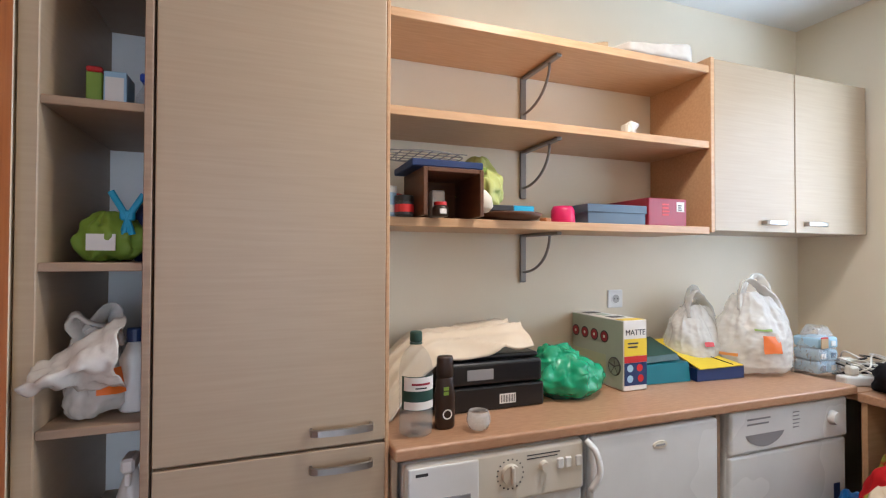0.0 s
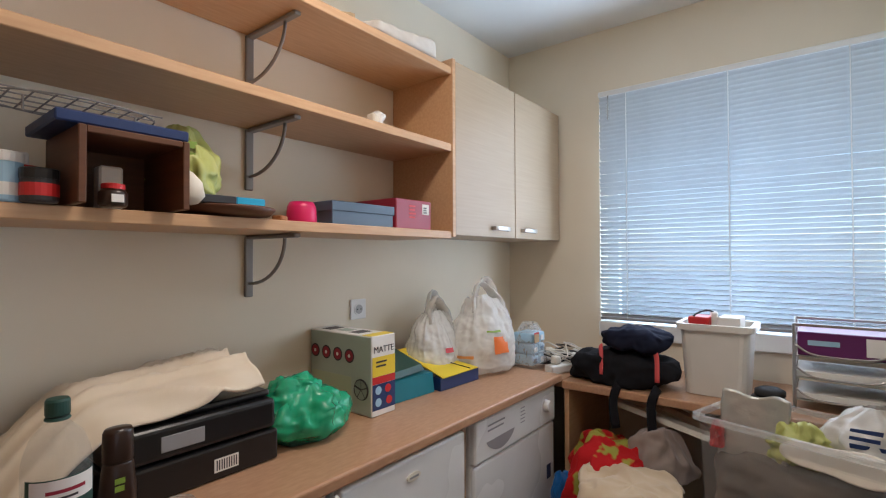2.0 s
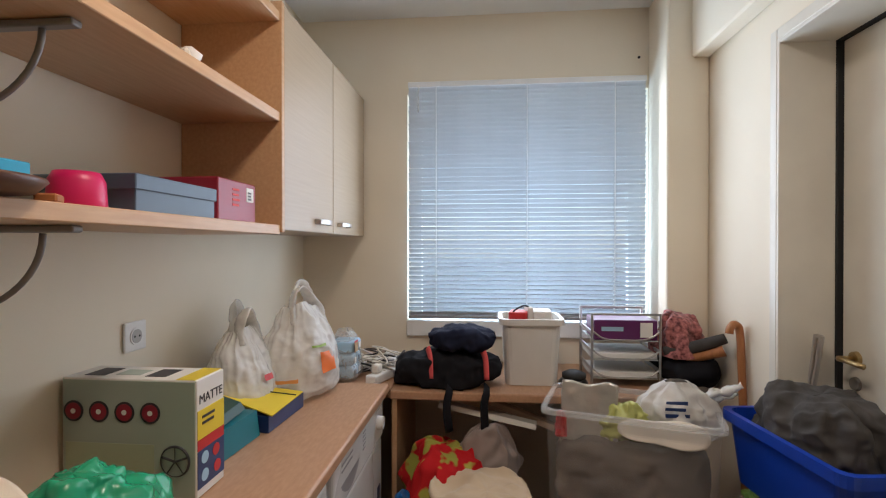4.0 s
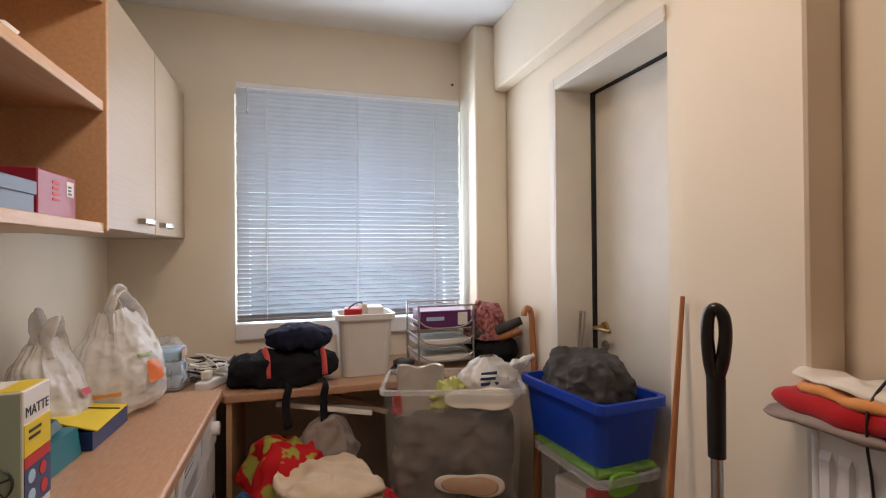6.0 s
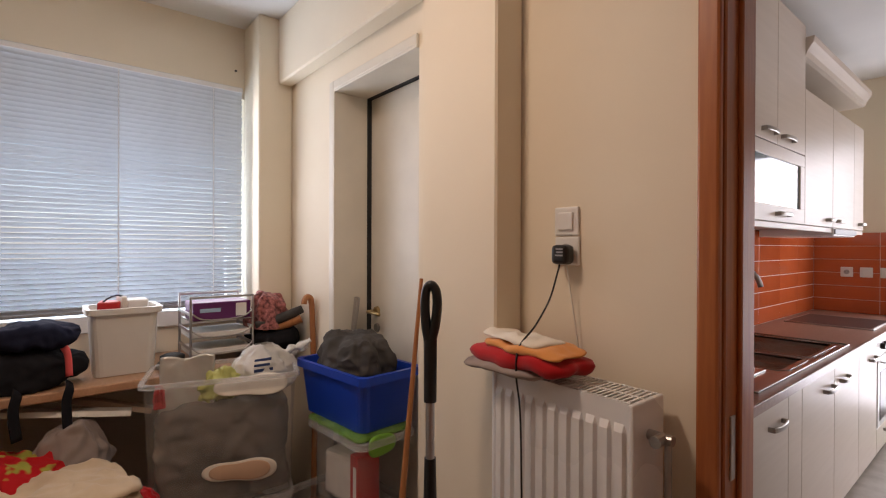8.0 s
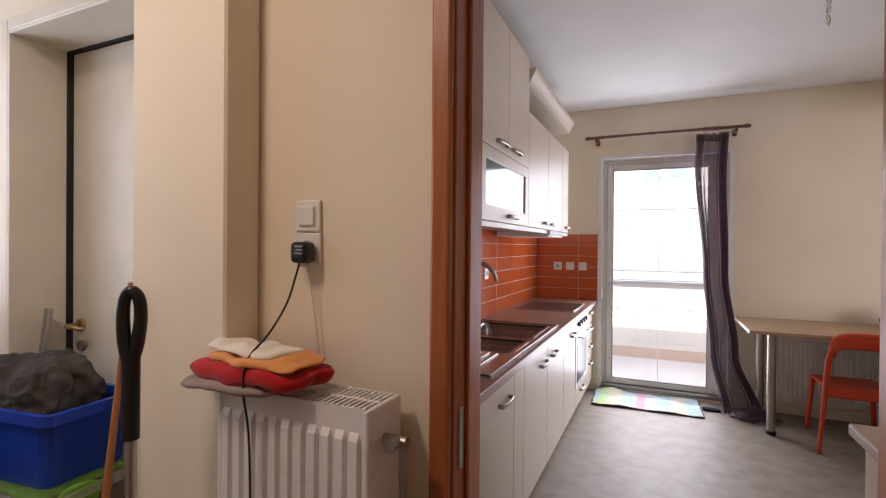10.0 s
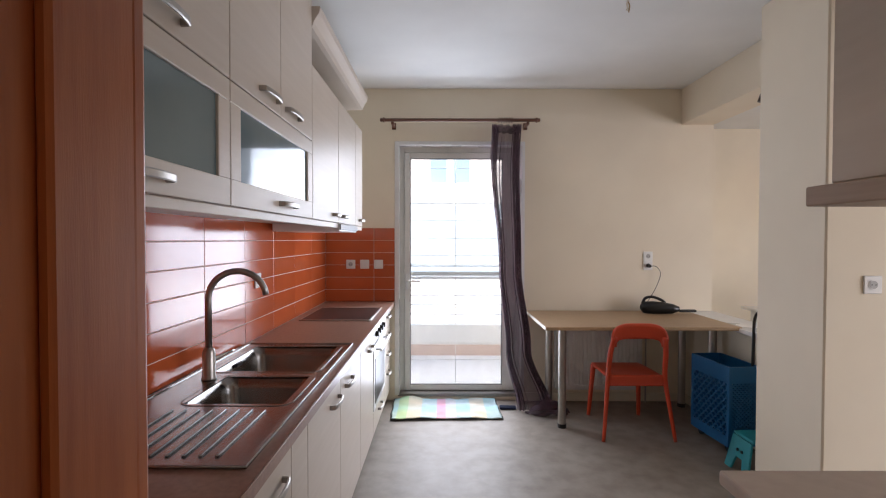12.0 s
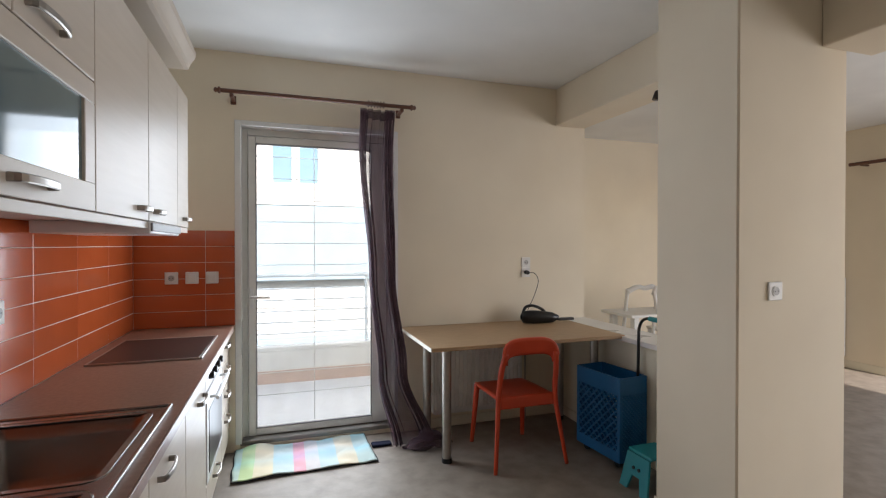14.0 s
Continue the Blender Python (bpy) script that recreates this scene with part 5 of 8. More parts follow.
def wall_plate(name, label, category, c, axis, out, kind="socket", size=0.082, mat="white_matt"):
    """A flush socket or switch plate; axis is the wall's normal."""
    t = thing(name, c, label, category, "sockets and switches")
    cx, cy, cz = c
    h = size / 2

    def slab(d0, d1, s0, s1, r):
        a, b = (d0 * out, d1 * out)
        return boxes(((cx + a, cy - s1, cz - s1), (cx + b, cy + s1, cz + s1), r, 2)) if axis == "x" else boxes(((cx - s1, cy + a, cz - s1), (cx + s1, cy + b, cz + s1), r, 2))

    part("plate", slab(0, 0.009, 0, h, 0.004), mat, t)
    if kind == "switch":
        part("rocker", slab(0.007, 0.015, 0, h * 0.62, 0.003), mat, t)
    else:
        d = Vector((out, 0, 0)) if axis == "x" else Vector((0, out, 0))
        p = Vector(c)
        part("insert", rod(bmesh.new(), p + d * 0.008, p + d * 0.0115, 0.024, seg=24), mat, t)
        if kind == "socket":
            # raised grey disc: the shade of a sunken well put into its colour
            part("well", rod(bmesh.new(), p + d * 0.0105, p + d * 0.0125, 0.019, seg=24), "socket_well_shade", t)
            side = Vector((0, 0.009, 0)) if axis == "x" else Vector((0.009, 0, 0))
            for s in (-1, 1):
                part("pin_hole", rod(bmesh.new(), p + d * 0.012 + side * s, p + d * 0.0132 + side * s, 0.003, seg=10), "black", t)
    return t


wall_plate("wall_socket", "white wall socket over the worktop", "socket", (1.59, NY, 1.198), "y", -1)
wall_plate("light_switch", "white rocker switch with dark smudge over it", "switch", (0.740, SY, 1.469), "y", 1, "switch", 0.074)
wall_plate("wall_socket", "white wall socket with a black charger in it", "socket", (0.738, SY, 1.392), "y", 1, "socket", 0.074)


def charger():
    c = thing("charger", (0.752, -0.14, 1.34), "black plug-in charger with a long hanging cable", "charger")
    part("plug_body", boxes(((0.708, SY + 0.012, 1.358), (0.758, SY + 0.052, 1.408), 0.012, 3)), "black", c)
    part("rating_label", bars(0.718, 1.395, 0.03, 3, 0.004, 0.008, SY + 0.0525), "grey_plastic", c)
    pts = smooth_line([(0.736, SY + 0.04, 1.358), (0.737, SY + 0.05, 1.33), (0.740, SY + 0.075, 1.27), (0.743, -0.06, 1.21), (0.738, 0.005, 1.165), (0.738, 0.014, 1.10), (0.738, -0.002, 0.98), (0.737, -0.008, 0.6), (0.737, -0.008, 0.3), (0.74, 0.0, 0.02), (0.77, 0.04, 0.006)], 6)
    part("cable", tube(bmesh.new(), pts, 0.0024, 6), "black", c, smooth=True)
    pts = smooth_line([(0.722, SY + 0.03, 1.358), (0.712, SY + 0.02, 1.26), (0.70, SY + 0.015, 1.17), (0.69, SY + 0.02, 1.10)], 6)
    part("cable", tube(bmesh.new(), pts, 0.002, 6), "cream_plastic", c, "thin pale cable", smooth=True)


charger()

# folded towels on the radiator
single("taupe_towel", crumple(folded((0.80, -0.065, 1.0915), (0.27, 0.17, 0.022), 1, 5, 0.006, 4), 0.005, 14, 1, 1.0912, 0.8), "taupe_cloth", "taupe folded cloth on top of the radiator", "towel", smooth=True)
single("red_towel", crumple(folded((0.765, -0.055, 1.108), (0.335, 0.165, 0.042), 1, 7, 0.010, -5), 0.007, 11, 4, 1.0918, 0.8), "red_cloth", "bright red folded towel on the radiator", "towel", smooth=True)
single("apricot_towel", crumple(folded((0.755, -0.065, 1.148), (0.28, 0.14, 0.020), 1, 9, 0.008, -8), 0.006, 14, 7, 1.12, 1.0), "orange_cloth", "apricot folded towel in the stack on the radiator", "towel", smooth=True)
single("white_towel", crumple(folded((0.785, -0.068, 1.163), (0.24, 0.125, 0.018), 1, 11, 0.008, -12), 0.006, 13, 2, 1.13, 1.0), "white_cloth", "white folded cloth on top of the towels", "towel", smooth=True)


def water_bottle():
    x, y, z = 0.490, 1.30, 0.881
    b = thing("water_bottle", (x, y, z), "clear plastic bottle with dark green cap and label", "bottle")
    prof = [(0.038, 0), (0.048, 0.006), (0.049, 0.026), (0.046, 0.031), (0.049, 0.038), (0.049, 0.058), (0.046, 0.063), (0.049, 0.070), (0.049, 0.185), (0.046, 0.205), (0.036, 0.232), (0.019, 0.25), (0.015, 0.256), (0.015, 0.268)]
    part("bottle_body", lathe(bmesh.new(), prof, (x, y, z), 36), "bottle", b, smooth=True)
    bm = lathe(bmesh.new(), [(0.0170, 0), (0.0180, 0.002), (0.0178, 0.024), (0.0155, 0.028)], (x, y, z + 0.264), 24)
    part("cap", bm, "green_dark", b)
    part("neck_ring", lathe(bmesh.new(), [(0.0175, 0.256), (0.019, 0.258), (0.0175, 0.261)], (x, y, z), 24), "green_dark", b)

    def wrap(a0, a1, z0, z1, grow=0.0006):
        def f(u, v):
            a = radians(-90 + a0 + (a1 - a0) * u)
            return Vector((x + (0.0492 + grow) * math.cos(a), y + (0.0492 + grow) * math.sin(a), z + z0 + (z1 - z0) * v))
        return sheet(bmesh.new(), f, 24, 2)

    part("label", wrap(-68, 68, 0.078, 0.172), "green_dark", b, "dark green label", smooth=True)
    part("label_field", wrap(-58, 58, 0.132, 0.170, 0.0012), "paper", b, "white upper field of the label", smooth=True)
    part("label_field", wrap(-58, 58, 0.080, 0.102, 0.0012), "paper", b, "white lower field of the label", smooth=True)
    part("label_print", wrap(-30, 34, 0.148, 0.154, 0.0018), "crimson", b, "red script on the label", smooth=True)
    part("label_print", wrap(-18, 20, 0.138, 0.142, 0.0018), "dark_print", b, smooth=True)
    part("water", lathe(bmesh.new(), [(0.042, 0.004), (0.0465, 0.01), (0.0465, 0.075)], (x, y, z), 28), "glass", b, smooth=True)


water_bottle()


def spray_can():
    x, y, z = 0.585, 1.315, 0.881
    c = thing("pump_bottle", (x, y, z), "dark brown cosmetic bottle with pale print", "bottle")
    part("bottle_body", lathe(bmesh.new(), [(0.026, 0), (0.03, 0.005), (0.031, 0.10), (0.026, 0.145), (0.024, 0.15)], (x, y, z), 24, (1, 0.7)), "brown_dark", c, smooth=True)
    part("cap", lathe(bmesh.new(), [(0.025, 0.151), (0.026, 0.153), (0.0255, 0.205), (0.022, 0.212)], (x, y, z), 24, (1, 0.75)), "brown_dark", c, smooth=True)
    part("print", bars(x - 0.012, z + 0.115, 0.024, 2, 0.010, 0.014, y - 0.0225), "green_print", c)
    bm = bmesh.new()
    for k in range(20):
        a0, a1 = 2 * math.pi * k / 20, 2 * math.pi * (k + 1) / 20
        q = [(x + r * math.cos(a), y - 0.0226, z + 0.045 + r * math.sin(a)) for r, a in ((0.011, a0), (0.015, a0), (0.015, a1), (0.011, a1))]
        bm.faces.new([bm.verts.new(p) for p in q])
    part("print", bm, "paper", c, "white ring print")


spray_can()

single("dosing_cup", lathe(bmesh.new(), [(0.012, 0), (0.028, 0.006), (0.036, 0.025), (0.034, 0.045), (0.029, 0.056), (0.028, 0.056), (0.033, 0.043), (0.034, 0.025), (0.026, 0.009), (0.01, 0.004)], (0.672, 1.265, 0.881), 24), "cup_film", "small round translucent dosing cup", "cup", smooth=True)


def printer():
    p = thing("printer", (0.78, 1.52, 0.88), "black glossy inkjet printer under a cream cloth", "printer")
    x0, x1, y0, y1, z = 0.60, 0.985, 1.41, 1.72, 0.882
    part("lower_body", boxes(((x0, y0, z), (x1, y1, z + 0.078), 0.006, 2)), "black", p)
    part("upper_body", boxes(((x0 + 0.002, y0 + 0.006, z + 0.081), (x1 - 0.002, y1, z + 0.158), 0.012, 3)), "black", p)
    part("lid", boxes(((x0 + 0.004, y0 + 0.03, z + 0.159), (x1 - 0.004, y1 - 0.01, z + 0.176), 0.008, 2)), "black", p)
    part("badge", boxes(((x0 + 0.10, y0 + 0.0045, z + 0.10), (x0 + 0.195, y0 + 0.007, z + 0.135), 0.001)), "grey_plastic", p, "grey badge")
    part("bar_code", boxes(((x0 + 0.215, y0 - 0.0008, z + 0.018), (x0 + 0.275, y0 + 0.001, z + 0.05))), "paper", p, "white bar code sticker")
    bm = bmesh.new()
    for k in range(9):
        box(bm, (x0 + 0.22 + 0.006 * k, y0 - 0.0014, z + 0.022), (x0 + 0.2225 + 0.006 * k, y0 - 0.0006, z + 0.046))
    part("bar_code_lines", bm, "dark_print", p)


printer()


def draped(u, v):
    """The cream cloth over the printer: long folds along it, a rolled front edge, falling down at its west end."""
    x = 0.415 + 0.545 * u
    y = 1.43 + 0.315 * v
    q = 11 * v + 3.4 * u + 3.2 * noise.noise(Vector((x * 3.2, y * 4, 7)))
    fold = 0.027 * (1 - abs(math.sin(q))) ** 2.2 + 0.007 * noise.noise(Vector((x * 13, y * 21, 2)))
    z = 1.070 + 0.040 * u ** 1.5 + fold + 0.014 * math.sin(math.pi * v)
    if u < 0.36:
        t = (0.36 - u) / 0.36
        z -= 0.185 * t ** 1.5 * (1 - 0.15 * v)
        y -= 0.03 * t
    if v < 0.2:
        z -= 0.035 * ((0.2 - v) / 0.2) ** 2
    return Vector((x + 0.012 * noise.noise(Vector((0, y * 12, 3))), y + 0.014 * noise.noise(Vector((x * 7, 1, 0))), max(0.89, z)))


single("draped_cloth", sheet(bmesh.new(), draped, 90, 70), "cream_cloth", "cream cotton cloth thrown over the printer", "cloth", smooth=True, solid=0.009)


def soft_bag(name, c, size, mat, label, seed, category="plastic bag", amount=0.022, freq=14):
    """A slumped bag: a flattened ball, creased, with a twisted top."""
    cx, cy, cz = c
    t = thing(name, c, label, category)

    def f(u, v):
        a = 2 * math.pi * u
        r = math.sin(math.pi * (0.04 + 0.93 * v)) ** 0.55
        k = 1 + 0.10 * math.sin(5 * a + seed) * v + 0.05 * math.sin(11 * a + 2 * seed)
        return Vector((cx + size[0] / 2 * r * k * math.cos(a), cy + size[1] / 2 * r * k * math.sin(a), cz + size[2] * (v ** 1.25)))

    part("bag_body", crumple(sheet(bmesh.new(), f, 84, 42, True), amount, freq, seed, cz + 0.001, 0.6), mat, t, smooth=True)
    return t


g = soft_bag("green_bag", (1.125, 1.475, 0.881), (0.275, 0.20, 0.15), "bag_green", "crumpled green plastic bag on the worktop", 3.0, "plastic bag", 0.014, 17)
part("contents", heap((1.125, 1.48, 0.882), (0.09, 0.06, 0.09), 0.2, 12, 2), "green_dark", g, "dark contents seen through the film", smooth=True)
part("folded_top", crumple(heap((1.095, 1.50, 0.985), (0.105, 0.07, 0.08), 0.35, 12, 5, 64, 30, 0.45, 0.8), 0.008, 24, 3, None, 1.0), "bag_green", g, smooth=True)


def boxed_appliance():
    """The tall carton with round pictures on its long side and a coloured end."""
    b = thing("product_carton", (1.38, 1.6, 0.88), "grey-green product carton with round pictures and coloured end", "carton")
    z0, z1 = 0.882, 1.148
    bm = boxes(((1.352, 1.44, z0), (1.462, 1.765, z1), 0.002))
    part("carton", bm, "carton_white", b)
    part("long_side", boxes(((1.3505, 1.444, z0 + 0.004), (1.352, 1.761, z1 - 0.004))), "carton_green", b, "grey-green printed side")
    for k in range(4):
        y = 1.735 - 0.062 * k
        part("picture", rod(bmesh.new(), (1.3508, y, z1 - 0.075), (1.3496, y, z1 - 0.075), 0.024, seg=26), "dark_print", b, "round dark picture")
        part("picture", rod(bmesh.new(), (1.350, y, z1 - 0.075), (1.3488, y, z1 - 0.075), 0.019, seg=22), "crimson", b, "dark red disc of a picture")
        part("picture", rod(bmesh.new(), (1.3492, y, z1 - 0.075), (1.3482, y, z1 - 0.075), 0.006, seg=14), "carton_white", b, "pale hub of a picture")
    part("lower_print", boxes(((1.3498, 1.54, z0 + 0.012), (1.3506, 1.755, z0 + 0.12))), "lemon_card", b, "pale green lower panel")
    part("end_yellow", boxes(((1.354, 1.4385, z1 - 0.135), (1.46, 1.4402, z1 - 0.07))), "yellow", b, "yellow band on the carton end")
    part("end_red", boxes(((1.354, 1.4385, z1 - 0.16), (1.46, 1.4402, z1 - 0.136))), "red", b, "red band on the carton end")
    part("end_navy", boxes(((1.354, 1.4385, z0 + 0.02), (1.46, 1.4402, z1 - 0.161))), "navy", b, "navy field on the carton end")
    for k, (px, pz) in enumerate(((1.38, z0 + 0.085), (1.425, z0 + 0.085), (1.38, z0 + 0.045), (1.43, z0 + 0.045))):
        part("end_picture", rod(bmesh.new(), (px, 1.4384, pz), (px, 1.4374, pz), 0.014, seg=16), "red" if k % 2 else "blue_print", b)
    part("end_print", bars(1.37, z1 - 0.09, 0.07, 2, 0.006, 0.014, 1.4378), "dark_print", b)
    lettering("MATTE", 0.030, "dark_print", b, (1.407, 1.4392, z1 - 0.056), 90, 0, 0)
    for k, (ya, yb, xa, xb) in enumerate(((1.53, 1.58, 1.375, 1.44), (1.60, 1.66, 1.385, 1.43), (1.68, 1.73, 1.375, 1.44))):
        part("top_print", boxes(((xa, ya, z1 - 0.0002), (xb, yb, z1 + 0.0008))), "dark_print" if k != 1 else "carton_green", b)
    # the wheel picture low on the long side
    wheel = bmesh.new()
    tube(wheel, [(1.3494, 1.49 + 0.034 * math.cos(t), z0 + 0.085 + 0.034 * math.sin(t)) for t in [2 * math.pi * k / 28 for k in range(29)]], 0.0035, 6, 0.3)
    for k in range(5):
        t = 2 * math.pi * k / 5 + 0.3
        tube(wheel, [(1.3494, 1.49, z0 + 0.085), (1.3494, 1.49 + 0.033 * math.cos(t), z0 + 0.085 + 0.033 * math.sin(t))], 0.003, 6, 0.3)
    part("wheel_picture", wheel, "dark_print", b, "dark wheel printed on the long side")
    part("top_stripe", boxes(((1.354, 1.446, z1 - 0.0002), (1.46, 1.49, z1 + 0.0012))), "yellow", b)


boxed_appliance()


def folder(name, pts, t, mat, label, flap=None):
    """A flat document wallet: an outline in the x-z plane pushed along y."""
    f = thing(name, (pts[0][0], pts[0][1], pts[0][2]), label, "folder", "document folders")
    bm = bmesh.new()
    a = [bm.verts.new(p) for p in pts]
    b = [bm.verts.new(Vector(p) + Vector(t)) for p in pts]
    n = len(pts)
    for k in range(n):
        bm.faces.new((a[k], a[(k + 1) % n], b[(k + 1) % n], b[k]))
    bm.faces.new(a[::-1])
    bm.faces.new(b)
    part("cover", bm, mat, f)
    return f


# wallets that lie on the worktop behind the carton
folder("teal_folder", [(1.465, 1.49, 0.882), (1.72, 1.475, 0.882), (1.74, 1.74, 0.882), (1.48, 1.75, 0.882)], (0.0, 0.01, 0.075), "teal", "fat teal document folder lying on the worktop")
folder("green_folder", [(1.47, 1.50, 0.962), (1.70, 1.51, 0.966), (1.76, 1.72, 1.0), (1.50, 1.74, 1.0)], (-0.005, 0.012, 0.022), "green_dark", "dark green card folder on the teal one")
yf = folder("yellow_folder", [(1.735, 1.455, 0.882), (1.985, 1.445, 0.882), (1.985, 1.70, 0.882), (1.765, 1.72, 0.882)], (0.0, 0.0, 0.05), "navy", "navy and yellow folder with elastic on the worktop")
bm = bmesh.new()
bm.faces.new([bm.verts.new(p) for p in ((1.738, 1.445, 0.934), (1.98, 1.445, 0.934), (1.84, 1.71, 1.012), (1.755, 1.71, 1.012))])
part("yellow_flap", bm, "yellow", yf, "yellow sloping flap", solid=0.004)
part("elastic", tube(bmesh.new(), [(1.93, 1.45, 0.939), (1.87, 1.54, 0.968), (1.80, 1.68, 1.009)], 0.0022, 6), "black", yf)

carrier_bag("carrier_bag", (2.12, 1.515, 0.882), (0.33, 0.27, 0.425), "bag_white", "full white carrier bag with orange print on the worktop", -14, 1.0,
            ((-4, 0.33, 24, 0.17, "orange"), (-66, 0.22, 34, 0.03, "orange_cloth"), (-14, 0.47, 26, 0.022, "green_print")), 0.02)
carrier_bag("carrier_bag", (1.905, 1.64, 0.882), (0.31, 0.24, 0.365), "bag_white", "smaller white carrier bag with red print", 12, 4.0, ((-20, 0.36, 16, 0.05, "red"),), 0.03)


def tissue_pack():
    """Three rows of small packs in one clear film, creased and open at the top."""
    t = thing("tissue_pack", (2.39, 1.42, 0.882), "pale blue packs of tissues in torn clear film", "pack")
    rng = random.Random(8)
    for j in range(3):
        for k in range(2):
            x, z = 2.335 + 0.066 * k, 0.883 + 0.053 * j
            row = part("packet", turn(crumple(boxes(((x, 1.365, z), (x + 0.062, 1.475, z + 0.05), 0.012, 3)), 0.003, 30, j + k), rng.uniform(-4, 4), (2.40, 1.42, 0)), "blue_print", t, smooth=True)
            part("print", boxes(((x + 0.008, 1.3595, z + 0.014), (x + 0.034, 1.3625, z + 0.036))), "paper" if (j + k) % 2 else "slate_blue", row)
    part("picture", boxes(((2.336, 1.357, 0.995), (2.384, 1.3595, 1.036), 0.001)), "kraft", t, "brown picture on the pack")
    part("red_band", boxes(((2.336, 1.3575, 1.036), (2.384, 1.3595, 1.044), 0.001)), "red", t)
    part("film", crumple(sheet(bmesh.new(), lambda u, v: Vector((2.40 + (0.078 - 0.03 * v * v) * math.copysign(abs(math.cos(6.2832 * u)) ** 0.4, math.cos(6.2832 * u)), 1.42 + (0.066 - 0.04 * v * v) * math.copysign(abs(math.sin(6.2832 * u)) ** 0.4, math.sin(6.2832 * u)), 0.884 + 0.20 * v)), 48, 20, True), 0.008, 22, 4, 0.883, 0.7), "clear_rim", t, smooth=True)


tissue_pack()


def power_strips():
    for k, (x, y, rot) in enumerate(((2.62, 1.30, -70), (2.50, 1.24, -20))):
        s = thing("power_strip", (x, y, 0.853), "white multi-socket strip with cables on the desk", "power strip", "power strips")
        part("body", turn(boxes(((x - 0.16, y - 0.027, 0.854), (x + 0.16, y + 0.027, 0.895), 0.008, 2)), rot, (x, y, 0)), "white_matt", s)
        for j in range(4):
            part("outlet", turn(rod(bmesh.new(), (x - 0.11 + 0.07 * j, y, 0.893), (x - 0.11 + 0.07 * j, y, 0.8965), 0.02, seg=18), rot, (x, y, 0)), "cream_plastic", s)
        for j in range(2):
            part("plug", turn(boxes(((x - 0.13 + 0.14 * j, y - 0.018, 0.897), (x - 0.09 + 0.14 * j, y + 0.018, 0.935), 0.008, 2)), rot, (x, y, 0)), "white_matt" if j else "cream_plastic", s)
    rng = random.Random(12)
    for k in range(9):
        pts = [(2.45 + rng.uniform(-0.03, 0.06), 1.32 + rng.uniform(-0.05, 0.05), 0.93)]
        for j in range(6):
            pts.append((2.42 + rng.uniform(0, 0.30), 1.16 + rng.uniform(0, 0.26), 0.866 + rng.uniform(0, 0.09)))
        pts.append((2.70, 1.30 + 0.05 * k, 0.87))
        single("cable", tube(bmesh.new(), smooth_line(pts, 7), 0.004, 6), ("black", "white_matt", "cream_plastic")[k % 3], "loose cable coiled on the desk", "cable", "cables on the desk", smooth=True)
    a = thing("power_adapter", (2.40, 1.36, 0.853), "flat white power adapter on the desk end", "adapter")
    part("body", boxes(((2.37, 1.50, 0.856), (2.50, 1.58, 0.90), 0.012, 3)), "white_matt", a)


power_strips()


def sports_bag():
    b = thing("sports_bag", (2.42, 0.97, 0.853), "black sports bag with coral straps on the desk", "bag")

    def f(u, v):
        a = 2 * math.pi * u
        r = abs(math.sin(math.pi * v)) ** 0.22 if 0 < v < 1 else 0
        sag = 1 - 0.18 * abs(2 * v - 1) ** 3
        sq = (abs(math.cos(a)) ** 4 + abs(math.sin(a)) ** 4) ** -0.25
        return Vector((2.43 + 0.125 * r * sq * math.cos(a) * sag, 0.745 + 0.46 * v, max(0.856, 0.930 + 0.078 * r * sq * math.sin(a) * sag - 0.02 * v)))

    part("bag_body", crumple(sheet(bmesh.new(), f, 60, 60, True), 0.017, 10, 5, 0.8545, 1.1), "black_cloth", b, smooth=True)

    def g(u, v):
        a = 2 * math.pi * u
        r = abs(math.sin(math.pi * v)) ** 0.4 if 0 < v < 1 else 0
        sq = (abs(math.cos(a)) ** 3 + abs(math.sin(a)) ** 3) ** (-1 / 3)
        return Vector((2.41 + 0.11 * r * sq * math.cos(a), 0.765 + 0.29 * v, 1.055 + 0.055 * r * sq * math.sin(a)))

    part("top_pouch", crumple(sheet(bmesh.new(), g, 56, 44, True), 0.013, 12, 8, None, 1.1), "navy_cloth", b, "dark navy padded pouch on top", smooth=True)
    for y in (0.80, 1.03):
        part("strap", tube(bmesh.new(), smooth_line([(2.315, y, 0.90), (2.335, y + 0.005, 0.98), (2.37, y + 0.02, 1.015)], 5), 0.016, 8, 0.35), "pink_strap", b, "coral webbing strap", smooth=True)
    for y in (0.80, 0.95):
        part("hanging_strap", tube(bmesh.new(), smooth_line([(2.33, y, 0.875), (2.272, y, 0.862), (2.262, y + 0.01, 0.80), (2.265, y, 0.62 + 0.08 * (y > 0.9))], 5), 0.018, 8, 0.18), "black_cloth", b, smooth=True)
    part("buckle", boxes(((2.25, 0.785, 0.62), (2.275, 0.825, 0.67), 0.006)), "black", b)


sports_bag()


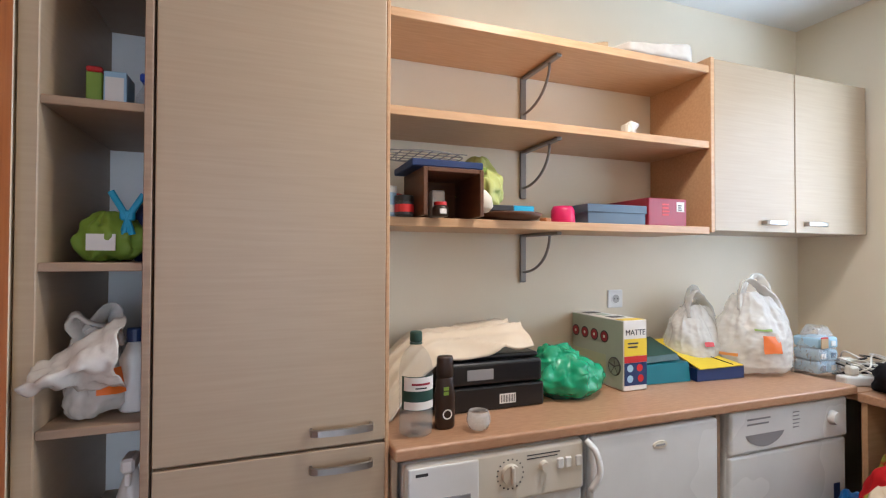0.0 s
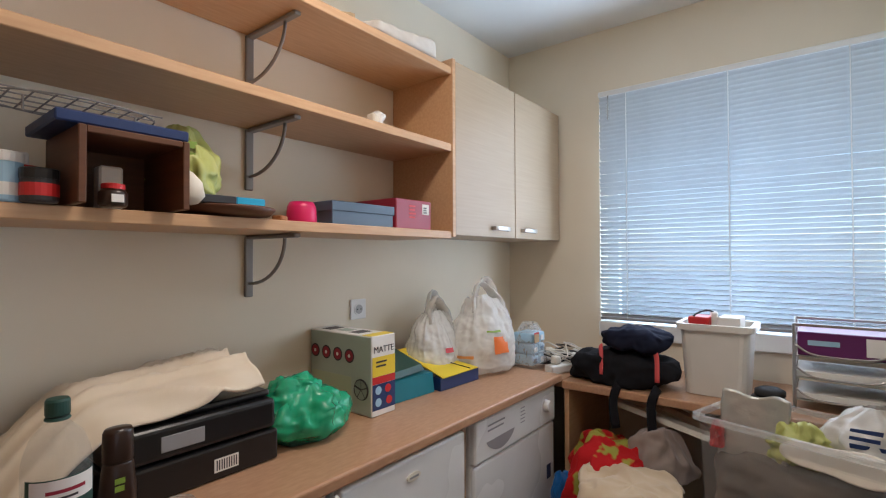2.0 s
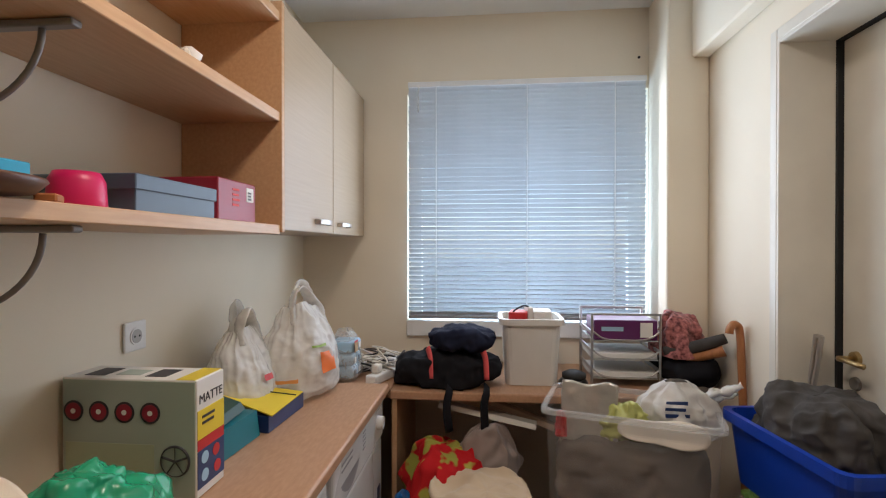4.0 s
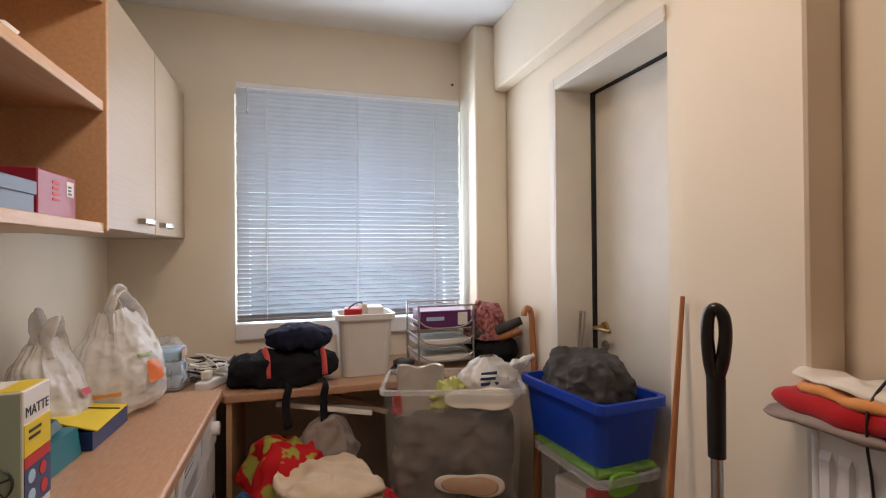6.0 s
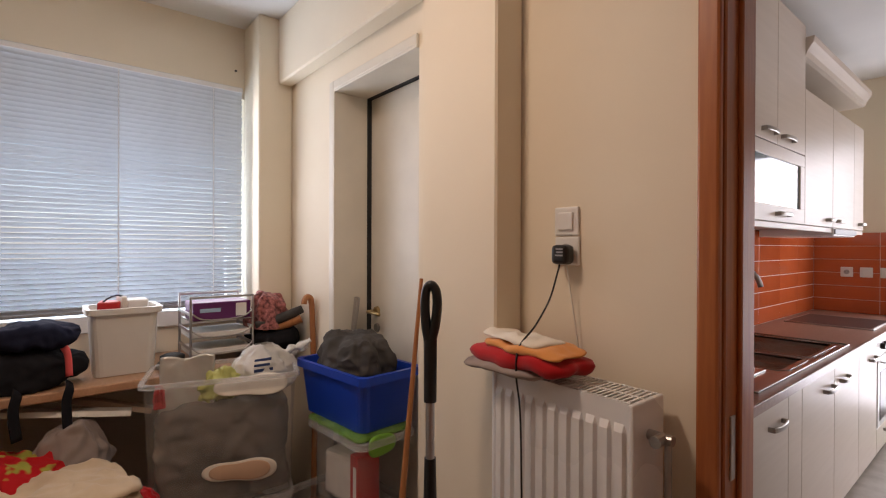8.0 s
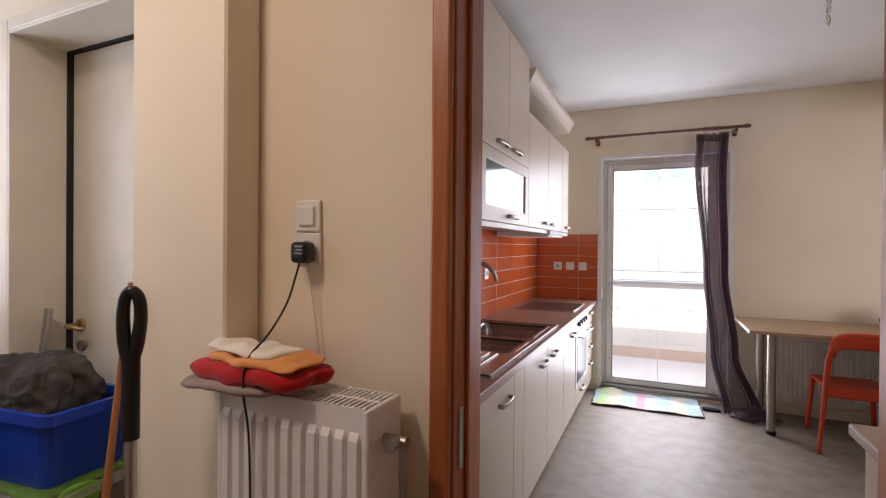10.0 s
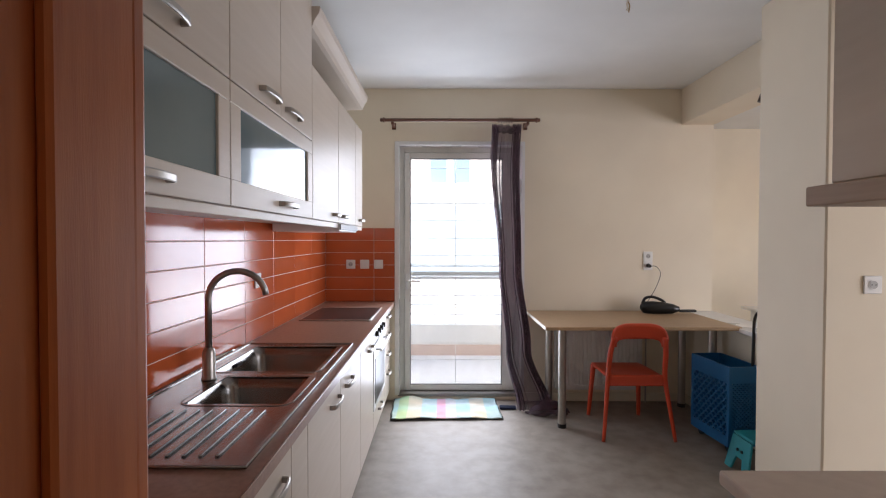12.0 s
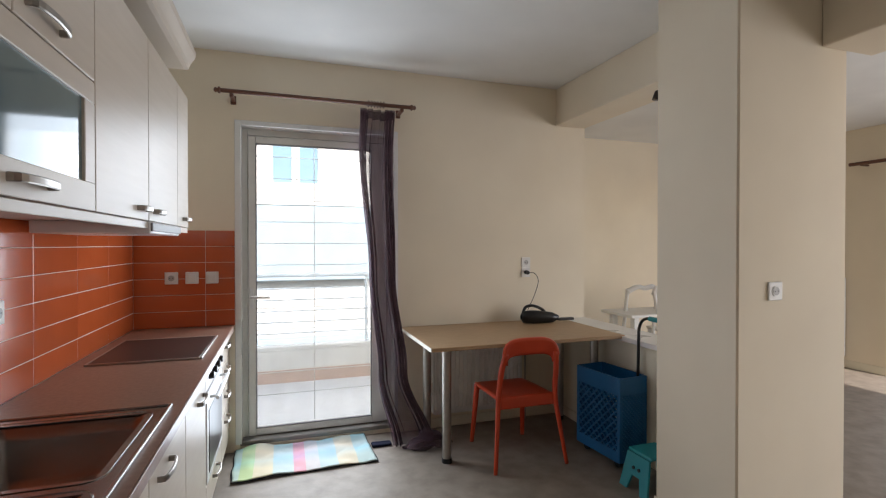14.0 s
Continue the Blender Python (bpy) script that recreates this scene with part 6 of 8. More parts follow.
def tub(t, x0, x1, y0, y1, z0, z1, mat, rim, taper=0.04, wall=0.004, rot=0.0, rim_w=0.014, rim_h=0.02, name="tub"):
    """An open box with sloping sides, rounded corners, a floor and a rolled rim."""
    cx, cy = (x0 + x1) / 2, (y0 + y1) / 2

    def ring(bm, hx, hy, z, r=0.035):
        out = []
        for qx, qy, a0 in ((hx - r, hy - r, 0), (-hx + r, hy - r, 90), (-hx + r, -hy + r, 180), (hx - r, -hy + r, 270)):
            for k in range(5):
                a = radians(a0 + 22.5 * k)
                out.append(bm.verts.new((cx + qx + r * math.cos(a), cy + qy + r * math.sin(a), z)))
        return out

    hx, hy = (x1 - x0) / 2, (y1 - y0) / 2
    levels = [(hx * (1 - taper) - wall, hy * (1 - taper) - wall, z0 + wall), (hx - wall, hy - wall, z1), (hx, hy, z1), (hx * (1 - taper), hy * (1 - taper), z0)]
    bm = bmesh.new()
    rings = [ring(bm, *l) for l in levels]
    bm.faces.new(rings[0])
    bm.faces.new(rings[3][::-1])
    for a, b in zip(rings, rings[1:]):
        for k in range(len(a)):
            bm.faces.new((a[k], a[(k + 1) % len(a)], b[(k + 1) % len(a)], b[k]))
    body = part(name, turn(bm, rot, (cx, cy, 0)), mat, t)
    bm = bmesh.new()
    lv = [(hx - wall * 0.2, hy - wall * 0.2, z1 - rim_h), (hx + rim_w, hy + rim_w, z1 - rim_h), (hx + rim_w, hy + rim_w, z1 + 0.004), (hx - wall, hy - wall, z1 + 0.004)]
    rings = [ring(bm, *l) for l in lv]
    rings.append(rings[0])
    for a, b in zip(rings, rings[1:]):
        for k in range(len(a)):
            bm.faces.new((a[k], a[(k + 1) % len(a)], b[(k + 1) % len(a)], b[k]))
    part("rim", turn(bm, rot, (cx, cy, 0)), rim, t)
    return body


wb = thing("storage_bin", (2.5, 0.61, 0.853), "milky white plastic storage bin full of small things", "storage bin")
tub(wb, 2.395, 2.62, 0.485, 0.735, 0.855, 1.135, "milky", "milky", 0.12, rot=0)
part("panel", boxes(((2.408, 0.53, 0.90), (2.4115, 0.69, 1.06), 0.001)), "white_matt", wb)
for k, (a, b, m) in enumerate((((2.42, 0.62, 1.09), (2.52, 0.70, 1.165), "red"), ((2.43, 0.52, 1.10), (2.55, 0.60, 1.168), "paper"), ((2.54, 0.55, 1.08), (2.60, 0.69, 1.155), "cream_plastic"), ((2.44, 0.605, 1.10), (2.50, 0.63, 1.185), "paper"))):
    single("small_packet", turn(boxes((a, b, 0.006, 2)), 8 * k - 10, ((a[0] + b[0]) / 2, (a[1] + b[1]) / 2, 0)), m, ("red packet", "white packet", "cream box", "white card")[k] + " lying in the storage bin", "packet", "things in the bin")
bm = tube(bmesh.new(), smooth_line([(2.44, 0.70, 1.15), (2.43, 0.67, 1.18), (2.45, 0.63, 1.19), (2.46, 0.60, 1.165)], 4), 0.004, 6)
single("loose_cord", bm, "black", "thin dark cord over the bin's edge", "cord", smooth=True)

bm = lathe(bmesh.new(), [(0.045, 0), (0.06, 0.004), (0.062, 0.02), (0.052, 0.032), (0.04, 0.032), (0.036, 0.012)], (2.42, 0.435, 0.8535), 28)
single("tape_reel", bm, "black", "round black coil on the desk", "coil", smooth=True)
bm = lathe(bmesh.new(), [(0.045, 0), (0.05, 0.004), (0.05, 0.02), (0.03, 0.03)], (2.43, 0.43, 0.887), 24)
single("dark_coil", bm, "rubber", "smaller dark coil on the black one", "coil", smooth=True)


def letter_tray():
    t = thing("letter_tray", (2.54, 0.22, 0.853), "three-tier silver wire letter tray", "letter tray")
    x0, x1, y0, y1 = 2.43, 2.68, 0.075, 0.355
    for sx, sy in ((x0, y0), (x0, y1), (x1, y0), (x1, y1)):
        part("post", rod(bmesh.new(), (sx, sy, 0.854), (sx, sy, 1.165), 0.006, seg=8), "steel", t)
    for z in (0.885, 0.965, 1.045):
        tr = part("tray", boxes(((x0 + 0.006, y0 + 0.006, z), (x1 - 0.006, y1 - 0.006, z + 0.003))), "silver_foil", t)
        part("front_lip", tube(bmesh.new(), smooth_line([(x0, y0, z + 0.045), (x0, y0 + 0.05, z + 0.012), (x0, (y0 + y1) / 2, z + 0.006), (x0, y1 - 0.05, z + 0.012), (x0, y1, z + 0.045)], 4), 0.004, 6), "steel", tr, smooth=True)
        for yy in (y0, y1):
            part("side_rail", boxes(((x0, yy - 0.003, z + 0.03), (x1, yy + 0.003, z + 0.045), 0.001)), "steel", tr)
    for xx in (x0, x1):
        part("top_bar", boxes(((xx - 0.003, y0, 1.155), (xx + 0.004, y1, 1.165), 0.001)), "steel", t)


letter_tray()
pb = thing("purple_carton", (2.55, 0.215, 1.048), "flat purple carton in the letter tray", "carton")
part("carton", boxes(((2.435, 0.085, 1.05), (2.60, 0.345, 1.135), 0.003)), "purple", pb)
part("print", boxes(((2.4338, 0.105, 1.063), (2.4352, 0.155, 1.125))), "paper", pb, "pale end panel")
part("print", bars(0.315, 1.088, 0.13, 1, 0.018, 0.02, 2.4343, "x"), "blue_print", pb)
for z in (0.889, 0.969):
    single("paper_pad", boxes(((2.45, 0.08, z), (2.67, 0.35, z + 0.022), 0.002)), "paper", "pad of white paper in the letter tray", "paper")

single("patterned_cloth", heap((2.52, -0.03, 0.985), (0.12, 0.115, 0.165), 0.4, 12, 6.5), "pink_cloth", "pink cloth with dark dots in a heap", "cloth", smooth=True)
single("black_case", crumple(sheet(bmesh.new(), lambda u, v: Vector((2.53 + 0.17 * math.copysign(abs(math.cos(6.2832 * u)) ** 0.5, math.cos(6.2832 * u)) * abs(math.sin(math.pi * (0.02 + 0.96 * v))) ** 0.3, -0.055 + 0.115 * math.copysign(abs(math.sin(6.2832 * u)) ** 0.5, math.sin(6.2832 * u)) * abs(math.sin(math.pi * (0.02 + 0.96 * v))) ** 0.3, 0.855 + 0.14 * v)), 48, 20, True), 0.012, 14, 2, 0.8545, 0.6), "black_cloth", "black soft case beside the letter tray", "case", smooth=True)


def umbrella():
    u = thing("umbrella", (2.38, 0.0, 0.93), "folded dark umbrella with light wooden crook", "umbrella")
    part("canopy", tube(bmesh.new(), smooth_line([(2.46, 0.05, 1.00), (2.41, -0.05, 1.03), (2.355, -0.15, 1.08)], 6), lambda t: 0.020 + 0.006 * math.sin(math.pi * t), 12), "grey_cloth", u, smooth=True)
    part("handle", tube(bmesh.new(), smooth_line([(2.44, 0.02, 0.985), (2.40, -0.06, 0.995), (2.355, -0.12, 1.022), (2.345, -0.14, 1.032)], 5), lambda t: 0.016 + 0.006 * t, 10), "stick", u, "light wooden crook", smooth=True)


umbrella()


def walking_stick():
    pts = [(2.16, -0.12, 0.004), (2.225, -0.16, 0.55), (2.27, -0.165, 1.08)]
    pts = smooth_line(pts, 6) + smooth_line([(2.275, -0.165, 1.11), (2.274, -0.158, 1.14), (2.268, -0.138, 1.15), (2.262, -0.122, 1.135), (2.26, -0.118, 1.115)], 5)
    single("walking_stick", tube(bmesh.new(), pts, 0.0145, 12), "stick", "reddish wooden walking stick with a crook leaning in the corner", "walking stick", smooth=True)


walking_stick()


def folding_frame():
    f = thing("folding_frame", (2.0, -0.2, 0), "folded grey metal frame leaning beside the door", "metal frame")
    for dx in (0.0, 0.045):
        part("tube", rod(bmesh.new(), (2.035 - dx, -0.13, 0.0), (1.985 + dx * 0.6, -0.27, 1.16), 0.008, seg=12), "steel", f)
    part("cross_bar", rod(bmesh.new(), (1.985, -0.27, 1.155), (2.012, -0.27, 1.155), 0.008, seg=12), "steel", f)


folding_frame()


# ---- boxes and clothes under and before the desk ----
def clear_box_big():
    ang = -16
    lo = thing("clear_box", (2.085, 0.30, 0), "clear plastic storage box under another one", "storage box", "clear storage boxes")
    tub(lo, 1.935, 2.235, 0.05, 0.55, 0.004, 0.405, "clear", "clear_rim", 0.06, 0.003, ang)
    up = thing("clear_box", (2.085, 0.30, 0.42), "overfull clear plastic storage box with shoes and bags", "storage box", "clear storage boxes")
    tub(up, 1.92, 2.25, 0.03, 0.57, 0.415, 0.893, "clear", "clear_rim", 0.07, 0.003, ang, 0.014, 0.013)
    cx, cy = 2.085, 0.30

    def inside(bm):
        return turn(bm, ang, (cx, cy, 0))

    single("dark_clothes", inside(stuffed(cx, cy, 0.424, 0.138, 0.236, 0.35, 3.3, 0.016)), "mixed_cloth", "dark mixed clothes pressed into the clear box", "clothes", smooth=True)
    single("grey_clothes", inside(stuffed(cx, cy, 0.012, 0.122, 0.215, 0.27, 8.3, 0.016)), "mixed_cloth", "dark clothes inside the lower clear box", "clothes", smooth=True)
    for y, z, tilt, m, label in ((cy - 0.06, 0.53, 4, "peach_cloth", "peach and cream slipper sole pressed against the box side"), (cy + 0.02, 0.10, -6, "cream_cloth", "cream slipper sole in the lower box")):
        sl = thing("slipper", (1.95, y, z), label, "slipper", "slippers in the boxes")
        for name, k, x, mm in (("sole", 1.0, 0.004, "white_cloth"), ("insole", 0.82, 0.0, m)):
            bm = slab_oval((0, 0, 0), 0.135 * k, 0.046 * k, 0.006, 2.4, 0.22)
            bmesh.ops.rotate(bm, cent=(0, 0, 0), matrix=Euler((radians(90), 0, 0)).to_matrix(), verts=bm.verts)
            bmesh.ops.rotate(bm, cent=(0, 0, 0), matrix=Euler((0, radians(tilt), 0)).to_matrix(), verts=bm.verts)
            bmesh.ops.rotate(bm, cent=(0, 0, 0), matrix=Matrix.Rotation(radians(-90), 3, "Z"), verts=bm.verts)
            bmesh.ops.translate(bm, vec=(cx - 0.156 + x if z > 0.3 else cx - 0.140 + x, y, z), verts=bm.verts)
            part(name, inside(bm), mm, sl, smooth=True)
    bm = bmesh.new()
    sheet(bm, lambda u, v: Vector((cx - 0.10 + 0.035 * v + 0.012 * math.sin(5 * u), cy + 0.035 + 0.185 * u, 0.765 + 0.205 * v + 0.006 * math.sin(9 * u))), 22, 22)
    single("foil_pack", inside(crumple(bm, 0.003, 22, 3, None, 0.8)), "silver_foil", "silver-grey crumpled foil pack standing in the clear box", "packet", smooth=True, solid=0.012)
    y = soft_bag("yellow_pack", (2.03, 0.33, 0.765), (0.09, 0.17, 0.155), "lemon", "crumpled yellowish film pack in the clear box", 4.4, "packet", 0.02, 18)
    single("red_cloth_ball", heap((2.025, 0.545, 0.80), (0.026, 0.022, 0.085), 0.3, 14, 2), "red_cloth", "red cloth in the box corner", "cloth", smooth=True)
    bm = slab_oval((0, 0, 0), 0.135, 0.045, 0.006, 2.4, 0.22)
    bmesh.ops.rotate(bm, cent=(0, 0, 0), matrix=Euler((radians(62), 0, 0)).to_matrix(), verts=bm.verts)
    bmesh.ops.rotate(bm, cent=(0, 0, 0), matrix=Matrix.Rotation(radians(-90), 3, "Z"), verts=bm.verts)
    bmesh.ops.translate(bm, vec=(cx - 0.148, cy - 0.10, 0.855), verts=bm.verts)
    single("insole", inside(bm), "white_cloth", "pale flat insole leaning on the box edge", "insole", smooth=True)
    b = soft_bag("white_bag", (2.07, 0.15, 0.765), (0.20, 0.27, 0.22), "bag_white", "crumpled white plastic bag with dark blue print", 6.0, "plastic bag", 0.017, 13)
    part("print", crumple(bars(0.22, 0.935, 0.10, 3, 0.010, 0.022, 1.964, "x"), 0.006, 20, 2), "navy", b, "dark blue print")
    part("tip", crumple(sheet(bmesh.new(), lambda u, v: Vector((2.05 + 0.02 * math.sin(6 * v), 0.08 - 0.13 * u, 0.915 + 0.05 * u + (0.07 - 0.03 * u) * (v - 0.5))), 20, 14), 0.014, 24, 3, None, 1.0), "bag_white", b, smooth=True, solid=0.004)


clear_box_big()


def blue_bin():
    b = thing("blue_bin", (1.75, -0.12, 0.70), "royal blue plastic bin heaped with dark cloth", "storage bin")
    tub(b, 1.565, 2.045, -0.300, -0.020, 0.685, 0.905, "blue_plastic", "blue_plastic", 0.12, 0.004, 6, 0.014, 0.028)
    single("charcoal_jacket", crumple(heap((1.815, -0.16, 0.872), (0.225, 0.14, 0.165), 0.34, 13, 1.2, 170, 80, 0.36, 0.35), 0.006, 10, 2, 0.865, 1.6), "grey_cloth", "charcoal grey jacket heaped in the blue bin", "jacket", smooth=True)
    single("red_garment", heap((1.75, -0.10, 0.80), (0.07, 0.045, 0.10), 0.3, 13, 4.2), "red_cloth", "dark red garment under the jacket", "garment", smooth=True)
    c = thing("lidded_box", (1.72, -0.10, 0.36), "clear box with lime green lid and clips", "storage box")
    tub(c, 1.555, 1.94, -0.27, -0.018, 0.362, 0.66, "clear", "clear_rim", 0.10, 0.003, 4)
    lid = part("lid", turn(boxes(((1.56, -0.275, 0.664), (1.945, -0.012, 0.683), 0.008, 3)), 4, (1.74, -0.12, 0)), "lime_film", c, "translucent lime lid")
    bm = slab_oval((0, 0, 0), 0.062, 0.040, 0.012, 3.0)
    bmesh.ops.rotate(bm, cent=(0, 0, 0), matrix=Euler((radians(90), 0, 0)).to_matrix(), verts=bm.verts)
    bmesh.ops.rotate(bm, cent=(0, 0, 0), matrix=Matrix.Rotation(radians(90), 3, "Z"), verts=bm.verts)
    bmesh.ops.translate(bm, vec=(1.549, -0.12, 0.640), verts=bm.verts)
    part("clip", turn(bm, 4, (1.74, -0.12, 0)), "lime", lid, "rounded lime green clip")
    single("red_carton", boxes(((1.585, -0.14, 0.37), (1.64, -0.04, 0.60), 0.003)), "red", "red carton inside the lidded box", "carton")
    single("paper_roll", turn(boxes(((1.66, -0.16, 0.37), (1.86, -0.05, 0.56), 0.02, 2)), 14, (1.76, -0.1, 0)), "paper", "white papers inside the lidded box", "papers")
    label = single("sticker", boxes(((1.59, -0.039, 0.43), (1.612, -0.0375, 0.56))), "paper", "white sticker on the red carton", "sticker")
    d = thing("low_box", (1.70, 0.05, 0), "wide clear plastic box with papers, on the floor", "storage box")
    tub(d, 1.42, 2.0, -0.27, 0.17, 0.004, 0.355, "clear", "clear_rim", 0.06, 0.003, 5, 0.016, 0.02)
    single("pink_cartons", boxes(((1.50, 0.0, 0.02), (1.85, 0.12, 0.30), 0.006), ((1.55, -0.18, 0.02), (1.92, -0.02, 0.27), 0.006)), "crimson", "crimson cartons inside the low box", "cartons")
    single("white_papers", boxes(((1.60, 0.02, 0.302), (1.80, 0.10, 0.335), 0.003)), "paper", "white papers on the cartons", "papers")


blue_bin()


def mop():
    m = thing("mop", (0.947, 0.11, 0), "floor mop with black grip and grey metal pole", "mop")
    x, y = 0.950, 0.104
    part("pole", rod(bmesh.new(), (x + 0.004, y - 0.004, 0.03), (x, y, 1.06), 0.0115, seg=16), "steel", m)

    def grip(u, v):
        """A moulded sleeve that widens into a flat hand loop, slotted at the top."""
        a = 2 * math.pi * u
        return Vector((x + 0.0165 * math.cos(a) * (1 + 0.15 * v), y + 0.0165 * math.sin(a), 1.005 + 0.16 * v))

    part("grip_sleeve", sheet(bmesh.new(), grip, 18, 6, True), "black", m, smooth=True)
    # the loop lies in the plane that faces the window side
    ux, uy = 0.50, -0.42
    loop = smooth_line([(q[0] * ux + x, q[0] * -uy + y, q[1]) for q in ((0.0, 1.13), (-0.004, 1.165), (-0.018, 1.20), (-0.027, 1.25), (-0.022, 1.288), (-0.002, 1.304), (0.017, 1.29), (0.022, 1.25), (0.017, 1.20), (0.006, 1.165), (0.0, 1.13))], 6)
    part("grip", tube(bmesh.new(), loop, lambda t: 0.0150 - 0.003 * math.sin(math.pi * t), 12), "black", m, smooth=True)
    part("joint", rod(bmesh.new(), (x + 0.003, y - 0.003, 0.74), (x + 0.0025, y - 0.0025, 0.86), 0.0175, 0.015, 16), "black", m)
    part("head", boxes(((0.88, 0.05, 0.004), (1.02, 0.17, 0.04), 0.012, 2)), "black", m)


mop()


def broom():
    b = thing("broom_stick", (1.13, 0.06, 0), "bare wooden broom stick leaning on the pillar", "broom")
    part("stick", rod(bmesh.new(), (1.14, 0.12, 0.09), (1.212, -0.062, 1.30), 0.0135, 0.006, 14), "stick", b)
    part("head", boxes(((1.06, 0.08, 0.035), (1.22, 0.155, 0.09), 0.012, 2)), "stick", b)
    bm = bmesh.new()
    rng = random.Random(3)
    for k in range(60):
        x, y = 1.065 + 0.15 * rng.random(), 0.085 + 0.065 * rng.random()
        rod(bm, (x, y, 0.036), (x + rng.uniform(-0.01, 0.01), y + rng.uniform(-0.01, 0.01), 0.001), 0.003, seg=4)
    part("bristles", bm, "kraft", b)


broom()


def clothes_pile():
    single("laundry_tub", lathe(bmesh.new(), [(0.22, 0.004), (0.25, 0.02), (0.27, 0.34), (0.275, 0.35), (0.265, 0.35), (0.24, 0.03), (0.05, 0.02)], (1.92, 0.80, 0), 36, (0.9, 1.0)), "milky", "round grey-white laundry tub under the clothes", "laundry tub", smooth=True)
    single("blanket", heap((2.23, 0.95, 0.02), (0.25, 0.24, 0.64), 0.30, 9, 2.2, 110, 54, 0.4, 0.9), "blanket", "red and green patterned blanket heaped under the desk", "blanket", smooth=True)
    single("blue_garment", heap((2.12, 1.12, 0.004), (0.13, 0.07, 0.52), 0.25, 12, 5), "blue_cloth", "blue garment pushed under the desk", "garment", smooth=True)
    single("grey_bag", heap((2.31, 0.80, 0.55), (0.12, 0.14, 0.17), 0.3, 12, 7), "taupe_cloth", "crumpled taupe bag under the desk", "bag", smooth=True)
    linen = folded((1.97, 0.80, 0.545), (0.35, 0.36, 0.075), 2, 21, 0.024, 18)
    for v in linen.verts:  # it hangs over the pile towards the room and to one side
        v.co.z -= 0.9 * max(0.0, 1.90 - v.co.x) ** 1.3 + 0.5 * max(0.0, 0.72 - v.co.y) ** 1.3
        v.co.z += 0.016 * noise.noise(Vector((v.co.x * 7, v.co.y * 7, 3)))
    single("beige_cloth", crumple(linen, 0.012, 8, 3, None, 1.5), "beige_cloth", "beige linen cloth folded on the pile", "cloth", smooth=True)
    single("under_cloth", heap((1.95, 0.80, 0.20), (0.20, 0.21, 0.33), 0.2, 9, 9), "beige_cloth", "beige clothes in the laundry tub", "clothes", smooth=True)
    single("yellow_red_cloth", heap((1.98, 0.60, 0.35), (0.09, 0.06, 0.20), 0.3, 12, 9.5), "red_cloth", "red cloth beside the folded linen", "cloth", smooth=True)
    f = thing("metal_strips", (2.42, 0.75, 0.65), "metal and wooden strips lying under the desk", "strips")
    part("strip", tube(bmesh.new(), [(2.36, 1.0, 0.785), (2.33, 0.78, 0.752), (2.31, 0.60, 0.722)], 0.020, 4, 0.35), "silver_foil", f)
    part("strip", tube(bmesh.new(), [(2.42, 0.86, 0.805), (2.38, 0.65, 0.745), (2.36, 0.52, 0.70)], 0.020, 4, 0.4), "oak_dark", f)


clothes_pile()


# ---- things on the shelves ----
def wooden_crate():
    b = thing("wooden_box", (0.62, 1.45, 1.515), "dark brown open wooden box on the shelf", "box")
    x0, x1, y0, y1, z0, z1 = 0.535, 0.74, 1.375, 1.60, 1.517, 1.668
    part("side", boxes(((x0, y0, z0), (x0 + 0.014, y1, z1), 0.002)), "brown_wood", b)
    part("side", boxes(((x1 - 0.014, y0, z0), (x1, y1, z1), 0.002)), "brown_wood", b)
    part("top", boxes(((x0 + 0.014, y0 + 0.002, z1 - 0.014), (x1 - 0.014, y1, z1), 0.002)), "brown_wood", b)
    part("back", boxes(((x0 + 0.014, y1 - 0.01, z0), (x1 - 0.014, y1, z1 - 0.014))), "brown_wood", b)
    single("navy_book", boxes(((0.50, 1.38, 1.669), (0.74, 1.60, 1.692), 0.003)), "navy", "flat navy blue box on the wooden box", "box")
    bm = bmesh.new()
    for k in range(9):
        a = 0.015 + 0.012 * k
        tube(bm, [(0.56 + 0.15 * math.cos(t), 1.50 + 0.10 * math.sin(t), 1.722 + 0.0) for t in [2 * math.pi * j / 24 for j in range(25)]] if k == 0 else [(0.56 - 0.145 + 0.032 * k, 1.50 - 0.10 * math.sqrt(max(0.02, 1 - (1 - 0.213 * k) ** 2)), 1.722), (0.56 - 0.145 + 0.032 * k, 1.50 + 0.10 * math.sqrt(max(0.02, 1 - (1 - 0.213 * k) ** 2)), 1.722)], 0.0018, 6)
    for y in (1.42, 1.46, 1.50, 1.54, 1.58):
        tube(bm, [(0.425, y, 1.7215), (0.70, y, 1.7215)], 0.0016, 6)
    for p in ((0.47, 1.46), (0.66, 1.46), (0.56, 1.58)):
        tube(bm, [(p[0], p[1], 1.6925), (p[0], p[1], 1.722)], 0.002, 6)
    single("wire_rack", bm, "grey_metal", "round dark wire rack on the flat box", "wire rack")
    single("white_box", boxes(((0.60, 1.48, 1.517), (0.645, 1.52, 1.61), 0.004)), "paper", "small white box inside the wooden box", "box")
    j = thing("glass_jar", (0.605, 1.415, 1.516), "small dark jar with red lid", "jar")
    part("jar", lathe(bmesh.new(), [(0.022, 0), (0.026, 0.004), (0.026, 0.028), (0.02, 0.036)], (0.605, 1.415, 1.516), 20), "brown_dark", j, smooth=True)
    part("lid", lathe(bmesh.new(), [(0.021, 0.036), (0.021, 0.046), (0.019, 0.047)], (0.605, 1.415, 1.516), 20), "red", j, "red lid")
    part("label", boxes(((0.594, 1.3872, 1.524), (0.616, 1.390, 1.54))), "paper", j)


wooden_crate()


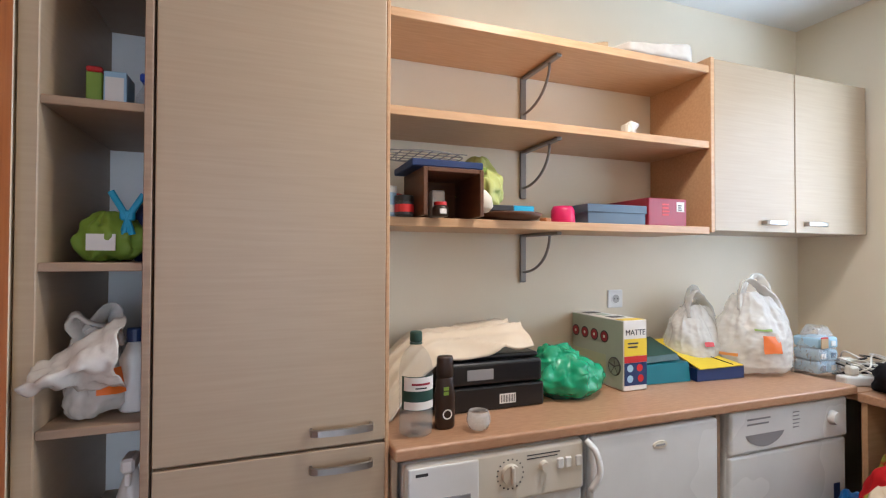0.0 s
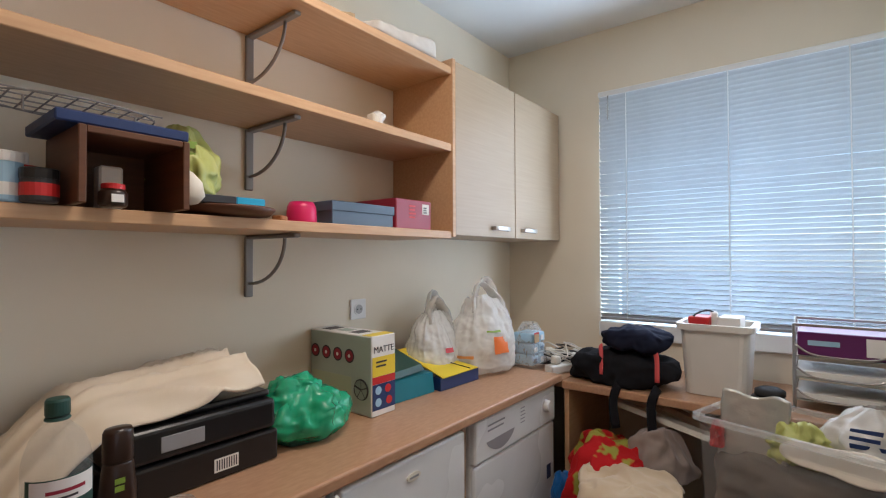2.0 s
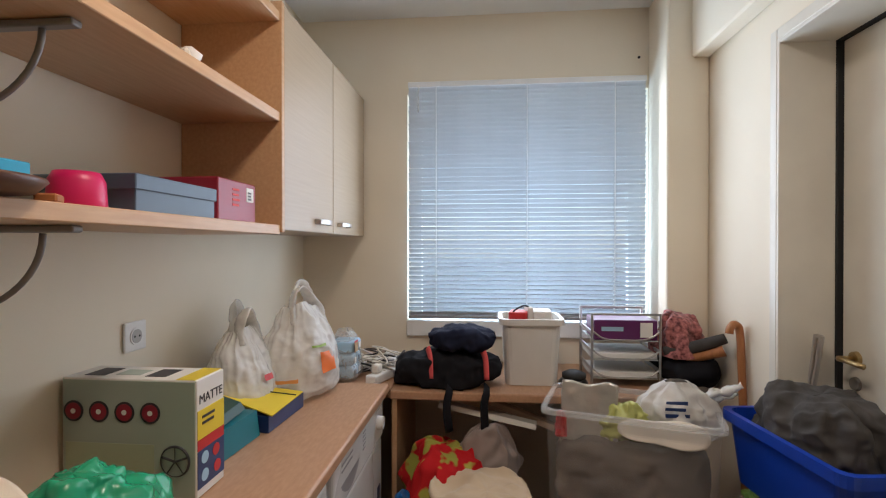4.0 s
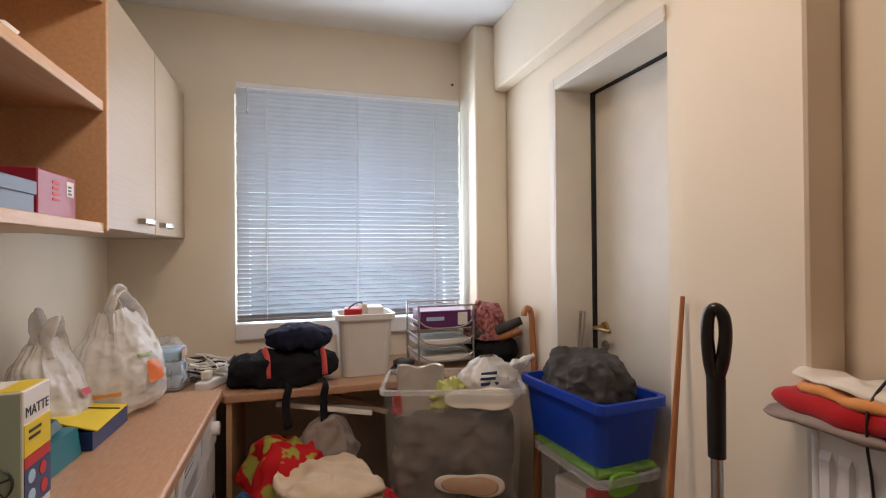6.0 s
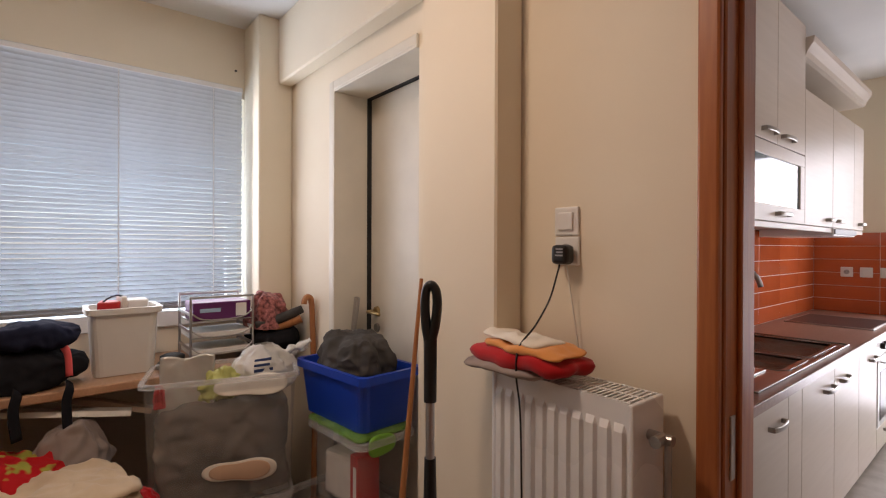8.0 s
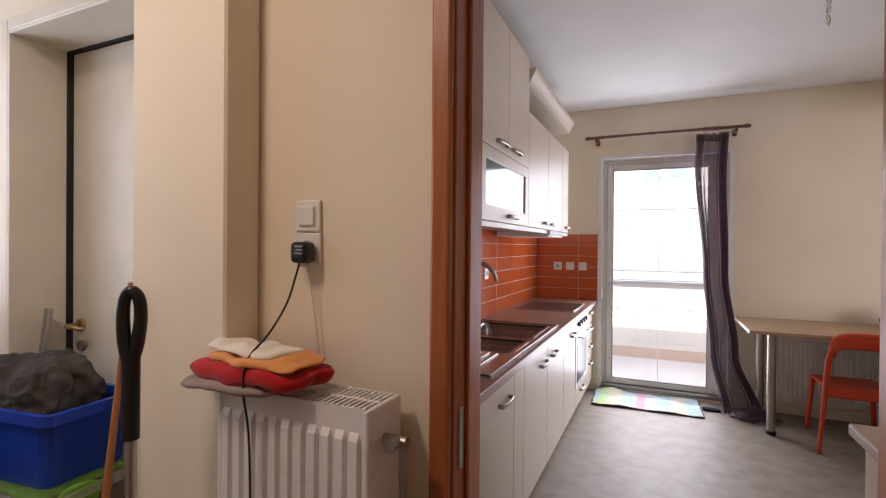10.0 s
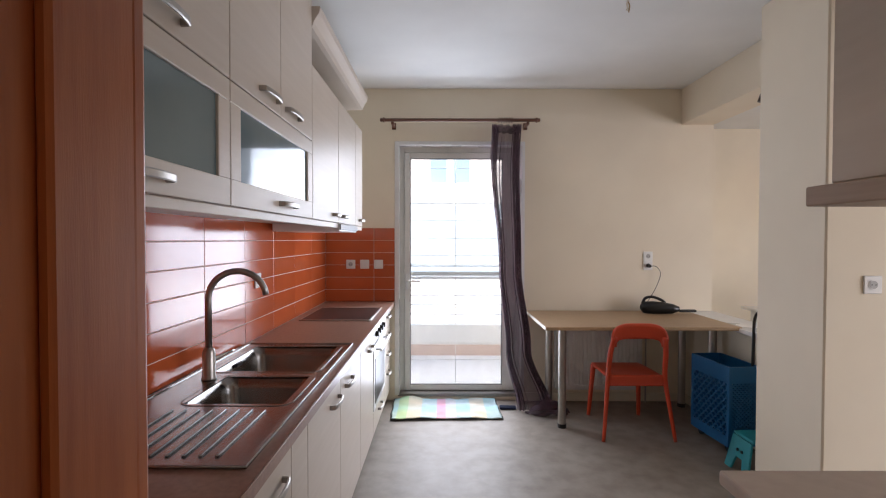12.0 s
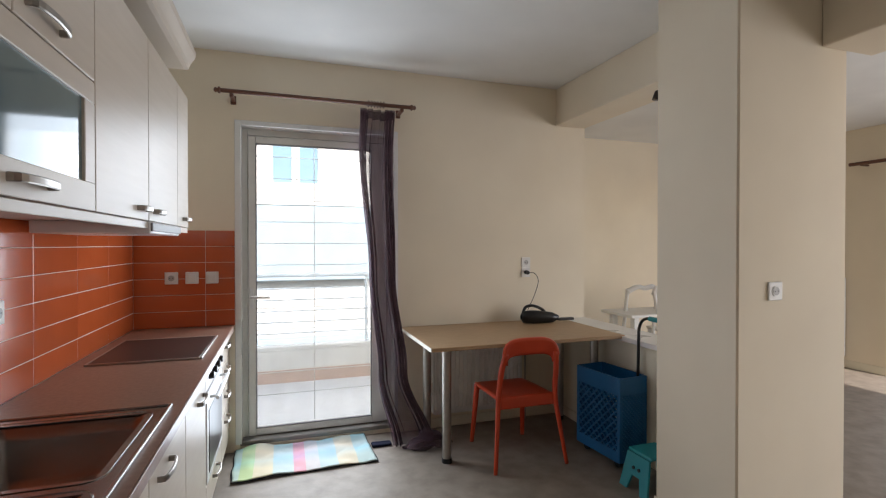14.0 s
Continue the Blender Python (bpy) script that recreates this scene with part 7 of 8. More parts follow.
def paint_tins():
    for k, (x, y, m, lid, lab) in enumerate(((0.445, 1.475, "blue_print", "paper", "paint jar with white lid on the shelf"), (0.482, 1.53, "dark_print", "red", "dark jar on the shelf end"), (0.492, 1.44, "dark_print", "black", "small black jar on the shelf"))):
        t = thing("paint_jar", (x, y, 1.516), lab, "jar", "jars on the shelf")
        h = (0.075, 0.06, 0.045)[k]
        part("jar", lathe(bmesh.new(), [(0.027, 0), (0.03, 0.004), (0.03, h)], (x, y, 1.516), 22), m, t, smooth=False)
        part("lid", lathe(bmesh.new(), [(0.031, h), (0.031, h + 0.018), (0.028, h + 0.02)], (x, y, 1.516), 22), lid, t)
        part("label", lathe(bmesh.new(), [(0.0304, 0.012), (0.0306, 0.013), (0.0306, 0.035), (0.0304, 0.036)], (x, y, 1.516), 22), "red" if k else "paper", t)
    single("white_carton", boxes(((0.425, 1.56, 1.517), (0.50, 1.70, 1.63), 0.003)), "paper", "white carton at the shelf end", "carton")


paint_tins()
lb = soft_bag("lemon_bag", (0.82, 1.60, 1.516), (0.18, 0.14, 0.24), "lemon", "yellow-green printed plastic bag on the shelf", 8.5)
part("print", crumple(bars(0.78, 1.69, 0.07, 2, 0.018, 0.03, 1.535), 0.004, 20, 2), "green_print", lb, "green print")
single("crumpled_tissue", crumple(lathe(bmesh.new(), [(0.02, 0), (0.035, 0.02), (0.03, 0.055), (0.012, 0.08)], (0.775, 1.46, 1.54), 18), 0.012, 26, 5), "white_cloth", "crumpled white tissue on the shelf", "tissue", smooth=True)
single("brown_plate", lathe(bmesh.new(), [(0.05, 0), (0.115, 0.008), (0.13, 0.024), (0.128, 0.028), (0.10, 0.014), (0.02, 0.012)], (0.90, 1.53, 1.516), 32), "brown_wood", "brown wooden dish on the shelf", "dish", smooth=True)
pk = thing("blue_packet", (0.90, 1.5, 1.54), "flat black and sky-blue packet on the dish", "packet")
part("packet", boxes(((0.79, 1.44, 1.546), (0.885, 1.55, 1.566), 0.002)), "dark_print", pk)
part("blue_half", boxes(((0.885, 1.44, 1.546), (0.965, 1.55, 1.566), 0.002)), "sky_blue", pk, "sky-blue half")
single("wood_piece", turn(boxes(((1.02, 1.47, 1.516), (1.06, 1.50, 1.53), 0.003)), 30, (1.04, 1.48, 0)), "stick", "small piece of wood on the shelf edge", "wood piece")
single("pink_cup", lathe(bmesh.new(), [(0.045, 0), (0.047, 0.004), (0.044, 0.05), (0.036, 0.066), (0.01, 0.068)], (1.15, 1.54, 1.516), 28), "pink", "bright pink plastic cup upside down", "cup", smooth=True)
bb = thing("blue_box", (1.38, 1.55, 1.516), "slate blue lidded card box on the shelf", "box")
part("box_body", boxes(((1.225, 1.485, 1.516), (1.50, 1.70, 1.568), 0.002)), "slate_blue", bb)
part("lid", boxes(((1.221, 1.481, 1.56), (1.504, 1.704, 1.592), 0.002)), "slate_blue", bb)
rb = thing("crimson_box", (1.6, 1.6, 1.516), "crimson card box with white label on the shelf", "box")
part("box_body", boxes(((1.515, 1.485, 1.516), (1.715, 1.755, 1.628), 0.003)), "crimson", rb)
part("label", boxes(((1.66, 1.4838, 1.575), (1.70, 1.4855, 1.615))), "paper", rb, "white label")
part("label_print", bars(1.667, 1.598, 0.026, 3, 0.005, 0.009, 1.4835), "dark_print", rb)
part("print", bars(1.585, 1.60, 0.05, 4, 0.006, 0.014, 1.4842), "pink_strap", rb)

# the paper figure on the second shelf
pf = thing("paper_ornament", (1.45, 1.55, 1.871), "small cream paper ornament on the shelf", "ornament")
part("fan", crumple(boxes(((1.40, 1.52, 1.872), (1.46, 1.56, 1.89), 0.004), ((1.43, 1.51, 1.88), (1.47, 1.55, 1.925), 0.006)), 0.008, 30, 1), "cream_plastic", pf)
part("bow", crumple(lathe(bmesh.new(), [(0.01, 0), (0.03, 0.012), (0.02, 0.03), (0.032, 0.05), (0.01, 0.062)], (1.465, 1.53, 1.872), 14), 0.01, 40, 3), "paper", pf, smooth=True)
# the paper parcel on the top shelf
pp = thing("paper_parcel", (1.55, 1.60, 2.187), "white paper parcel with a brown paper end on the top shelf", "parcel")


def paper_wedge(x0, x1, y0, y1, z, h0, h1):
    """A soft paper parcel that rises from h0 at x0 to h1 at x1."""
    def f(u, v):
        a = 2 * math.pi * u
        c, q = math.cos(a), math.sin(a)
        k = (abs(c) ** 6 + abs(q) ** 6) ** (-1 / 6)
        e = min(1.0, 6 * v, 6 * (1 - v)) ** 0.4
        h = h0 + (h1 - h0) * v
        return Vector((x0 + (x1 - x0) * v, (y0 + y1) / 2 + (y1 - y0) / 2 * k * c * e, z + h / 2 + h / 2 * k * q * e))
    return crumple(sheet(bmesh.new(), f, 48, 40, True), 0.007, 12, 2, z, 0.8)


part("wrap", paper_wedge(1.33, 1.785, 1.455, 1.72, 2.187, 0.035, 0.095), "worn_paper", pp, smooth=True)
part("brown_end", paper_wedge(1.18, 1.345, 1.48, 1.70, 2.187, 0.02, 0.045), "kraft", pp, "brown paper end", smooth=True)


# ---- things in the narrow shelf unit ----
def cleaning_things():
    c = thing("detergent_box", (-0.33, 1.45, 1.742), "green and red cleaning carton", "carton", "cartons in the shelf unit")
    part("carton", boxes(((-0.345, 1.40, 1.743), (-0.31, 1.46, 1.85), 0.002)), "green_print", c)
    part("cap", boxes(((-0.345, 1.40, 1.851), (-0.31, 1.46, 1.865), 0.003)), "red", c)
    c = thing("detergent_box", (-0.275, 1.45, 1.742), "white and blue cleaning carton", "carton", "cartons in the shelf unit")
    part("carton", boxes(((-0.302, 1.38, 1.743), (-0.252, 1.46, 1.85), 0.002)), "blue_print", c)
    part("print", boxes(((-0.298, 1.379, 1.775), (-0.258, 1.3805, 1.835))), "paper", c)
    sp = thing("spray_bottle", (-0.215, 1.42, 1.742), "clear spray bottle with blue head", "spray bottle", "spray bottles")
    part("bottle", lathe(bmesh.new(), [(0.022, 0), (0.025, 0.004), (0.025, 0.06), (0.012, 0.085), (0.01, 0.09)], (-0.215, 1.42, 1.743), 18), "bottle", sp, smooth=True)
    part("head", boxes(((-0.225, 1.385, 1.834), (-0.205, 1.44, 1.856), 0.004)), "blue_plastic", sp)
    gb = soft_bag("green_pack", (-0.285, 1.40, 1.373), (0.15, 0.12, 0.125), "green_print", "green film pack with a white label", 2.5, "pack", 0.01, 18)
    part("label", boxes(((-0.32, 1.333, 1.40), (-0.26, 1.337, 1.44))), "paper", gb, "white label")
    br = thing("brush", (-0.235, 1.36, 1.45), "light blue plastic peg-shaped brush", "brush")
    part("arm", tube(bmesh.new(), [(-0.275, 1.35, 1.545), (-0.245, 1.352, 1.49), (-0.23, 1.355, 1.44)], 0.008, 8), "sky_blue", br)
    part("arm", tube(bmesh.new(), [(-0.205, 1.35, 1.54), (-0.235, 1.352, 1.49), (-0.25, 1.355, 1.44)], 0.008, 8), "sky_blue", br)
    part("collar", boxes(((-0.256, 1.345, 1.475), (-0.224, 1.365, 1.50), 0.004)), "sky_blue", br)
    bt = thing("dark_bottle", (-0.215, 1.45, 1.373), "dark bottle with steel cap", "bottle")
    part("bottle", lathe(bmesh.new(), [(0.025, 0), (0.028, 0.005), (0.028, 0.12), (0.016, 0.15)], (-0.218, 1.45, 1.373), 18), "navy", bt, smooth=True)
    part("cap", lathe(bmesh.new(), [(0.014, 0.15), (0.014, 0.175), (0.012, 0.178)], (-0.218, 1.45, 1.373), 16), "chrome", bt)
    single("magenta_box", boxes(((-0.335, 1.48, 1.373), (-0.27, 1.55, 1.47), 0.003)), "purple", "purple carton behind the green pack", "carton")
    carrier_bag("carrier_bag", (-0.30, 1.37, 1.006), (0.14, 0.15, 0.25), "bag_white", "white carrier bag with orange print hanging over the shelf", 30, 7.5, ((10, 0.34, 60, 0.24, "orange"),))
    fl = thing("carrier_bag", (-0.37, 1.27, 1.03), "loose white film bag hanging out of the shelf", "carrier bag")
    part("bag_body", crumple(sheet(bmesh.new(), lambda u, v: Vector((-0.385 + 0.16 * u, 1.285 - 0.07 * math.sin(math.pi * v) - 0.03 * (1 - u), 1.03 + 0.05 * u + (0.04 + 0.13 * u) * v + 0.07 * (1 - u))), 30, 24), 0.018, 14, 5, None, 1.0), "bag_white", fl, smooth=True, solid=0.003)
    wbt = thing("bleach_bottle", (-0.215, 1.36, 1.006), "white bottle with blue cap and label", "bottle")
    part("bottle", lathe(bmesh.new(), [(0.028, 0), (0.032, 0.005), (0.032, 0.13), (0.014, 0.17)], (-0.222, 1.36, 1.006), 18), "white_matt", wbt, smooth=True)
    part("cap", lathe(bmesh.new(), [(0.018, 0.17), (0.018, 0.20), (0.015, 0.203)], (-0.222, 1.36, 1.006), 16), "navy", wbt)
    s2 = thing("spray_bottle", (-0.23, 1.36, 0.651), "milky trigger spray bottle with red liquid", "spray bottle", "spray bottles")
    part("bottle", lathe(bmesh.new(), [(0.03, 0), (0.034, 0.005), (0.034, 0.14), (0.016, 0.20), (0.013, 0.215)], (-0.225, 1.36, 0.651), 18), "milky", s2, smooth=True)
    part("liquid_label", lathe(bmesh.new(), [(0.0345, 0.03), (0.0347, 0.031), (0.0347, 0.12), (0.0345, 0.121)], (-0.225, 1.36, 0.651), 18), "red", s2, "red label")
    part("trigger_head", boxes(((-0.24, 1.315, 0.866), (-0.21, 1.38, 0.90), 0.006), ((-0.232, 1.315, 0.835), (-0.218, 1.327, 0.866), 0.003)), "white_matt", s2)


cleaning_things()


# ---- kitchen: loose things ----
def kitchen_table():
    t = thing("kitchen_table", (-1.3, -3.78, 0), "oak-topped table on round steel legs with white edge", "table")
    part("tabletop", boxes(((-2.015, KS + 0.02, 0.782), (-0.615, -3.37, 0.806), 0.003)), "table", t)
    part("edge_band", boxes(((-0.6145, KS + 0.02, 0.782), (-0.611, -3.37, 0.8055), 0.001)), "cream_plastic", t, "pale edge band")
    for x, y in ((-0.79, -3.60), (-0.79, -4.06), (-1.93, -4.06), (-1.93, -3.60)):
        leg = part("leg", rod(bmesh.new(), (x, y, 0.03), (x, y, 0.782), 0.030, seg=20), "nickel", t, smooth=False)
        part("foot", rod(bmesh.new(), (x, y, 0.0), (x, y, 0.03), 0.034, seg=20), "black", leg, "black plastic foot")
        part("collar", rod(bmesh.new(), (x, y, 0.772), (x, y, 0.782), 0.045, seg=20), "steel", leg)


kitchen_table()


def orange_chair():
    """A moulded chair with a big opening in its back; its back stands towards the room."""
    c = thing("chair", (-1.28, -3.6, 0), "orange-red moulded plastic chair at the table", "chair")
    zs = 0.435

    def seat(u, v):
        x = -1.475 + 0.40 * u
        y = -3.845 + 0.44 * v
        w = 1 - 0.06 * (1 - v)
        dip = 0.018 * math.sin(math.pi * u) * math.sin(math.pi * min(1, v * 1.1))
        return Vector((-1.275 + (x + 1.275) * w, y, zs - dip - 0.012 * (1 - v) ** 3))

    part("seat", sheet(bmesh.new(), seat, 16, 16), "orange_plastic", c, smooth=True, solid=0.022)
    part("front_apron", boxes(((-1.46, -3.83, 0.385), (-1.09, -3.812, 0.425), 0.006)), "orange_plastic", c)
    part("back_apron", boxes(((-1.485, -3.42, 0.375), (-1.065, -3.395, 0.455), 0.010, 2)), "orange_plastic", c)
    # the hoop of the back runs down into the back legs
    for s in (-1, 1):
        pts = smooth_line([(-1.275 + s * 0.255, -3.335, 0.0), (-1.275 + s * 0.225, -3.375, 0.25), (-1.275 + s * 0.205, -3.40, 0.44), (-1.275 + s * 0.198, -3.375, 0.62), (-1.275 + s * 0.18, -3.345, 0.74)], 6)
        part("back_leg", tube(bmesh.new(), pts, lambda t: 0.016 + 0.008 * min(1, t * 1.6), 10, 0.75), "orange_plastic", c, smooth=True)
        pts = smooth_line([(-1.275 + s * 0.205, -3.86, 0.0), (-1.275 + s * 0.192, -3.835, 0.22), (-1.275 + s * 0.18, -3.82, 0.425)], 6)
        part("front_leg", tube(bmesh.new(), pts, lambda t: 0.015 + 0.006 * t, 10), "orange_plastic", c, smooth=True)

    def back(u, v):
        a = math.pi * (0.02 + 0.96 * u)
        x = -1.275 - 0.198 * math.copysign(abs(math.cos(a)) ** 0.55, math.cos(a))
        z = 0.70 + 0.135 * math.sin(a) ** 0.7 - v * (0.05 + 0.06 * math.sin(a))
        return Vector((x * 1.0 + v * 0.03 * math.cos(a), -3.335 - 0.03 * v - 0.02 * math.sin(a), z))

    part("backrest", sheet(bmesh.new(), back, 28, 6), "orange_plastic", c, smooth=True, solid=0.022)


orange_chair()


def hand_vacuum():
    v = thing("hand_vacuum", (-1.72, -4.03, 0.806), "black and grey cordless hand vacuum on the table", "hand vacuum")

    def body(u, w):
        a = 2 * math.pi * u
        prof = [(0.0, 0.02), (0.06, 0.048), (0.3, 0.055), (0.6, 0.05), (0.85, 0.04), (1.0, 0.02)]
        i = max(j for j in range(5) if prof[j][0] <= w)
        t = (w - prof[i][0]) / (prof[i + 1][0] - prof[i][0])
        r = prof[i][1] * (1 - t) + prof[i + 1][1] * t
        return Vector((-1.56 - 0.30 * w, -4.03 + 0.05 * w + r * 0.9 * math.cos(a), max(0.808, 0.858 - 0.008 * w + r * math.sin(a))))

    part("body", sheet(bmesh.new(), body, 24, 20, True), "black", v, smooth=True)
    part("grip", tube(bmesh.new(), smooth_line([(-1.575, -4.03, 0.89), (-1.60, -4.03, 0.935), (-1.66, -4.025, 0.945), (-1.73, -4.02, 0.92), (-1.76, -4.015, 0.895)], 5), 0.012, 10), "black", v, smooth=True)
    part("nozzle", boxes(((-2.0, -4.0, 0.825), (-1.855, -3.955, 0.845), 0.006)), "black", v)
    part("dust_window", boxes(((-1.68, -4.082, 0.835), (-1.59, -4.072, 0.87), 0.004)), "grey_plastic", v, "grey stripe on the body")


hand_vacuum()
wall_plate("wall_socket", "white double socket with a black cord over the table", "socket", (-1.688, KS, 1.285), "y", 1)
wall_plate("wall_socket", "white socket with a plug in it over the table", "socket", (-1.688, KS, 1.203), "y", 1)
cd = thing("vacuum_cord", (-1.69, -4.17, 1.203), "thin black charging cord with its plug", "cord")
part("plug", rod(bmesh.new(), (-1.688, KS + 0.012, 1.203), (-1.688, KS + 0.045, 1.20), 0.019, 0.015, 16), "black", cd)
part("cable", tube(bmesh.new(), smooth_line([(-1.69, KS + 0.045, 1.20), (-1.74, KS + 0.06, 1.195), (-1.78, KS + 0.05, 1.13), (-1.74, KS + 0.06, 1.02), (-1.67, KS + 0.10, 0.93), (-1.62, -4.04, 0.90)], 6), 0.003, 6), "black", cd, smooth=True)
for x, k in ((0.93, "socket"), (0.808, "blank"), (0.686, "blank")):
    wall_plate("wall_socket" if k == "socket" else "light_switch", "white " + ("socket" if k == "socket" else "rocker switch") + " on the orange tiles", "socket" if k == "socket" else "switch", (x, KS + 0.009, 1.21), "y", 1, "socket" if k == "socket" else "switch", 0.08)
wall_plate("wall_socket", "white socket on the orange tiles behind the tap", "socket", (KE - 0.010, -2.62, 1.20), "x", -1)
wall_plate("wall_socket", "white wall outlet on the pillar", "outlet", (-1.90, -2.22, 1.22), "y", 1, "socket", 0.085)

radiator("radiator", -1.62, -0.86, KS + 0.015, KS + 0.075, 0.12, 0.68, "white panel radiator under the table")


def curtain():
    r = thing("curtain_rod", (0, -4.07, 2.445), "dark walnut curtain rod with ball ends", "curtain rod")
    part("pole", rod(bmesh.new(), (0.615, -4.07, 2.445), (-0.665, -4.07, 2.445), 0.014, seg=14), "rod", r)
    for x, d in ((0.615, 1), (-0.665, -1)):
        bm = lathe(bmesh.new(), [(0.014, 0), (0.022, 0.006), (0.022, 0.014), (0.012, 0.02), (0.018, 0.032), (0.008, 0.042)], (0, 0, 0), 16)
        bmesh.ops.rotate(bm, cent=(0, 0, 0), matrix=Matrix.Rotation(radians(90 * d), 3, "Y"), verts=bm.verts)
        bmesh.ops.translate(bm, vec=(x, -4.07, 2.445), verts=bm.verts)
        part("finial", bm, "rod", r, smooth=True)
    for x in (0.55, -0.60):
        part("wall_bracket", boxes(((x - 0.012, KS, 2.405), (x + 0.012, -4.055, 2.43), 0.004), ((x - 0.018, KS, 2.39), (x + 0.018, KS + 0.012, 2.45), 0.004)), "rod", r)
    c = thing("curtain", (-0.45, -4.06, 0.01), "sheer aubergine curtain gathered to one side", "curtain")
    for k in range(6):
        x = -0.355 - 0.022 * k
        bm = bmesh.new()
        tube(bm, [(x, -4.07 + 0.021 * math.cos(a), 2.445 + 0.021 * math.sin(a)) for a in [2 * math.pi * j / 16 for j in range(17)]], 0.004, 6)
        part("ring", bm, "rod", c, smooth=True)

    def f(u, v):
        z = 2.39 - 2.37 * v
        keys = ((0.0, -0.30, 0.235), (0.12, -0.29, 0.235), (0.5, -0.365, 0.18), (0.8, -0.425, 0.205), (1.0, -0.51, 0.28))
        i = max(j for j in range(4) if keys[j][0] <= v)
        t = (v - keys[i][0]) / (keys[i + 1][0] - keys[i][0])
        t = t * t * (3 - 2 * t)
        xl = keys[i][1] * (1 - t) + keys[i + 1][1] * t
        w = keys[i][2] * (1 - t) + keys[i + 1][2] * t
        s = 2 * math.pi * (5.2 * u + 0.9 * math.sin(2.1 * u * math.pi) + 0.25 * math.sin(4 * v))
        fold = 0.030 * (1 - 0.25 * v)
        x = xl - w * u + 0.010 * math.sin(s * 2 + 4 * v)
        y = -4.065 + fold * math.sin(s + 1.3 * noise.noise(Vector((u * 5, v * 3, 0)))) + 0.012 * noise.noise(Vector((u * 9, v * 6, 4)))
        if v > 0.9:
            y += (v - 0.9) * 1.6
        return Vector((x, y, z))

    part("cloth", sheet(bmesh.new(), f, 150, 60), "curtain", c, smooth=True)
    part("heading", sheet(bmesh.new(), lambda u, v: f(u, 0.03 * v) + Vector((0, 0.004, 0.012)), 150, 3), "curtain", c, smooth=True)

    def puddle(u, v):
        a = 2 * math.pi * u
        p = f(0.5, 1.0)
        r = 0.02 + 0.13 * v
        return Vector((p.x - 0.10 + r * 1.25 * math.cos(a), p.y + 0.01 + 0.62 * r * math.sin(a), 0.012 + 0.10 * (1 - v) ** 1.3 + 0.012 * math.sin(5 * a + 7 * v) * v + 0.02 * math.sin(13 * v + a)))

    part("trailing_hem", crumple(sheet(bmesh.new(), puddle, 48, 18, True), 0.015, 12, 3, 0.004), "curtain", c, smooth=True)
    single("curtain_tie", crumple(boxes(((-0.50, -4.03, 0.002), (-0.36, -3.96, 0.02), 0.006, 2)), 0.006, 20, 2), "navy_cloth", "dark cloth end lying on the floor", "cloth")


curtain()


def rug():
    def f(u, v):
        x, y = -0.44 + 0.88 * u, -0.232 + 0.464 * v
        ripple = 0.016 * noise.noise(Vector((x * 6, y * 6, 1))) + 0.008 * noise.noise(Vector((x * 13, y * 13, 4)))
        lift = 0.05 * max(0, 1 - math.hypot(x - 0.30, y + 0.19) / 0.12)
        return Vector((x + 0.015 * noise.noise(Vector((y * 7, 0, 3))), y + 0.022 * noise.noise(Vector((x * 4, 2, 0))), 0.014 + max(-0.008, ripple) + lift))
    t = thing("door_mat", (0.095, -3.965, 0), "faded pastel checked cotton mat before the balcony door", "mat")

    def lay(name, grow, drop, mat, label, thick):
        bm = sheet(bmesh.new(), lambda u, v: f(u, v) * grow + Vector((0.095, -3.965, -drop)), 70, 36)
        part(name, turn(bm, 2, (0.095, -3.965, 0)), mat, t, label, smooth=True, solid=thick)

    # a slightly larger dark sheet shows all round the mat
    lay("backing", 1.02, 0.007, "rubber", "dark sheet below that shows at the edges", 0.004)
    lay("cotton_top", 1.0, 0.0, "rug", "", 0.006)


rug()


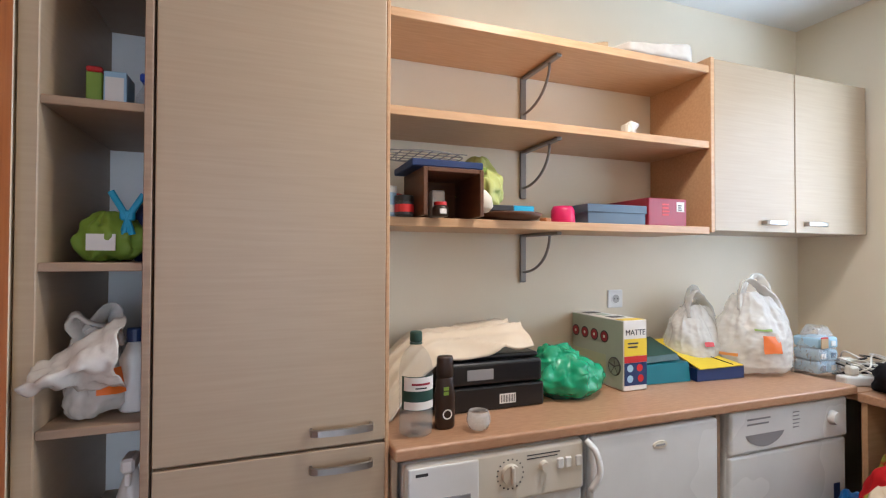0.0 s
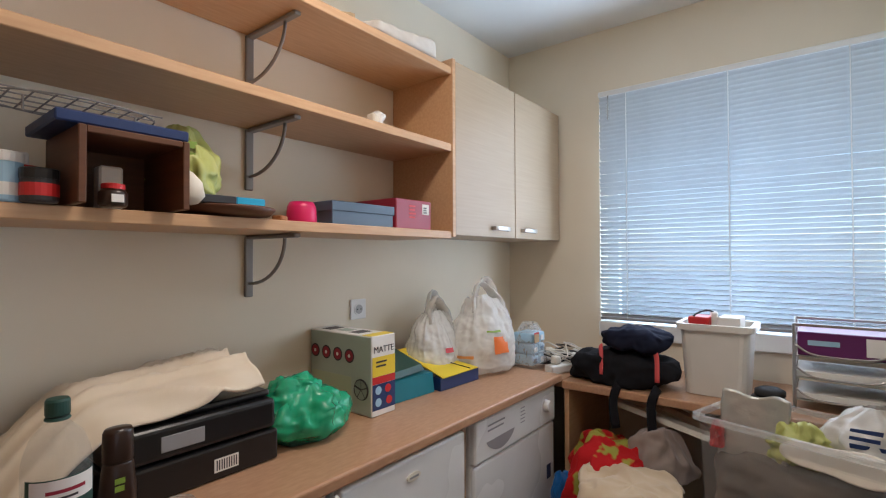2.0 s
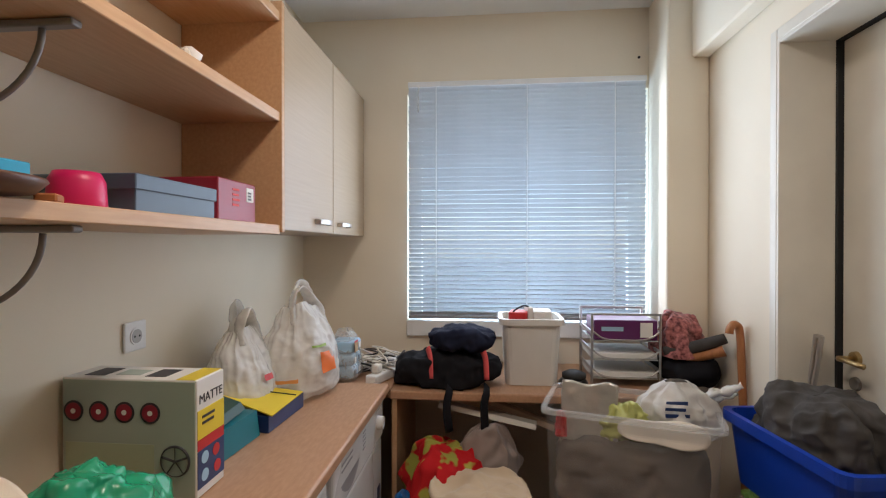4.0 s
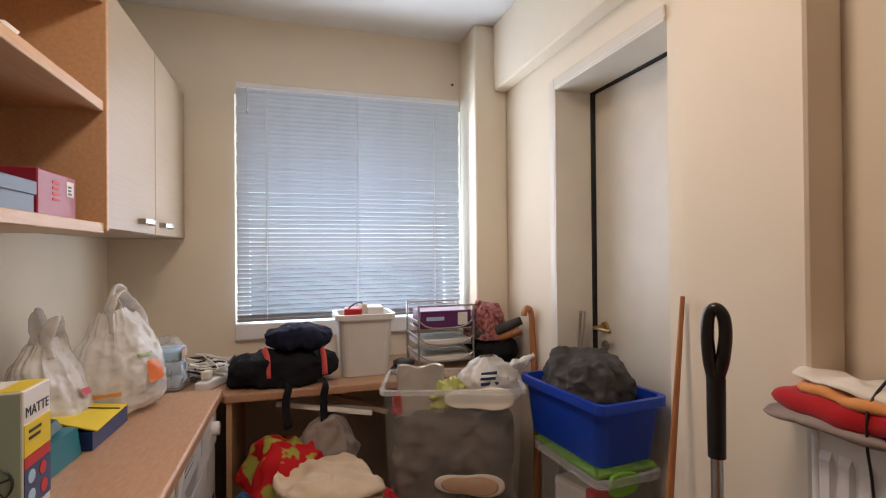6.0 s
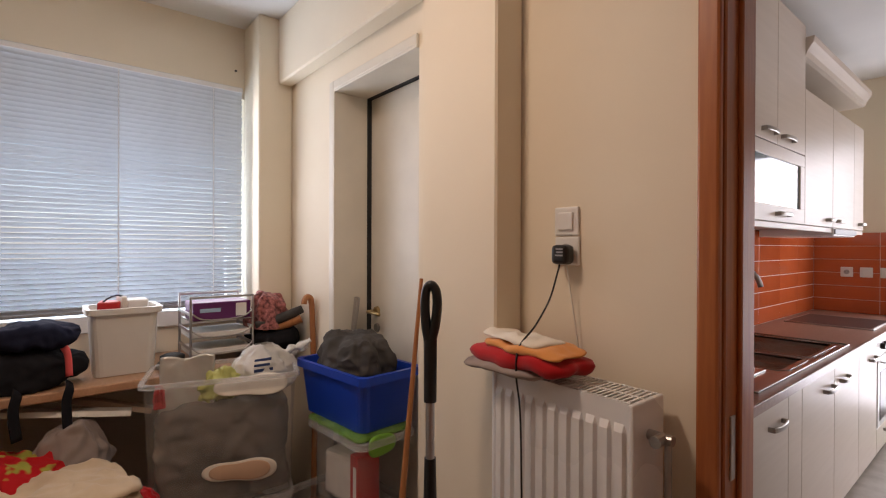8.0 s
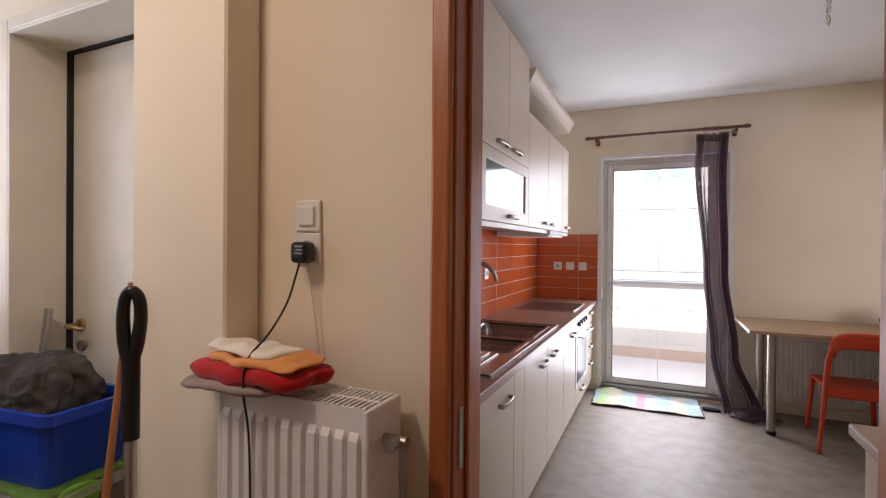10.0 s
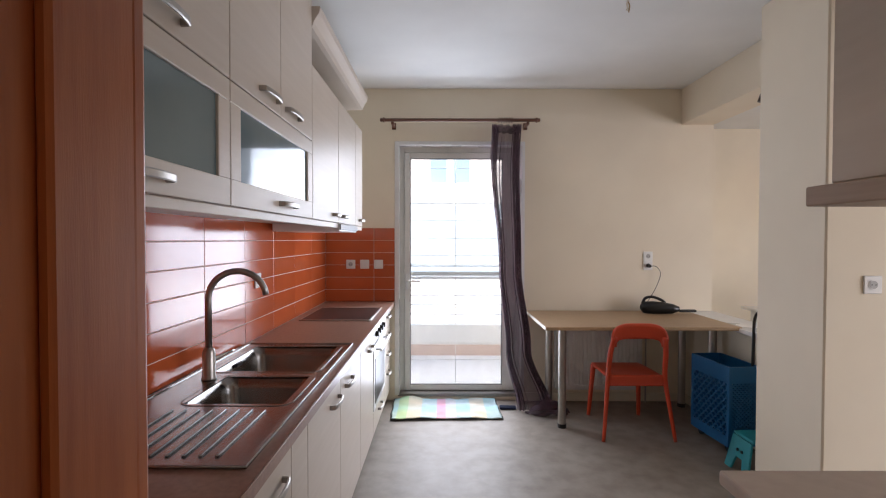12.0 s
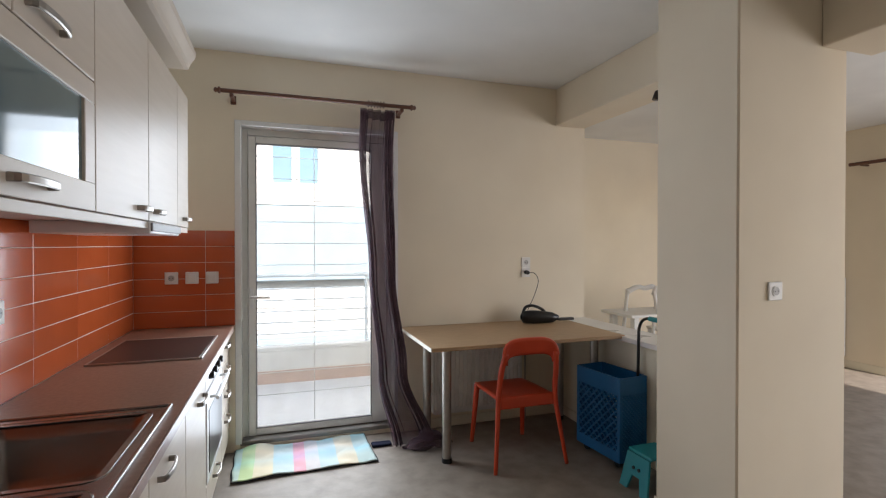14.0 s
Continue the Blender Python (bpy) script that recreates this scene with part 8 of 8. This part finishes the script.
def trolley_crate():
    """A tall slatted plastic crate on wheels with a long handle."""
    t = thing("shopping_trolley", (-1.98, -3.2, 0), "petrol blue folding plastic crate trolley with long black handle", "trolley")
    x0, x1, y0, y1, z0, z1 = -1.985, -1.755, -3.545, -3.13, 0.05, 0.585
    ang, mid = 5, (-1.87, -3.34, 0)
    for xa, ya, xb, yb in ((x0, y0, x0 + 0.025, y0 + 0.025), (x1 - 0.025, y0, x1, y0 + 0.025), (x0, y1 - 0.025, x0 + 0.025, y1), (x1 - 0.025, y1 - 0.025, x1, y1)):
        part("corner_post", turn(boxes(((xa, ya, z0), (xb, yb, z1), 0.005, 2)), ang, mid), "crate_blue", t)
    part("floor", turn(boxes(((x0 + 0.01, y0 + 0.01, z0), (x1 - 0.01, y1 - 0.01, z0 + 0.02))), ang, mid), "crate_blue", t)

    def lattice(p, q, name):
        """A side panel: frame and a diagonal lattice between two corners."""
        p, q = Vector(p), Vector(q)
        d = (q - p)
        n = Vector((-d.y, d.x, 0)).normalized() * 0.007
        bm = bmesh.new()

        def quad(a, b, w):
            a, b = Vector(a), Vector(b)
            along = (b - a).normalized()
            side = along.cross(n.normalized()) * w / 2
            v = [bm.verts.new(c) for c in (a - side - n, a + side - n, b + side - n, b - side - n, a - side + n, a + side + n, b + side + n, b - side + n)]
            for f in ((0, 1, 2, 3), (7, 6, 5, 4), (0, 4, 5, 1), (1, 5, 6, 2), (2, 6, 7, 3), (3, 7, 4, 0)):
                bm.faces.new([v[i] for i in f])

        up = Vector((0, 0, 1))
        for za, zb in ((z0, z0 + 0.07), (z1 - 0.11, z1)):
            quad(p + up * (za + zb) / 2, q + up * (za + zb) / 2, zb - za)
        zlo, zhi = z0 + 0.07, z1 - 0.11
        k, length = 7, d.length
        step = length / k
        rise = step * 1.0
        j = -int((zhi - zlo) / rise) - 1
        while j < k + int((zhi - zlo) / rise) + 1:
            for s in (1, -1):
                u0 = j * step
                a, b = (u0, zlo), (u0 + s * (zhi - zlo) * step / rise, zhi)
                (ua, wa), (ub, wb) = (a, b) if a[0] <= b[0] else (b, a)
                if ub > 0.0 and ua < length:
                    if ua < 0:
                        wa, ua = wa + (wb - wa) * (0 - ua) / (ub - ua), 0.0
                    if ub > length:
                        wb, ub = wa + (wb - wa) * (length - ua) / (ub - ua), length
                    if ub - ua > 0.01:
                        quad(p + d.normalized() * ua + up * wa, p + d.normalized() * ub + up * wb, 0.009)
            j += 1
        return part(name, turn(bm, ang, mid), "crate_blue", t)

    lattice((x1 - 0.008, y0 + 0.02, 0), (x1 - 0.008, y1 - 0.02, 0), "lattice_side")
    lattice((x0 + 0.008, y0 + 0.02, 0), (x0 + 0.008, y1 - 0.02, 0), "lattice_side")
    lattice((x0 + 0.02, y1 - 0.008, 0), (x1 - 0.02, y1 - 0.008, 0), "lattice_side")
    lattice((x0 + 0.02, y0 + 0.008, 0), (x1 - 0.02, y0 + 0.008, 0), "lattice_side")
    pts = smooth_line([(-1.98, -3.20, 0.50), (-1.985, -3.20, 0.80), (-1.985, -3.19, 0.90), (-1.98, -3.13, 0.955), (-1.975, -3.0, 0.965), (-1.975, -2.85, 0.955)], 6)
    part("handle", tube(bmesh.new(), pts, 0.010, 10), "black", t, "black bent handle", smooth=True)
    part("grip", tube(bmesh.new(), [(-1.976, -3.09, 0.962), (-1.975, -2.86, 0.957)], 0.016, 10), "teal_plastic", t, "teal hand grip")
    for x, y in ((x0 + 0.05, y0 + 0.06), (x1 - 0.05, y0 + 0.06), (x0 + 0.05, y1 - 0.06), (x1 - 0.05, y1 - 0.06)):
        part("wheel", turn(rod(bmesh.new(), (x - 0.012, y, 0.028), (x + 0.012, y, 0.028), 0.028, seg=18), ang, mid), "black", t)


trolley_crate()


def step_stool():
    s = thing("step_stool", (-1.78, -2.88, 0), "small teal plastic step stool", "stool")
    x0, x1, y0, y1 = -1.95, -1.71, -3.01, -2.78
    part("top", boxes(((x0 + 0.02, y0 + 0.02, 0.205), (x1 - 0.02, y1 - 0.02, 0.225), 0.008, 3)), "teal_plastic", s)
    for xa, dx in ((x0 + 0.02, -1), (x1 - 0.02, 1)):
        bm = bmesh.new()
        v = [bm.verts.new(p) for p in ((xa, y0 + 0.025, 0.206), (xa, y1 - 0.025, 0.206), (xa + 0.04 * dx, y1, 0.0), (xa + 0.04 * dx, y1 - 0.06, 0.0), (xa + 0.02 * dx, (y0 + y1) / 2 + 0.03, 0.085), (xa + 0.02 * dx, (y0 + y1) / 2 - 0.03, 0.085), (xa + 0.04 * dx, y0 + 0.06, 0.0), (xa + 0.04 * dx, y0, 0.0))]
        bm.faces.new(v)
        part("side", bm, "teal_plastic", s, solid=0.012)
        for k in (-1, 1):
            part("hole", rod(bmesh.new(), (xa + 0.016 * dx - 0.008, (y0 + y1) / 2 + 0.022 * k, 0.13), (xa + 0.016 * dx + 0.008, (y0 + y1) / 2 + 0.022 * k, 0.13), 0.010, seg=14), "black", s, "dark round hole")
    part("apron", boxes(((x0 + 0.025, y0 + 0.024, 0.16), (x1 - 0.025, y0 + 0.034, 0.206), 0.003)), "teal_plastic", s)


step_stool()


def ceiling_wire():
    w = thing("ceiling_wire", (-0.80, -2.38, 2.53), "bare lamp wires that hang from the kitchen ceiling", "wire")
    part("wire", tube(bmesh.new(), smooth_line([(-0.80, -2.38, KH), (-0.795, -2.385, 2.70), (-0.81, -2.375, 2.65), (-0.795, -2.38, 2.61), (-0.805, -2.39, 2.58), (-0.79, -2.375, 2.575)], 5), 0.004, 6), "cream_plastic", w, smooth=True)
    part("wire", tube(bmesh.new(), smooth_line([(-0.80, -2.38, KH), (-0.81, -2.372, 2.69), (-0.795, -2.38, 2.64), (-0.81, -2.385, 2.60), (-0.80, -2.37, 2.56)], 5), 0.003, 6), "kraft", w, smooth=True)
    part("connector", boxes(((-0.812, -2.39, 2.655), (-0.79, -2.37, 2.675), 0.004)), "white_matt", w)
    part("hook", boxes(((-0.84, -2.39, KH - 0.008), (-0.76, -2.37, KH - 0.001), 0.003)), "grey_metal", w)


ceiling_wire()
sl = thing("spot_lamp", (-1.76, -2.76, 2.25), "small dark spot lamp on the pillar", "lamp")
part("arm", boxes(((-1.775, -2.76, 2.27), (-1.755, -2.71, 2.285), 0.003)), "grey_metal", sl)
part("shade", lathe(bmesh.new(), [(0.028, 0), (0.03, 0.003), (0.016, 0.045), (0.01, 0.05)], (-1.74, -2.77, 2.235), 16), "brown_dark", sl, smooth=True)


# ---- dining room and living room beyond ----
def dining_chair(x, y, rot):
    c = thing("dining_chair", (0, 0, 0), "white painted wooden dining chair", "chair", "dining chairs")
    for sx in (-0.19, 0.19):
        part("front_leg", boxes(((sx - 0.018, 0.18, 0), (sx + 0.018, 0.216, 0.44), 0.004)), "white_matt", c)
        part("back_leg", tube(bmesh.new(), smooth_line([(sx, -0.20, 0), (sx, -0.18, 0.45), (sx, -0.21, 0.75), (sx * 1.02, -0.25, 0.98)], 5), 0.019, 8), "white_matt", c, smooth=True)
    part("seat", boxes(((-0.22, -0.20, 0.44), (0.22, 0.225, 0.47), 0.01, 2)), "white_matt", c)
    part("top_rail", tube(bmesh.new(), smooth_line([(-0.20, -0.25, 0.95), (-0.1, -0.275, 1.0), (0, -0.28, 0.985), (0.1, -0.275, 1.0), (0.20, -0.25, 0.95)], 5), 0.028, 8, 0.6), "white_matt", c, smooth=True)
    part("mid_rail", tube(bmesh.new(), smooth_line([(-0.19, -0.215, 0.74), (0, -0.24, 0.73), (0.19, -0.215, 0.74)], 5), 0.018, 8, 0.7), "white_matt", c, smooth=True)
    c.matrix_basis = pose(x, y, 0, 0, 0, rot)
    return c


ch = dining_chair(-3.30, -4.92, 180)
copy_thing(ch, pose(-3.52, -4.30, 0, 0, 0, 20))
copy_thing(ch, pose(-4.05, -5.02, 0, 0, 0, 170))
dt = thing("dining_table", (-3.7, -4.65, 0), "white dining table beyond the low wall", "table")
part("tabletop", boxes(((-4.4, -4.9, 0.72), (-2.95, -4.42, 0.75), 0.006)), "white_matt", dt)
for x, y in ((-4.3, -4.82), (-3.05, -4.82), (-4.3, -4.5), (-3.05, -4.5)):
    part("leg", boxes(((x - 0.03, y - 0.03, 0), (x + 0.03, y + 0.03, 0.72), 0.004)), "white_matt", dt)
bw = thing("bowl", (-3.75, -4.75, 0.75), "white bowl with blue rim on the dining table", "bowl")
part("bowl_body", lathe(bmesh.new(), [(0.05, 0), (0.12, 0.05), (0.15, 0.11), (0.147, 0.11), (0.11, 0.05), (0.03, 0.01)], (-3.75, -4.75, 0.752), 24), "white_gloss", bw, smooth=True)
part("rim", lathe(bmesh.new(), [(0.149, 0.105), (0.153, 0.108), (0.153, 0.116), (0.148, 0.116)], (-3.75, -4.75, 0.752), 24), "blue_plastic", bw, "blue rim")

lr = thing("radiator", (-5.95, -4.55, 0.13), "tall white radiator on the living room wall", "radiator")
part("panel", boxes(((-5.99, -4.75, 0.13), (-5.92, -4.44, 1.05), 0.01, 2)), "white_gloss", lr)
lc = thing("curtain_rod", (-5.9, -3.2, 2.34), "dark walnut curtain rod in the living room", "curtain rod")
part("pole", rod(bmesh.new(), (-5.9, -4.36, 2.34), (-5.9, 0.4, 2.34), 0.02, seg=12), "rod", lc)
part("wall_bracket", boxes(((-6.0, -4.25, 2.31), (-5.89, -4.22, 2.33), 0.004)), "rod", lc)


# ---- tiles, one by one ----
def tiles():
    wall = bpy.data.objects["wall_kitchen_east"]
    south = bpy.data.objects["wall_kitchen_south"]
    w, h, gap = 0.425, 0.6497 / 6, 0.0035
    z0, zt = 0.881, 1.53

    def tile_mesh(a, b):
        """A glazed tile with slightly bevelled edges, facing -x, its corner at the origin."""
        bm = bmesh.new()
        box(bm, (-0.009, 0, 0), (0.0, a, b), 0.0018)
        me = bpy.data.meshes.new("tile")
        bmesh.ops.recalc_face_normals(bm, faces=bm.faces)
        bm.to_mesh(me)
        bm.free()
        me.materials.append(M["tile"])
        return me

    part("grout_bed", boxes(((KE - 0.0072, KS + 0.008, z0), (KE, KN - 0.002, zt))), "grout", wall)
    part("grout_bed", boxes(((0.548, KS, z0), (KE - 0.0072, KS + 0.0072, zt))), "grout", south)
    cache = {}
    rng = random.Random(5)

    def lay(parent, m, a, b):
        key = (round(a, 4), round(b, 4))
        if key not in cache:
            cache[key] = tile_mesh(*key)
        ob = new("tile", cache[key])
        ob.parent = parent
        ob.matrix_basis = m
        return ob

    rows = []
    z = z0
    while z < zt - 0.02:
        rows.append((z, min(h - gap, zt - z)))
        z += h
    ys = sorted({round(-1.612 + w * k, 4) for k in range(-7, 4)})
    for z, b in rows:
        for y in ys:
            lo, hi = max(y + gap, KS + 0.001), min(y + w, KN - 0.002)
            if hi - lo > 0.02:
                lay(wall, Matrix.Translation((KE + rng.uniform(-0.0004, 0.0004), lo, z)), hi - lo, b)
        # the return on the balcony wall, from the corner to the door
        x = KE - 0.010
        while x > 0.55:
            a = min(w - gap, x - 0.546)
            if a > 0.02:
                lay(south, Matrix.Translation((x - a, KS, z)) @ Matrix.Rotation(radians(-90), 4, "Z"), a, b)
            x -= w


tiles()
